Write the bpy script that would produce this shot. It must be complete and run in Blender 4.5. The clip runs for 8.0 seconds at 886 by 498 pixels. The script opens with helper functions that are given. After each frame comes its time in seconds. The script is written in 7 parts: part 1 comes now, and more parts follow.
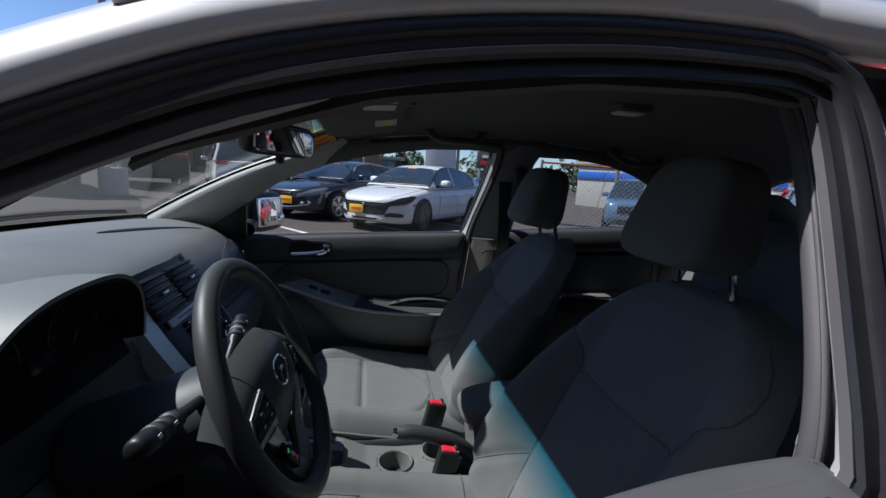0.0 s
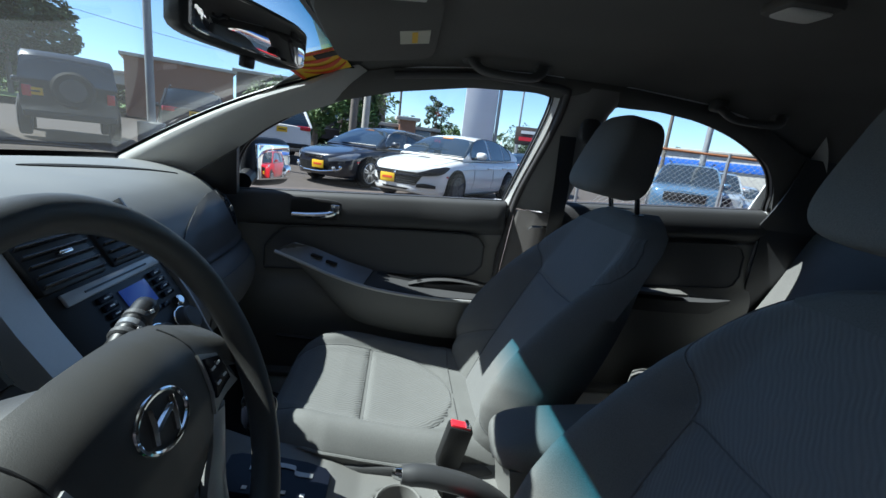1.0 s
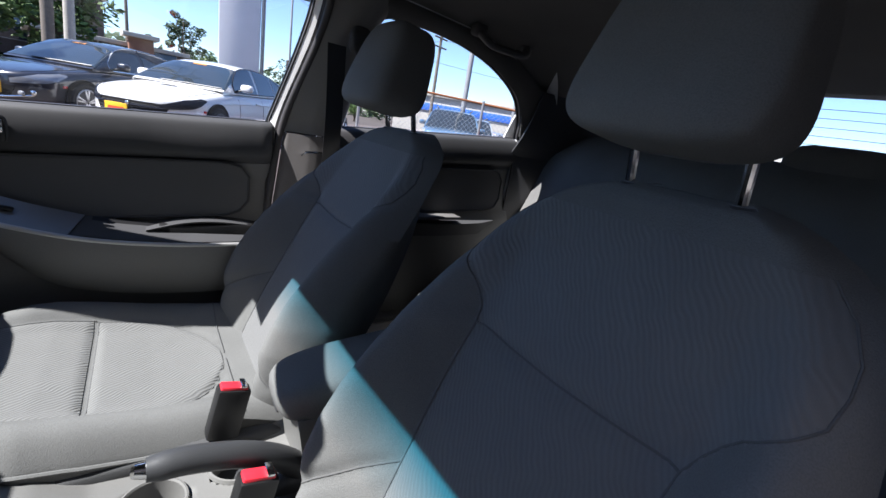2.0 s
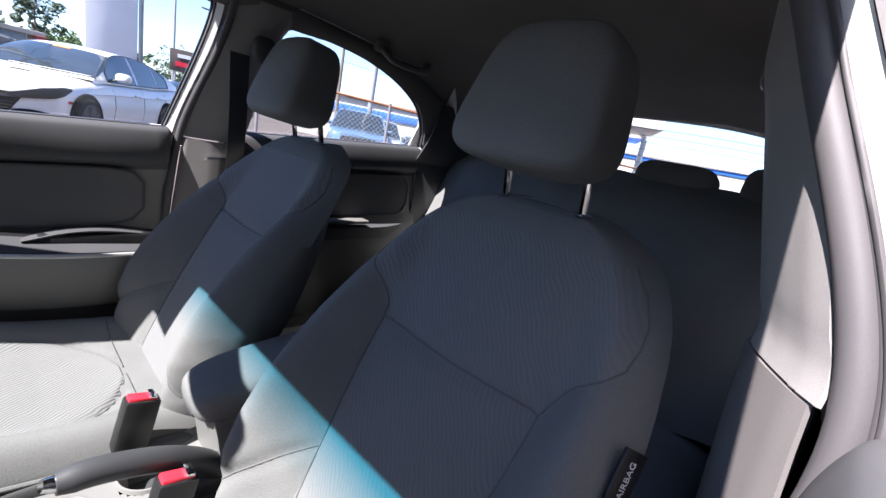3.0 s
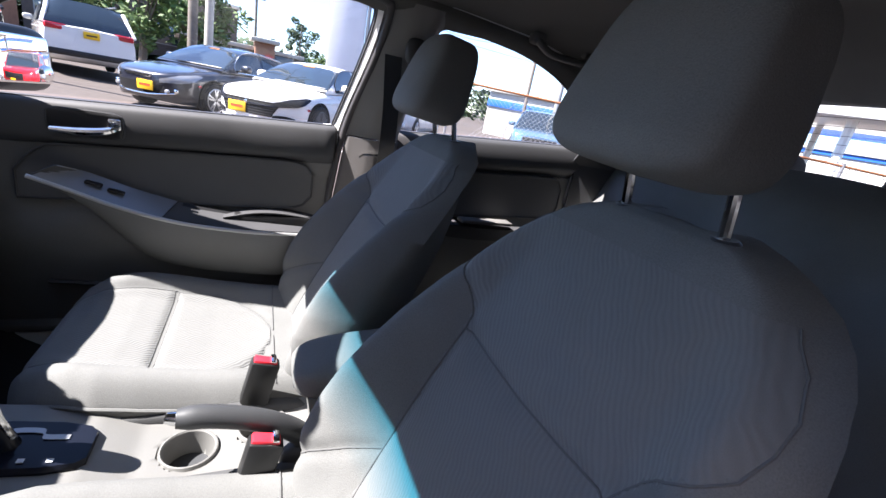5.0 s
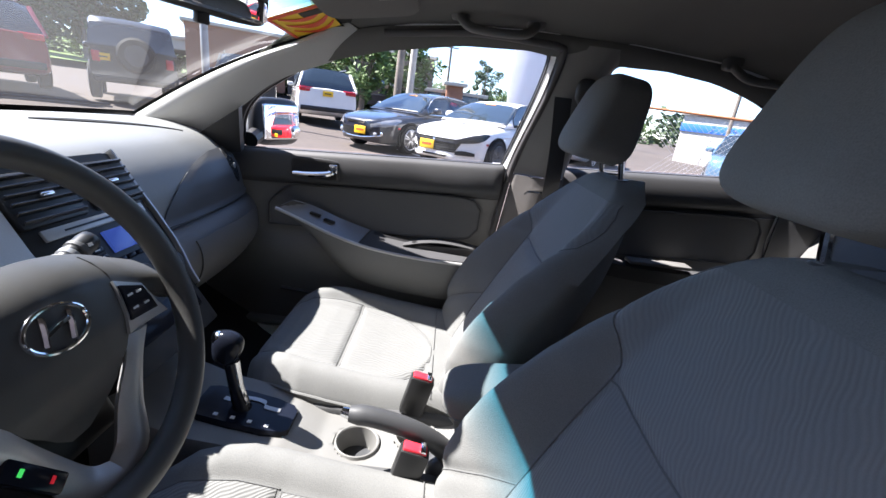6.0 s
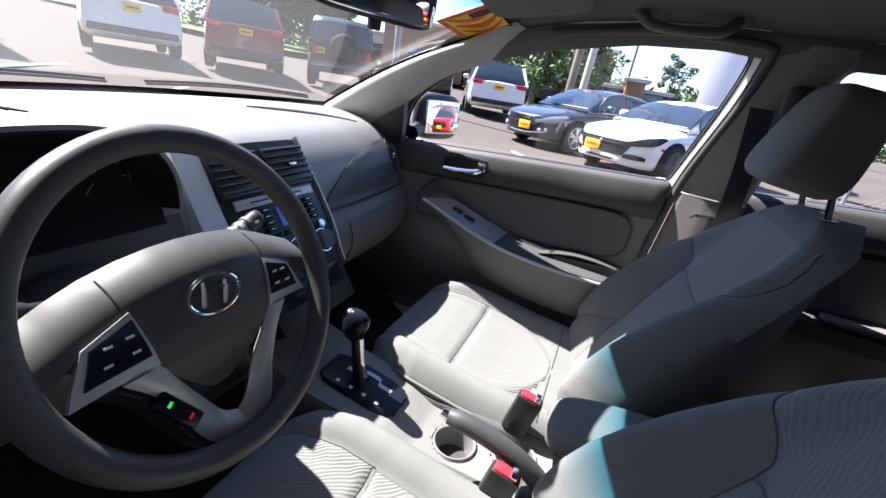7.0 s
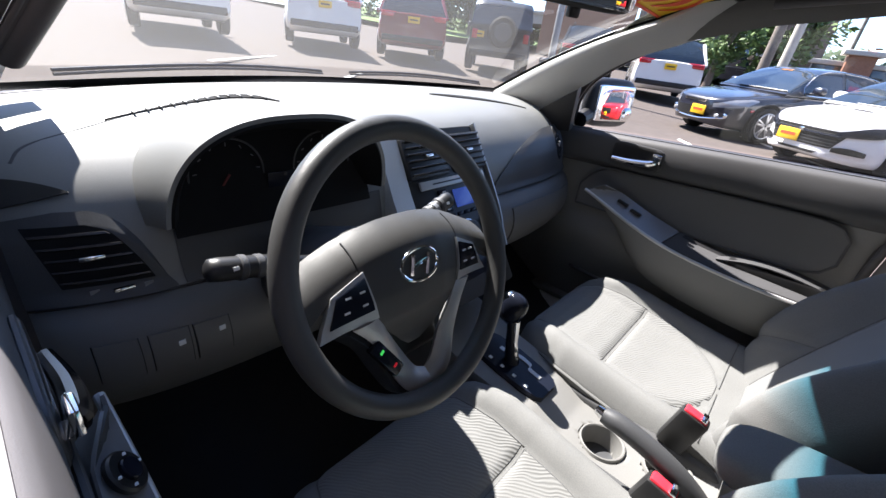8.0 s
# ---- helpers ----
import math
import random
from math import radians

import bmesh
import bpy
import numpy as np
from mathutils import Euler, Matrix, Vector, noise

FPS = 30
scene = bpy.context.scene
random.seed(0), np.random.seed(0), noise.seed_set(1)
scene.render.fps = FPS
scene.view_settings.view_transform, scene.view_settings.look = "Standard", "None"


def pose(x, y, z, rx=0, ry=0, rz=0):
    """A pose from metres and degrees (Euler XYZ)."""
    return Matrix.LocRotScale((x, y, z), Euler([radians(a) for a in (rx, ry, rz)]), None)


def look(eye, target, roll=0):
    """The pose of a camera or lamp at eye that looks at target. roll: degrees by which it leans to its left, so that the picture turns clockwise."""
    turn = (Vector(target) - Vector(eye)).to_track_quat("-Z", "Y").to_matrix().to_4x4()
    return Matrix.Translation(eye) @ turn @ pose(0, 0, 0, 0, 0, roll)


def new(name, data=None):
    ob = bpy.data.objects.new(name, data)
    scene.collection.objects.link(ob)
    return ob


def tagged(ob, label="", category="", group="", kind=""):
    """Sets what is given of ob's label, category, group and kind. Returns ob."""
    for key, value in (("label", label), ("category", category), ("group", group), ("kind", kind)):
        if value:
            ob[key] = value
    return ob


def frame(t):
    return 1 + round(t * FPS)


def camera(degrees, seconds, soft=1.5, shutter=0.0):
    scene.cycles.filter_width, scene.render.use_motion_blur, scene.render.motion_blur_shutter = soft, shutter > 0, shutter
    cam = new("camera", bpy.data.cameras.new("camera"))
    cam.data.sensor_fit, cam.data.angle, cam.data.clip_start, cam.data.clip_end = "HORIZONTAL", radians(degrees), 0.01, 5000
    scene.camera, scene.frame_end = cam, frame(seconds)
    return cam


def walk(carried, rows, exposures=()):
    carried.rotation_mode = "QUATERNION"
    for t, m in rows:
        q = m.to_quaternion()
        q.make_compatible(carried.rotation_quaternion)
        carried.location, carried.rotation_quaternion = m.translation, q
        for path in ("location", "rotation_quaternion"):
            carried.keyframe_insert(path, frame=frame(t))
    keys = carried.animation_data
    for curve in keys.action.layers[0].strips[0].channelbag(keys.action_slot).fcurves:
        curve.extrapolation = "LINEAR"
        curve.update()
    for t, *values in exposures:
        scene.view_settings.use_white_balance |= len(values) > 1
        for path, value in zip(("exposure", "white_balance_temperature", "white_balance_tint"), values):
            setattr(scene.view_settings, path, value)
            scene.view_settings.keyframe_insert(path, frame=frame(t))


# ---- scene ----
cam = camera(92.8, 8.0)
PATH = [
    (0, (-0.297, -0.979, 1.186), (0.065, 0.960, 0.852), 3.6),
    (0.5, (-0.255, -0.787, 1.150), (-0.031, 1.151, 0.712), 5.4),
    (1, (-0.255, -0.663, 1.114), (-0.024, 1.269, 0.654), 6.7),
    (1.2, (-0.255, -0.620, 1.097), (0.103, 1.291, 0.633), 7.4),
    (1.5, (-0.238, -0.582, 1.054), (0.377, 1.238, 0.499), 8.0),
    (1.7, (-0.223, -0.572, 1.041), (0.620, 1.144, 0.454), 8.5),
    (2, (-0.201, -0.584, 1.048), (0.949, 0.951, 0.482), 9.7),
    (2.2, (-0.202, -0.597, 1.056), (1.109, 0.814, 0.518), 10.7),
    (3.3, (-0.282, -0.672, 1.078), (1.191, 0.584, 0.576), 11.5),
    (3.5, (-0.300, -0.684, 1.077), (1.171, 0.562, 0.546), 11.7),
    (4, (-0.307, -0.689, 1.083), (0.977, 0.759, 0.578), 11.3),
    (4.2, (-0.287, -0.694, 1.084), (0.942, 0.781, 0.525), 11.0),
    (5.3, (-0.088, -0.653, 1.091), (0.478, 1.159, 0.461), 9.8),
    (5.5, (-0.090, -0.653, 1.098), (0.301, 1.206, 0.476), 8.4),
    (6, (-0.097, -0.692, 1.116), (-0.058, 1.208, 0.494), 7.4),
    (6.5, (-0.075, -0.675, 1.135), (-0.389, 1.171, 0.434), 6.2),
    (7, (-0.072, -0.654, 1.140), (-0.687, 1.098, 0.396), 9.6),
    (7.5, (-0.084, -0.676, 1.144), (-1.067, 0.851, 0.306), 8.1),
    (8, (-0.116, -0.704, 1.143), (-1.232, 0.693, 0.247), 7.7),
]

EXPOSURES = [(0, -1.4), (0.5, -0.85), (1.0, -0.45), (1.5, -0.3), (2.0, -0.15), (2.5, 0.05), (3.3, 0.56), (4.2, 0.66), (5.3, 0.76), (6.2, 0.76), (8.0, 0.58)]
KELVINS = (5950, 5900, 5950, 6050, 6200, 6250, 6350, 6400, 6450, 6450, 6550)
TINTS = (14, 4, 5, 12, 18, 21, 21, 21, 21, 19, 19)
EXPOSURES = [(t, 2.03 + stops, k, tint) for (t, stops), k, tint in zip(EXPOSURES, KELVINS, TINTS)]
walk(cam, [(t, look(eye, target, roll)) for t, eye, target, roll in PATH], EXPOSURES)

# ---- light ----
SUN_UP, SUN_SIDE = 52.0, -5.8   # degrees above the ground; degrees from the car's nose towards the driver's side
world = bpy.data.worlds.new("sky")
scene.world = world
world.use_nodes = True
sky = world.node_tree.nodes.new("ShaderNodeTexSky")
sky.sky_type, sky.sun_disc = "NISHITA", False
sky.air_density, sky.dust_density, sky.ozone_density, sky.altitude = 0.8, 0.15, 4.0, 300
sun_way = Vector((-math.cos(radians(SUN_UP)) * math.cos(radians(SUN_SIDE)), -math.cos(radians(SUN_UP)) * math.sin(radians(SUN_SIDE)), math.sin(radians(SUN_UP))))
sky.sun_elevation, sky.sun_rotation = radians(SUN_UP), math.atan2(sun_way.x, sun_way.y)
back = world.node_tree.nodes["Background"]
back.inputs["Strength"].default_value = 0.088
world.node_tree.links.new(sky.outputs["Color"], back.inputs["Color"])
sun = new("sun", bpy.data.lights.new("sun", "SUN"))
sun.data.energy, sun.data.angle, sun.data.color = 4.4, radians(0.5), (1.0, 0.96, 0.9)
sun.matrix_world = look((0, 0, 30), Vector((0, 0, 30)) - sun_way)

# ---- materials ----


def material(name, colour, rough=0.6, metal=0.0, grain=400.0, bump=0.0, vary=0.12, stain=0.0, coat=0.0, detail=3.0, spec=0.5):
    """A surface with fine grain, relief and a slow change of tone."""
    m = bpy.data.materials.new(name)
    m.use_nodes = True
    n, l = m.node_tree.nodes, m.node_tree.links
    b = n["Principled BSDF"]
    b.inputs["Roughness"].default_value, b.inputs["Metallic"].default_value = rough, metal
    b.inputs["Coat Weight"].default_value, b.inputs["Coat Roughness"].default_value = coat, 0.04
    b.inputs["Specular IOR Level"].default_value = spec
    where = n.new("ShaderNodeTexCoord")
    fine, slow = n.new("ShaderNodeTexNoise"), n.new("ShaderNodeTexNoise")
    fine.inputs["Scale"].default_value, fine.inputs["Detail"].default_value = grain, detail
    slow.inputs["Scale"].default_value, slow.inputs["Detail"].default_value = 6.0, 4.0
    for t in (fine, slow):
        l.new(where.outputs["Object"], t.inputs["Vector"])
    add = n.new("ShaderNodeMath")
    add.operation = "ADD"
    l.new(fine.outputs["Fac"], add.inputs[0])
    l.new(slow.outputs["Fac"], add.inputs[1])
    tone = n.new("ShaderNodeMapRange")
    tone.inputs["From Min"].default_value, tone.inputs["From Max"].default_value = 0.6, 1.4
    tone.inputs["To Min"].default_value, tone.inputs["To Max"].default_value = 1 - vary, 1 + vary
    l.new(add.outputs[0], tone.inputs["Value"])
    mix = n.new("ShaderNodeVectorMath")
    mix.operation = "SCALE"
    mix.inputs[0].default_value = colour
    l.new(tone.outputs["Result"], mix.inputs["Scale"])
    l.new(mix.outputs["Vector"], b.inputs["Base Color"])
    if stain:
        wear = n.new("ShaderNodeMapRange")
        wear.inputs["From Min"].default_value, wear.inputs["From Max"].default_value = 0.3, 0.7
        wear.inputs["To Min"].default_value, wear.inputs["To Max"].default_value = max(0.0, rough - stain), min(1.0, rough + stain)
        l.new(slow.outputs["Fac"], wear.inputs["Value"])
        l.new(wear.outputs["Result"], b.inputs["Roughness"])
    if bump:
        r = n.new("ShaderNodeBump")
        r.inputs["Strength"].default_value, r.inputs["Distance"].default_value = bump, 0.0007
        l.new(fine.outputs["Fac"], r.inputs["Height"])
        l.new(r.outputs["Normal"], b.inputs["Normal"])
    return m


def weave(name, colour, scale, strength, lean, contrast):
    """Seat cloth with wavy ribs; lean turns them out of the seat's length, in degrees about x and z."""
    m = material(name, colour, 0.92, grain=900, vary=0.10)
    n, l = m.node_tree.nodes, m.node_tree.links
    b = n["Principled BSDF"]
    where = n.new("ShaderNodeTexCoord")
    w = n.new("ShaderNodeTexWave")
    w.bands_direction = "Y"
    w.inputs["Scale"].default_value, w.inputs["Distortion"].default_value = scale, 8.0
    w.inputs["Detail"].default_value, w.inputs["Detail Scale"].default_value = 1.0, 0.45
    slant = n.new("ShaderNodeMapping")
    slant.inputs["Rotation"].default_value = (radians(lean[0]), 0.0, radians(lean[1]))
    l.new(where.outputs["Object"], slant.inputs["Vector"])
    l.new(slant.outputs["Vector"], w.inputs["Vector"])
    r = n.new("ShaderNodeBump")
    r.inputs["Strength"].default_value, r.inputs["Distance"].default_value = strength, 0.0016
    l.new(w.outputs["Fac"], r.inputs["Height"])
    l.new(r.outputs["Normal"], b.inputs["Normal"])
    b.inputs["Sheen Weight"].default_value = 0.15
    # Hollows between the ribs are darkened in the colour, like their shade.
    rib = n.new("ShaderNodeMapRange")
    rib.inputs["To Min"].default_value, rib.inputs["To Max"].default_value = 1.06 - contrast, 1.06
    l.new(w.outputs["Fac"], rib.inputs["Value"])
    rib_shade = n.new("ShaderNodeVectorMath")
    rib_shade.operation = "SCALE"
    old = b.inputs["Base Color"].links[0].from_socket
    l.new(old, rib_shade.inputs[0])
    l.new(rib.outputs["Result"], rib_shade.inputs["Scale"])
    l.new(rib_shade.outputs["Vector"], b.inputs["Base Color"])
    return m


def glass(name, tint, top=None, haze=0.0):
    """A pane that lets light straight through and reflects by Fresnel. top: a shade band above that height."""
    m = bpy.data.materials.new(name)
    m.use_nodes = True
    n, l = m.node_tree.nodes, m.node_tree.links
    n.remove(n["Principled BSDF"])
    clear, shine, mix, tilt = n.new("ShaderNodeBsdfTransparent"), n.new("ShaderNodeBsdfGlossy"), n.new("ShaderNodeMixShader"), n.new("ShaderNodeLayerWeight")
    tilt.inputs["Blend"].default_value = 0.5
    steep, gloss = n.new("ShaderNodeMath"), n.new("ShaderNodeMath")
    steep.operation, gloss.operation = "POWER", "MULTIPLY_ADD"
    steep.inputs[1].default_value = 5.0
    gloss.inputs[1].default_value, gloss.inputs[2].default_value = 0.9, 0.07
    l.new(tilt.outputs["Facing"], steep.inputs[0])
    l.new(steep.outputs[0], gloss.inputs[0])
    clear.inputs["Color"].default_value = (*tint, 1)
    shine.inputs["Roughness"].default_value = 0.02
    l.new(gloss.outputs[0], mix.inputs[0])
    l.new(clear.outputs[0], mix.inputs[1])
    l.new(shine.outputs[0], mix.inputs[2])
    l.new(mix.outputs[0], n["Material Output"].inputs["Surface"])
    # A thin translucent film stands for the reflected light that veils the glass.
    if haze:
        film, veil = n.new("ShaderNodeBsdfTranslucent"), n.new("ShaderNodeMixShader")
        film.inputs["Color"].default_value = (0.75, 0.74, 0.72, 1)
        veil.inputs[0].default_value = haze
        l.new(mix.outputs[0], veil.inputs[1])
        l.new(film.outputs[0], veil.inputs[2])
        l.new(veil.outputs[0], n["Material Output"].inputs["Surface"])
    if top:
        where, part_z, ramp = n.new("ShaderNodeTexCoord"), n.new("ShaderNodeSeparateXYZ"), n.new("ShaderNodeMapRange")
        blend = n.new("ShaderNodeMix")
        blend.data_type = "RGBA"
        l.new(where.outputs["Object"], part_z.inputs[0])
        square, lift = n.new("ShaderNodeMath"), n.new("ShaderNodeMath")
        square.operation, lift.operation = "MULTIPLY", "MULTIPLY_ADD"
        l.new(part_z.outputs["Y"], square.inputs[0])
        l.new(part_z.outputs["Y"], square.inputs[1])
        l.new(square.outputs[0], lift.inputs[0])
        lift.inputs[1].default_value = 0.22
        l.new(part_z.outputs["Z"], lift.inputs[2])
        l.new(lift.outputs[0], ramp.inputs["Value"])
        ramp.inputs["From Min"].default_value, ramp.inputs["From Max"].default_value = top
        blend.inputs["A"].default_value, blend.inputs["B"].default_value = (*tint, 1), (0.03, 0.30, 0.42, 1)
        l.new(ramp.outputs["Result"], blend.inputs["Factor"])
        l.new(blend.outputs["Result"], clear.inputs["Color"])
    return m


def glow(name, colour, strength):
    m = bpy.data.materials.new(name)
    m.use_nodes = True
    b = m.node_tree.nodes["Principled BSDF"]
    b.inputs["Base Color"].default_value = (*[c * 0.3 for c in colour], 1)
    b.inputs["Emission Color"].default_value, b.inputs["Emission Strength"].default_value = (*colour, 1), strength
    b.inputs["Roughness"].default_value = 0.2
    return m


M = {}
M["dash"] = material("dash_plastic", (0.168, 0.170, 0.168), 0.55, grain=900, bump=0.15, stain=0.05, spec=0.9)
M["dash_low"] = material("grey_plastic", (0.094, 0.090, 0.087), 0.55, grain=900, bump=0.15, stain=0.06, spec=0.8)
M["dark"] = material("dark_plastic", (0.055, 0.056, 0.060), 0.5, grain=600, bump=0.25, stain=0.08)
M["black"] = material("black_plastic", (0.014, 0.014, 0.015), 0.42, grain=900)
M["panel_silver"] = material("silver_panel_paint", (0.24, 0.25, 0.27), 0.32, 0.25, vary=0.05)
M["frame_black"] = material("satin_black_frame", (0.022, 0.022, 0.024), 0.33, grain=60, stain=0.08, vary=0.15)
M["gloss"] = material("gloss_black_plastic", (0.010, 0.012, 0.02), 0.16, grain=300, vary=0.05, spec=0.18)
M["light"] = material("light_grey_plastic", (0.191, 0.187, 0.179), 0.5, grain=900, bump=0.2, stain=0.08)
M["b_trim"] = material("centre_pillar_plastic", (0.242, 0.234, 0.226), 0.6, grain=800, bump=0.25)
M["b_low"] = material("centre_pillar_lower_plastic", (0.148, 0.139, 0.134), 0.6, grain=800, bump=0.25)
# Same plastic as the centre pillars, lightened for the windscreen's light on it.
M["pillar"] = material("lit_pillar_plastic", (0.437, 0.433, 0.417), 0.6, grain=800, bump=0.25)
M["pad"] = material("door_pad_plastic", (0.066, 0.067, 0.070), 0.6, grain=1100, bump=0.2, stain=0.05)
M["door_low"] = material("door_lower_plastic", (0.164, 0.164, 0.160), 0.55, grain=600, bump=0.25, stain=0.08)
M["door_cloth"] = material("door_cloth", (0.121, 0.123, 0.125), 0.95, grain=1200, bump=0.4)
M["grip_grey"] = material("grab_handle_plastic", (0.117, 0.115, 0.113), 0.5, grain=800, bump=0.2)
M["liner"] = material("headliner_cloth", (0.133, 0.129, 0.121), 0.95, grain=1500, bump=0.4)
M["cloth"] = material("seat_cloth", (0.176, 0.176, 0.172), 0.95, grain=620, bump=0.9, vary=0.20, spec=0.25)
M["weave"] = weave("ribbed_seat_cloth", (0.176, 0.176, 0.172), 52, 0.48, (0, -38), 0.13)
M["weave_back"] = weave("ribbed_seat_back_cloth", (0.168, 0.168, 0.168), 54, 0.30, (38, 0), 0.11)
M["side_cloth"] = material("seat_side_cloth", (0.078, 0.078, 0.080), 0.93, grain=1200, bump=0.5, vary=0.12)
# Seams are dark tubes; the shade in their creases is put into this colour.
M["seam"] = material("seam_shade", (0.12, 0.12, 0.12), 0.9)
M["rim_skin"] = material("wheel_rim_skin", (0.062, 0.061, 0.060), 0.45, grain=1400, bump=0.3, stain=0.06, spec=0.5)
M["carpet"] = material("carpet", (0.025, 0.025, 0.026), 0.98, grain=900, bump=1.0)
M["rubber"] = material("rubber_seal", (0.075, 0.071, 0.073), 0.55, grain=900, stain=0.12)
M["chrome"] = material("chrome", (0.8, 0.8, 0.8), 0.08, 1.0, vary=0.04)
M["silver"] = material("silver_paint", (0.46, 0.46, 0.46), 0.38, 0.45, vary=0.05)
M["wheel_skin"] = material("steering_wheel_skin", (0.060, 0.059, 0.058), 0.45, grain=1400, bump=0.2, stain=0.05, spec=0.4)
M["red"] = material("red_plastic", (0.75, 0.03, 0.05), 0.4, vary=0.05)
M["white"] = material("white_car_paint", (0.78, 0.78, 0.77), 0.35, grain=30, vary=0.02, coat=1.0)
M["paint_black"] = material("black_car_paint", (0.012, 0.014, 0.025), 0.3, grain=30, vary=0.05, coat=1.0)
M["paint_red"] = material("red_car_paint", (0.45, 0.01, 0.015), 0.3, grain=30, vary=0.05, coat=1.0)
M["paint_maroon"] = material("maroon_car_paint", (0.18, 0.012, 0.02), 0.3, grain=30, vary=0.05, coat=1.0)
M["paint_silver"] = material("silver_car_paint", (0.45, 0.5, 0.55), 0.3, 0.4, grain=30, vary=0.05, coat=1.0)
M["paint_blue"] = material("blue_grey_car_paint", (0.12, 0.22, 0.34), 0.3, 0.4, grain=30, vary=0.05, coat=1.0)
M["paint_dark"] = material("dark_car_paint", (0.02, 0.022, 0.025), 0.3, grain=30, vary=0.05, coat=1.0)
M["tyre"] = material("tyre_rubber", (0.02, 0.02, 0.02), 0.85, grain=120, bump=0.4)
M["alloy"] = material("alloy", (0.6, 0.6, 0.62), 0.3, 0.9, vary=0.05)
M["lamp"] = material("lamp_glass", (0.35, 0.36, 0.38), 0.08, 0.3, coat=1.0)
M["tail"] = material("tail_lamp_glass", (0.5, 0.01, 0.02), 0.15, coat=1.0)
M["yellow"] = material("yellow_plate", (0.85, 0.5, 0.01), 0.5, vary=0.04)
M["ink"] = material("dark_ink", (0.03, 0.025, 0.02), 0.6)
M["print_white"] = material("white_print", (0.75, 0.75, 0.75), 0.6, vary=0.03)
M["pole_print"] = material("faint_print", (0.16, 0.16, 0.17), 0.6, vary=0.03)
M["dim_red"] = material("dim_red_print", (0.12, 0.01, 0.01), 0.5, vary=0.03)
M["slat"] = material("vent_slat_plastic", (0.03, 0.03, 0.033), 0.25)
M["trim_silver"] = material("bright_trim_paint", (0.55, 0.55, 0.54), 0.35, 0.3, vary=0.04)
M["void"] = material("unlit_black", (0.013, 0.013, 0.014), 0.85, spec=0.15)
M["mirror"] = material("mirror_glass", (0.9, 0.9, 0.9), 0.01, 1.0, vary=0.0)
M["windshield"] = glass("windshield_glass", (0.75, 0.80, 0.78), (1.312, 1.340), 0.012)
M["pane"] = glass("side_window_glass", (0.80, 0.83, 0.82))
M["rear_pane"] = glass("rear_window_glass", (0.72, 0.76, 0.77))
M["car_glass"] = material("tinted_car_glass", (0.02, 0.03, 0.04), 0.05, vary=0.02, coat=1.0)
M["lens"] = material("frosted_lamp_lens", (0.65, 0.64, 0.6), 0.35)
M["paper"] = material("pale_label", (0.62, 0.6, 0.5), 0.7)
M["sticker_red"] = material("red_sticker", (0.75, 0.08, 0.02), 0.5)
M["sticker_orange"] = material("orange_sticker", (0.80, 0.28, 0.05), 0.5)
M["sticker_yellow"] = material("yellow_sticker", (0.9, 0.55, 0.02), 0.5)
M["display"] = glow("blue_display", (0.06, 0.13, 0.55), 0.07)
M["green_light"] = glow("green_mark", (0.05, 0.8, 0.15), 0.12)
M["red_light"] = glow("red_mark", (0.8, 0.03, 0.05), 0.06)

# ---- building helpers ----


def ship(name, bm, mat, smooth=35.0):
    """Turn a bmesh into a linked object."""
    bmesh.ops.recalc_face_normals(bm, faces=bm.faces)
    me = bpy.data.meshes.new(name)
    bm.to_mesh(me)
    bm.free()
    me.materials.append(M[mat] if isinstance(mat, str) else mat)
    if smooth:
        me.polygons.foreach_set("use_smooth", [True] * len(me.polygons))
        me.set_sharp_from_angle(angle=radians(smooth))
    return new(name, me)


def thing(name, label, category, base=(0, 0, 0), group="", kind=""):
    ob = new(name)
    ob.empty_display_size = 0.05
    ob.location = base
    return tagged(ob, label, category, group, kind)


def part(name, bm, mat, parent, label="", smooth=35.0):
    """One mesh under a thing or a part, built in world places."""
    top = parent
    while top.parent:
        top = top.parent
    bmesh.ops.translate(bm, verts=bm.verts, vec=-top.location)
    ob = ship(name, bm, mat, smooth)
    ob.parent = parent
    return tagged(ob, label)


def structure(name, bm, mat, label, category, smooth=35.0):
    return tagged(ship(name, bm, mat, smooth), label, category, "", "structure")


def loft(rings, closed=True, caps=True, bm=None):
    """Skin rings of points that all have the same count."""
    bm = bm or bmesh.new()
    rows = [[bm.verts.new(p) for p in r] for r in rings]
    n = len(rows[0])
    for a, b in zip(rows, rows[1:]):
        for i in range(n if closed else n - 1):
            j = (i + 1) % n
            bm.faces.new((a[i], a[j], b[j], b[i]))
    if caps and closed:
        bm.faces.new(rows[0])
        bm.faces.new(list(reversed(rows[-1])))
    return bm


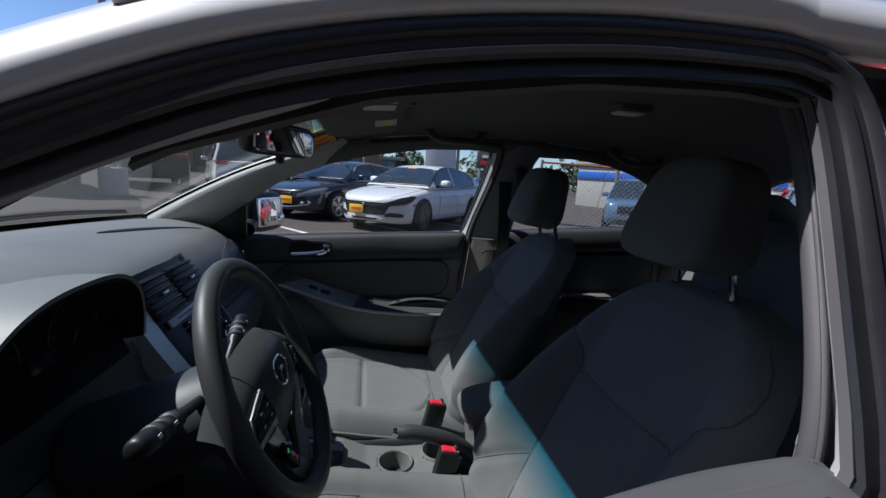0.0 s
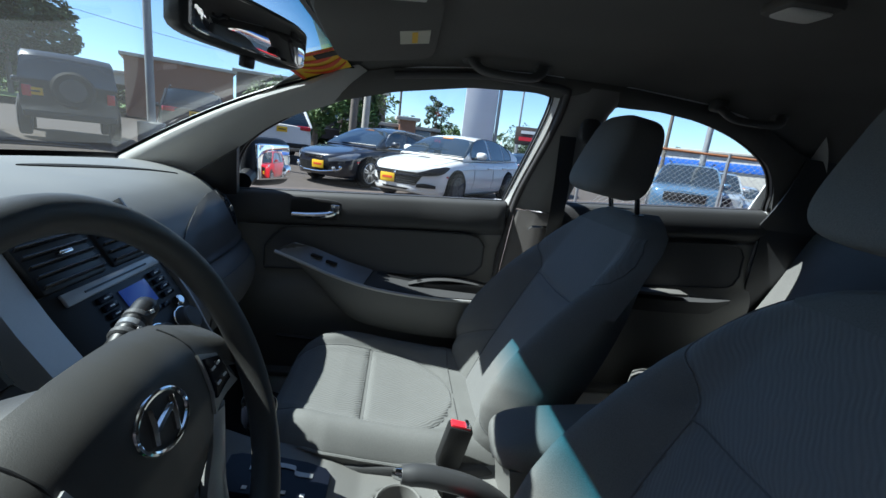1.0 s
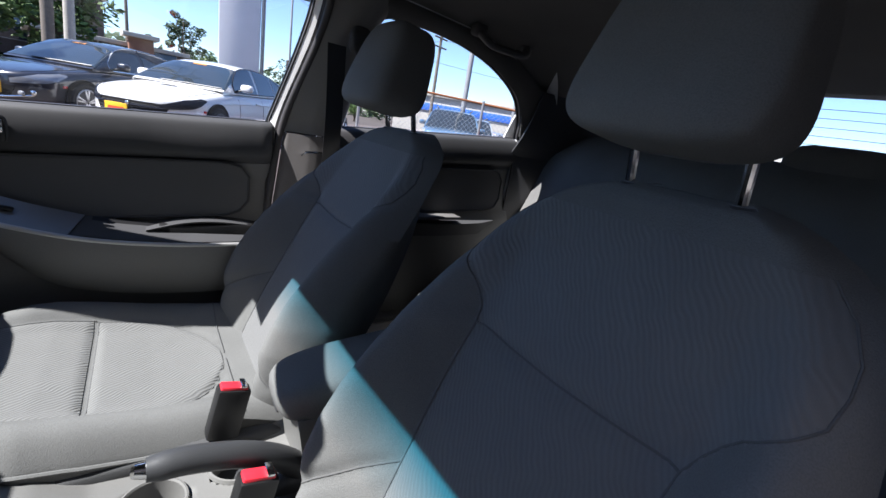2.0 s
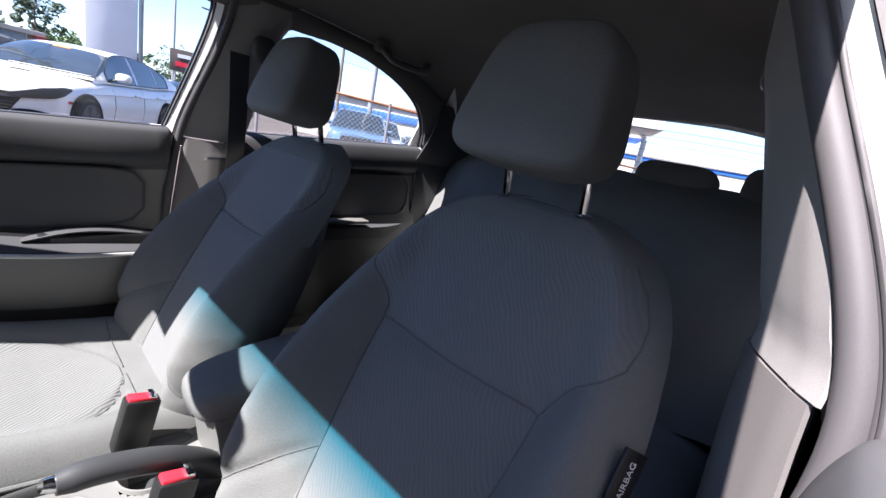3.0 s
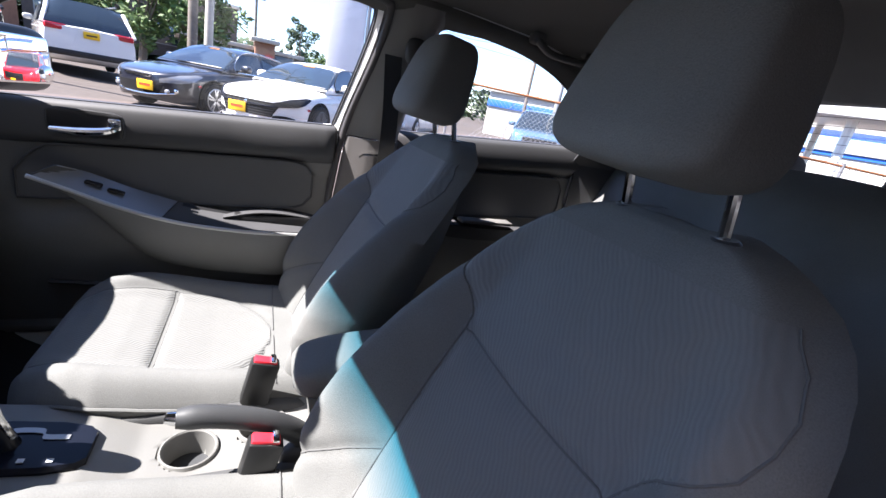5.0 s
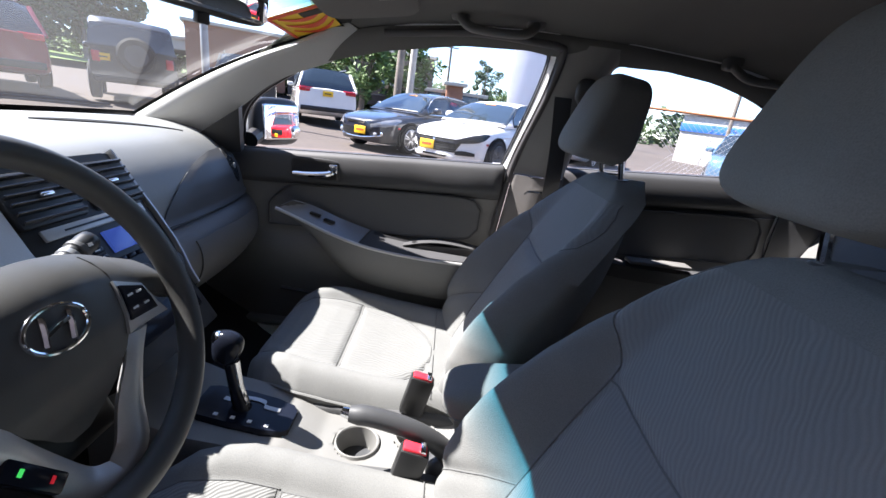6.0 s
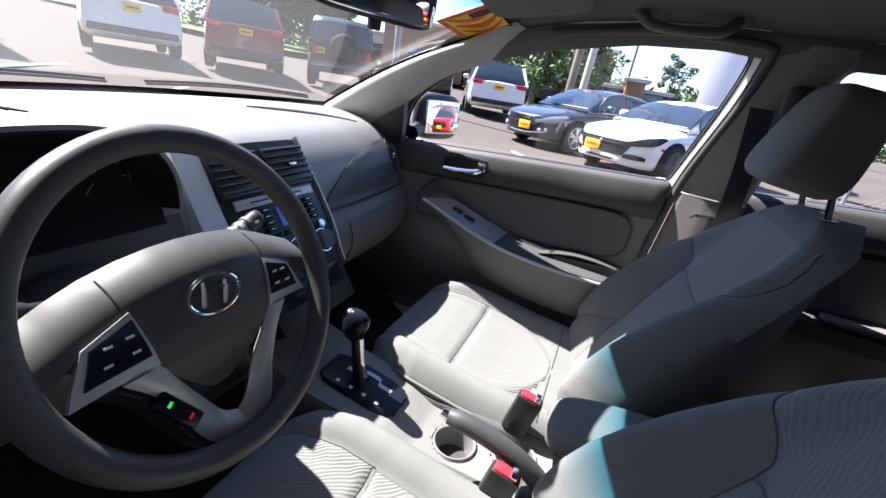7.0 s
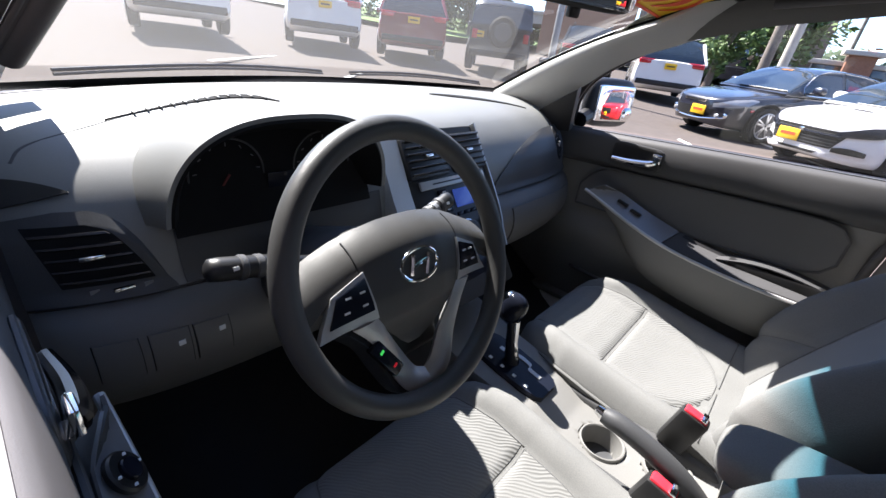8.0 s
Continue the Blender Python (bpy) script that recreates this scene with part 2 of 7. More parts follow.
def grid(f, nu, nv, thick=0.0, bm=None):
    """A sheet f(u, v) with u and v from 0 to 1, thickened to one side."""
    bm = bm or bmesh.new()
    rows = [[bm.verts.new(f(i / nu, j / nv)) for j in range(nv + 1)] for i in range(nu + 1)]
    for i in range(nu):
        for j in range(nv):
            bm.faces.new((rows[i][j], rows[i + 1][j], rows[i + 1][j + 1], rows[i][j + 1]))
    if thick:
        def push(i, j):
            du = rows[min(i + 1, nu)][j].co - rows[max(i - 1, 0)][j].co
            dv = rows[i][min(j + 1, nv)].co - rows[i][max(j - 1, 0)].co
            return rows[i][j].co - du.cross(dv).normalized() * thick
        under = [[bm.verts.new(push(i, j)) for j in range(nv + 1)] for i in range(nu + 1)]
        for i in range(nu):
            for j in range(nv):
                bm.faces.new((under[i][j], under[i][j + 1], under[i + 1][j + 1], under[i + 1][j]))
        rim = [(i, 0) for i in range(nu)] + [(nu, j) for j in range(nv)] + [(i, nv) for i in range(nu, 0, -1)] + [(0, j) for j in range(nv, 0, -1)]
        for (a, b), (c, d) in zip(rim, rim[1:] + rim[:1]):
            bm.faces.new((rows[a][b], under[a][b], under[c][d], rows[c][d]))
    return bm


def box(centre, size, turn=None, bevel=0.004, seg=2, bm=None):
    bm = bm or bmesh.new()
    made = bmesh.ops.create_cube(bm, size=1.0)["verts"]
    m = Matrix.Translation(centre) @ (turn.to_4x4() if turn else Matrix()) @ Matrix.Diagonal((*size, 1))
    bmesh.ops.transform(bm, matrix=m, verts=made)
    if bevel:
        edges = list({e for v in made for e in v.link_edges})
        bmesh.ops.bevel(bm, geom=edges, offset=bevel, segments=seg, affect="EDGES", profile=0.5)
    return bm


def tube(points, radius, n=8, closed=False, bm=None, flat=1.0):
    """A round bar along points; radius may be a list."""
    pts = [Vector(p) for p in points]
    k = len(pts)
    rad = radius if isinstance(radius, (list, tuple)) else [radius] * k
    rings, up = [], Vector((0.03, 0.02, 1))
    for i, p in enumerate(pts):
        a, b = (pts[(i - 1) % k], pts[(i + 1) % k]) if closed else (pts[max(i - 1, 0)], pts[min(i + 1, k - 1)])
        d = (b - a).normalized()
        if abs(d.dot(up)) > 0.98:
            up = Vector((1, 0.02, 0.03))
        s = d.cross(up).normalized()
        w = s.cross(d).normalized()
        up = w
        rings.append([p + rad[i] * (math.cos(q) * s + flat * math.sin(q) * w) for q in [2 * math.pi * j / n for j in range(n)]])
    if closed:
        rings.append(rings[0])
        bm = bm or bmesh.new()
        loft(rings, True, False, bm)
        bmesh.ops.remove_doubles(bm, verts=bm.verts, dist=1e-5)
        return bm
    return loft(rings, True, True, bm)


def disc(centre, normal, radius, depth, n=24, bevel=0.0, bm=None, top=1.0):
    """A round plate or rod whose axis is normal."""
    d = Vector(normal).normalized()
    s = d.orthogonal().normalized()
    w = d.cross(s)
    c = Vector(centre)
    steps = [(-0.5, 1.0), (0.5, top)] if not bevel else [(-0.5, 1 - bevel / radius), (-0.5 + bevel / depth, 1.0), (0.5 - bevel / depth, top), (0.5, top - bevel / radius)]
    return loft([[c + d * depth * h + radius * r * (math.cos(q) * s + math.sin(q) * w) for q in [2 * math.pi * j / n for j in range(n)]] for h, r in steps], True, True, bm)


def blob(centre, half, e1=0.5, e2=0.5, nu=24, nv=14, turn=None, bm=None, warp=None):
    """A rounded cushion form."""
    def pw(c, e):
        return math.copysign(abs(c) ** e, c)
    rings = []
    for i in range(nv + 1):
        a = -math.pi / 2 + math.pi * (i + 0.02) / (nv + 0.04)
        ring = []
        for j in range(nu):
            b = 2 * math.pi * j / nu
            p = Vector((half[0] * pw(math.cos(a), e1) * pw(math.cos(b), e2), half[1] * pw(math.cos(a), e1) * pw(math.sin(b), e2), half[2] * pw(math.sin(a), e1)))
            if warp:
                p = warp(p)
            ring.append(Vector(centre) + (turn @ p if turn else p))
        rings.append(ring)
    return loft(rings, True, True, bm)


def curve(x, xs, ys):
    return float(np.interp(x, xs, ys))


def smooth_path(points, k=6):
    """Catmull-Rom through points."""
    p = [Vector(q) for q in points]
    p = [2 * p[0] - p[1]] + p + [2 * p[-1] - p[-2]]
    out = []
    for a, b, c, d in zip(p, p[1:], p[2:], p[3:]):
        for i in range(k):
            t = i / k
            out.append(0.5 * (2 * b + (c - a) * t + (2 * a - 5 * b + 4 * c - d) * t * t + (3 * b - a - 3 * c + d) * t ** 3))
    return out + [p[-2]]


def turn(rx=0, ry=0, rz=0):
    return Euler([radians(a) for a in (rx, ry, rz)]).to_matrix()


def basis(x, y, z):
    return Matrix((x, y, z)).transposed()


def plate(corners, depth, bm=None, bevel=0.0):
    """A flat piece with the given corner points, thickened along its normal."""
    bm = bm or bmesh.new()
    p = [Vector(c) for c in corners]
    n = sum(((p[i] - p[0]).cross(p[i + 1] - p[0]) for i in range(1, len(p) - 1)), Vector()).normalized()
    a, b = [bm.verts.new(q) for q in p], [bm.verts.new(q + n * depth) for q in p]
    faces = [bm.faces.new(list(reversed(a))), bm.faces.new(b)]
    for i in range(len(p)):
        j = (i + 1) % len(p)
        faces.append(bm.faces.new((a[i], a[j], b[j], b[i])))
    if bevel:
        bmesh.ops.bevel(bm, geom=list({e for f in faces for e in f.edges}), offset=bevel, segments=2, affect="EDGES", profile=0.5)
    return bm

# ---- the car's shell ----
BELT = {1: 0.68, -1: 0.735}          # half widths at the window sill, passenger's and driver's side
SIDES = (1, -1)


def side_y(s, z):
    """The inner skin of the car's side at a height."""
    return s * (BELT[s] - 0.468 * max(0.0, z - 0.98))


FRONT_WINDOW = [(-0.735, 0.937), (-0.63, 1.083), (-0.45, 1.197), (-0.29, 1.254), (-0.09, 1.288), (0.08, 1.297), (0.13, 1.292), (0.143, 1.275), (0.13, 1.18), (0.085, 0.98)]
FAR_WINDOW = [(-0.752, 0.935), (-0.738, 1.01), (-0.685, 1.082), (-0.58, 1.152), (-0.475, 1.204)] + FRONT_WINDOW[3:]
REAR_WINDOW = [(0.285, 0.995), (0.298, 1.15), (0.315, 1.25), (0.345, 1.288), (0.45, 1.291), (0.60, 1.277), (0.75, 1.240), (0.88, 1.180), (0.955, 1.105), (0.985, 1.042)]
RAIL_X, RAIL_Z = [-0.56, -0.45, -0.3, -0.1, 0.1, 0.35, 0.6, 0.8, 0.95, 1.1, 1.35], [1.235, 1.262, 1.295, 1.318, 1.326, 1.324, 1.308, 1.27, 1.215, 1.20, 1.20]
ROOF_X, ROOF_Z = [-0.56, -0.45, -0.3, -0.1, 0.1, 0.4, 0.8, 1.1, 1.35], [1.318, 1.345, 1.363, 1.374, 1.378, 1.378, 1.362, 1.33, 1.285]


def dense_line(points, k=6):
    return [(p.x, p.z) for p in smooth_path([(x, 0, z) for x, z in points], k)]


car = thing("car", "white compact saloon car with a grey interior, driver's window open", "car", (0, 0, 0))


def headliner_at(u, v):
    x0 = -0.46 + 0.05 * (2 * v - 1) ** 2
    x = x0 + u * (1.35 - x0)
    zr, zc = curve(x, RAIL_X, RAIL_Z), curve(x, ROOF_X, ROOF_Z)
    w = 2 * v - 1
    s = 1 if w > 0 else -1
    y = abs(w) * side_y(s, zr)
    return Vector((x, y, zc - (zc - zr) * abs(w) ** 4))


part("headliner", grid(headliner_at, 60, 40, -0.01), "liner", car, "grey woven headliner")


def roof_at(u, v):
    x = -0.475 + u * 1.875
    zr, zc = curve(x, RAIL_X, RAIL_Z) + 0.035, curve(x, ROOF_X, ROOF_Z) + 0.055
    w = 2 * v - 1
    s = 1 if w > 0 else -1
    y = abs(w) * (abs(side_y(s, zr)) + 0.035) * s
    return Vector((x, y, zc - (zc - zr) * abs(w) ** 3))


part("roof", grid(roof_at, 50, 30, -0.006), "white", car, "white painted roof")

# windscreen
def windscreen_at(u, v):
    w = 2 * v - 1
    k = abs(w) ** 2
    half = 0.655 - 0.135 * u
    foot, head = Vector((-1.235 + 0.17 * k, 0, 0.985)), Vector((-0.452 + 0.055 * k, 0, 1.342 - 0.055 * k))
    p = foot.lerp(head, u)
    p.z += 0.028 * math.sin(math.pi * u)
    p.y = w * half - 0.018 - 0.03 * max(0.0, -w) ** 3
    return p


# pillars
PILLAR_V = [0, 0.04, 0.12, 0.25, 0.40, 0.55, 0.75, 0.9, 1.0]
PILLAR_IN = [0.028, 0.038, 0.043, 0.052, 0.062, 0.067, 0.067, 0.060, 0.035]
NEAR_V, NEAR_IN = [0, 0.10, 0.30, 0.50, 0.62, 0.75, 0.88, 1.0], [0.022, 0.034, 0.051, 0.066, 0.071, 0.071, 0.060, 0.035]


def pillar_depth(s, z, v):
    """How far the centre pillar's trim stands in from the car's side; the driver's stands steeper."""
    if s > 0:
        return curve(v, PILLAR_V, PILLAR_IN)
    return curve(v, NEAR_V, NEAR_IN) + curve(z, [0.3, 0.6, 0.95, 1.0, 1.08, 1.15, 1.2], [0.0, 0.012, 0.034, 0.031, 0.018, 0.006, 0.0])


for s in SIDES:
    def a_pillar_at(u, v, s=s):
        inner = [windscreen_at(0.02 + 0.95 * i / 24, 0.99 if s > 0 else 0.012) + Vector((0.010, 0, -0.006)) for i in range(25)]
        outer = smooth_path([(-0.745, 0.648, 0.92), (-0.64, 0.63, 1.07), (-0.50, 0.592, 1.168), (-0.33, 0.552, 1.243)] if s < 0 else [(-0.845, 0.626, 0.958), (-0.715, 0.606, 1.050), (-0.58, 0.580, 1.145), (-0.33, 0.546, 1.240)], 8)
        k = min(int(u * 24), 23)
        f = u * 24 - k
        b = outer[k].lerp(outer[k + 1], f)
        if s < 0:
            b.y = -b.y - 0.055
        p = inner[k].lerp(inner[k + 1], f).lerp(b, v)
        p.y -= s * (0.034 if s > 0 else 0.012) * math.sin(math.pi * v ** 0.65)
        if s > 0:
            p += Vector((0.0, 0.022, 0.030)) * max(0.0, (u - 0.80) / 0.20) ** 2   # its end runs up behind the headliner
        return p
    part("a_pillar_trim", grid(a_pillar_at, 24, 10, -0.008 * s), "pillar", car, "grey grained windscreen pillar trim, lightened for the light on it")

    def rail_trim_at(u, v, s=s):
        x = curve(u, [0, 1], [-0.47, 0.99])
        front = FRONT_WINDOW[1:7] if s < 0 else FAR_WINDOW[3:9]
        zw = curve(x, [p[0] for p in front] + [p[0] for p in REAR_WINDOW[3:]], [p[1] for p in front] + [p[1] for p in REAR_WINDOW[3:]])
        zr = curve(x, RAIL_X, RAIL_Z) + 0.004
        z = zw - 0.004 + (zr - zw + 0.004) * v
        return Vector((x, side_y(s, z) - s * (0.012 + 0.012 * math.sin(math.pi * v)), z))
    part("roof_rail_trim", grid(rail_trim_at, 60, 6, -0.006 * s), "liner", car)

    def b_pillar_at(u, v, s=s):
        z = 0.957 + u * 0.358
        xa = curve(z, [0.93, 0.98, 1.18, 1.275, 1.315], [0.105, 0.118, 0.158, 0.168, 0.15])
        xb = curve(z, [0.93, 0.995, 1.15, 1.25, 1.315], [0.275, 0.28, 0.292, 0.305, 0.34])
        deep = pillar_depth(s, z, v) * curve(z, [0.93, 1.2, 1.315], [0.9 if s > 0 else 1.0, 1.0, 0.45])
        return Vector((xa + (xb - xa) * v, side_y(s, z) - s * deep, z))
    part("b_pillar_trim", grid(b_pillar_at, 24, 24, -0.004 * s), "b_trim", car, "grey upper centre pillar trim")

    def b_low_at(u, v, s=s):
        z = 0.30 + u * 0.654
        xa = curve(z, [0.30, 0.6, 0.954], [0.06, 0.08, 0.118])
        xb = curve(z, [0.30, 0.6, 0.954], [0.30, 0.285, 0.278])
        deep = pillar_depth(s, z, v) * (0.93 if s > 0 else 0.99) + 0.004
        return Vector((xa + (xb - xa) * v, side_y(s, 0.9) - s * deep, z))
    part("b_pillar_lower_trim", grid(b_low_at, 20, 24, -0.004 * s), "b_low", car, "darker lower centre pillar trim")
    # belt reel slot and guide ring
    yy = side_y(s, 1.22)
    part("belt_guide", blob((0.250 if s > 0 else 0.29, yy - s * (0.070 if s > 0 else 0.045), 1.205), (0.030, 0.014, 0.034), 0.7, 0.8, 20, 12), "dark", car, "dark belt guide cover")
    if s > 0:
        part("belt_hook", tube([(0.16, side_y(s, 0.93) - s * 0.066, 0.900), (0.165, side_y(s, 0.93) - s * 0.078, 0.910), (0.225, side_y(s, 0.93) - s * 0.078, 0.914)], 0.004, 6), "chrome", car, "bright belt slot edge")

    # quarter behind the rear door
    def c_pillar_at(u, v, s=s):
        x = 0.97 + u * 0.58
        zt = curve(x, [0.97, 1.1, 1.35, 1.55], [1.21, 1.205, 1.20, 1.09])
        zb = 0.95
        z = zb + (zt - zb) * v
        y = abs(side_y(s, z)) - 0.02 - 0.13 * u - 0.02 * math.sin(math.pi * v)
        return Vector((x, s * y, z))
    # The dark plastic holds the shade at the back of the cabin.
    part("c_pillar_trim", grid(c_pillar_at, 16, 8, -0.006 * s), "dark", car, "rear quarter trim, coloured dark for the shade it sits in")

    def quarter_at(u, v, s=s):
        x = 0.99 + u * 1.1
        z = 0.35 + v * 0.62
        return Vector((x, s * (BELT[s] + 0.06 + 0.03 * math.sin(math.pi * v) - 0.05 * u), z))
    part("rear_wing", grid(quarter_at, 12, 8, 0.01 * s), "white", car)

    def c_outer_at(u, v, s=s):
        x = 0.96 + u * 0.62
        zt = curve(x, [0.96, 1.1, 1.35, 1.58], [1.26, 1.25, 1.24, 1.06])
        z = 0.96 + (zt - 0.96) * v
        return Vector((x, s * (abs(side_y(s, z)) + 0.04 - 0.07 * u), z))
    part("rear_quarter_panel", grid(c_outer_at, 12, 8, 0.006 * s), "white", car)

    def wing_at(u, v, s=s):
        x = -1.85 + u * 1.0
        z = 0.35 + v * (0.5 + 0.09 * u)
        return Vector((x, s * (BELT[s] + 0.07 + 0.03 * math.sin(math.pi * v) - 0.12 * (1 - u) ** 2), z))
    part("front_wing", grid(wing_at, 14, 8, 0.008 * s), "white", car)
    part("door_sill", box((0.1, s * (BELT[s] - 0.01), 0.29), (1.9, 0.13, 0.10), None, 0.02), "white", car)
    part("sill_trim", box((0.1, s * (BELT[s] - 0.04), 0.35), (1.75, 0.07, 0.02), None, 0.006), "door_low", car)
    # rubber round the door opening: a bulb and two thin lips
    opening = (FRONT_WINDOW if s < 0 else FAR_WINDOW)[1:-1] + [(0.085, 0.98), (0.06, 0.80), (0.04, 0.55), (0.03, 0.36)]
    for w, deep, r in ((0.030, 0.031, 0.0095), (0.022, 0.0205, 0.0035), (0.018, 0.0185, 0.0025)):
        mid = (-0.28, 1.10)
        pts = []
        for x, z in opening:
            if s > 0 and x < -0.45:
                continue
            q = Vector((x - mid[0], max(0.0, z - mid[1]))).normalized() if x < 0.0 else Vector((1.0, 0.35 if z > 1.2 else 0.0)).normalized()
            lean = curve(z, [0.98, 1.07, 1.15], [0.011, 0.004, 0.0]) if s < 0 and x > 0 else 0.0
            pts.append((x + q.x * w, side_y(s, z + q.y * w) - s * (deep + lean), z + q.y * w))
        part("door_seal" if r > 0.005 else "seal_lip", tube(smooth_path(pts, 14), r * (1.3 if s < 0 and r > 0.005 else 1.0), 14 if r > 0.005 else 6), "rubber", car, "grey rubber door seal" if r > 0.005 else "", 60)

part("windscreen_header", grid(lambda u, v: windscreen_at(0.982 + 0.018 * min(1, u * 2), v) + Vector((0.004 + 0.07 * max(0, u - 0.5) * 2, 0, 0.004 + 0.03 * max(0, u - 0.5) * 2)), 6, 24), "black", car, "black band where glass meets roof")
part("roof_front_edge", grid(lambda u, v: roof_at(0.0, v).lerp(windscreen_at(1.0, v) + Vector((-0.012, 0, 0.006)), u), 6, 30, 0.004), "white", car)
screen = part("windscreen", grid(windscreen_at, 24, 24), "windshield", car, "clear laminated windscreen with a blue-green shade band")
screen.visible_shadow = True


def rear_screen_at(u, v):
    w = 2 * v - 1
    return Vector((1.62 - 0.30 * u - 0.04 * w * w, w * (0.56 - 0.04 * u) - 0.018, 1.03 + 0.265 * u + 0.01 * math.sin(math.pi * u) - 0.03 * w * w * u))


rear_screen = part("rear_window", grid(rear_screen_at, 12, 16), "rear_pane", car, "clear rear window with heater lines")
for k in range(9):
    u = 0.12 + 0.09 * k
    part("heater_line", tube([rear_screen_at(u, j / 16) - Vector((0.003, 0, 0)) for j in range(17)], 0.0008, 4), "dark", rear_screen)
part("windscreen_frit", grid(lambda u, v: windscreen_at(0.045 * u, v) + Vector((0.004, 0, -0.002)), 2, 24), "black", screen, "black edge band at the foot of the glass")
for s in SIDES:
    part("windscreen_edge", grid(lambda u, v, s=s: windscreen_at(u, 1.012 - 0.024 * v if s > 0 else 0.032 * v - 0.02) + Vector((0.004, 0, -0.002)), 14, 2), "void", screen)

    def a_outer_at(u, v, s=s):
        p = windscreen_at(u, 1.0 if s > 0 else 0.0)
        return p + Vector((-0.002 + 0.077 * v, s * (0.008 + (0.06 if s > 0 else 0.028) * v), 0.006 - 0.028 * v))
    if s > 0:
        part("a_pillar", grid(a_outer_at, 16, 4, 0.006 * s), "white", car, "white painted windscreen pillar")


def hood_at(u, v):
    w = 2 * v - 1
    x = -2.05 + u * 0.80 + 0.12 * w * w * u
    return Vector((x, w * (0.70 + 0.03 * u) - 0.018, 0.72 + 0.215 * math.sin(u * math.pi / 2) - 0.07 * w * w - 0.10 * (1 - u) ** 4))


part("bonnet", grid(hood_at, 24, 24, 0.01), "white", car, "white painted bonnet")
part("cowl_panel", grid(lambda u, v: Vector((-1.30 + 0.10 * u + 0.17 * (2 * v - 1) ** 2 * u, (2 * v - 1) * 0.68 - 0.018, 0.955 + 0.025 * u)), 4, 20, 0.01), "black", car)
for y0, ln in ((-0.55, 0.58), (0.12, 0.46)):
    w = thing("wiper", "black windscreen wiper lying on the glass foot", "wiper", (-1.22, y0, 0.99), "windscreen wipers")
    pts = [windscreen_at(0.03 + 0.02 * math.sin(math.pi * t), (y0 + 0.018 + t * ln) / 1.3 + 0.5) + Vector((-0.012, 0, 0.016)) for t in [i / 10 for i in range(11)]]
    part("arm", tube(pts, 0.0035, 6), "black", w)
    part("blade", tube([p + Vector((0.006, 0, -0.006)) for p in pts], 0.003, 6), "rubber", w)
part("floor_carpet", grid(lambda u, v: Vector((-1.05 + 2.1 * u, -0.66 + 1.30 * v, 0.24 + 0.06 * math.exp(-((v - 0.5) / 0.12) ** 2) + 0.30 * max(0, 0.22 - u) / 0.22)), 24, 24, -0.03), "carpet", car, "black carpet floor")
part("firewall", box((-1.12, -0.018, 0.6), (0.04, 1.32, 0.75), None, 0.005), "carpet", car)
part("parcel_shelf", box((1.43, -0.018, 0.99), (0.40, 1.12, 0.03), None, 0.01), "dark", car, "dark carpeted parcel shelf")
part("boot_lid", grid(lambda u, v: Vector((1.62 + 0.55 * u, (2 * v - 1) * 0.68 - 0.018, 1.03 - 0.03 * u - 0.06 * (2 * v - 1) ** 4 - 0.25 * max(0, u - 0.8) / 0.2)), 12, 16, -0.01), "white", car)
part("tail_panel", box((2.17, -0.018, 0.62), (0.08, 1.40, 0.62), None, 0.03), "white", car)
part("nose", box((-2.05, -0.018, 0.52), (0.14, 1.36, 0.46), None, 0.06, 3), "white", car)
part("underbody", box((0.05, -0.018, 0.2), (4.0, 1.3, 0.05), None, 0.01), "black", car)

# interior mirror
mirror = thing("rear_view_mirror", "black rear-view mirror on the windscreen", "mirror", (-0.48, 0.01, 1.24))
ax_y = Vector((0.34, 0.94, 0.0)).normalized()
ax_n = Vector((0.94, -0.34, -0.10)).normalized()
ax_z = ax_n.cross(ax_y).normalized() * -1
if ax_z.z < 0:
    ax_z = -ax_z
mt = basis(ax_n, ax_y, ax_z)
housing = part("housing", blob((-0.487, 0.01, 1.245), (0.022, 0.125, 0.036), 0.35, 0.45, 32, 12, mt), "black", mirror)
part("mirror_glass", blob(Vector((-0.487, 0.01, 1.245)) + mt @ Vector((0.0165, 0, 0)), (0.008, 0.117, 0.030), 0.25, 0.4, 32, 10, mt), "mirror", mirror)
part("tab", box(Vector((-0.487, 0.01, 1.245)) + mt @ Vector((0.005, 0.0, -0.042)), (0.012, 0.022, 0.018), mt, 0.003), "black", mirror)
part("mount", tube([(-0.50, 0.005, 1.26), (-0.53, 0.0, 1.29), (-0.565, -0.01, 1.325)], [0.012, 0.011, 0.02], 10), "black", mirror)

# visors, map lamp, dome lamp, grab handles
for s in SIDES:
    yc = 0.30 * s - 0.018
    v = thing("sun_visor", "grey cloth sun visor folded up, with a pale label", "sun visor", (-0.38, yc, 1.33), "sun visors")
    tt = turn(0, -9, 0) @ turn(-6 * s, 0, 0)
    part("panel", blob((-0.315, yc, 1.332), (0.118, 0.185, 0.011), 0.5, 0.3, 32, 8, tt), "liner", v)
    part("label", box((-0.25, yc + 0.012 * s, 1.3305), (0.062, 0.075, 0.0015), tt, 0), "paper", v, "pale warning label")
    part("label_bar", box((-0.25, yc + 0.012 * s, 1.3295), (0.012, 0.06, 0.0012), tt, 0), "sticker_yellow", v)
    part("pivot", tube([(-0.455, yc + 0.2 * s, 1.297), (-0.475, yc + 0.215 * s, 1.29)], 0.009, 8), "liner", v)
lamp = thing("map_lamp", "grey overhead lamp unit with two frosted lenses", "lamp", (-0.27, 0.0, 1.36))
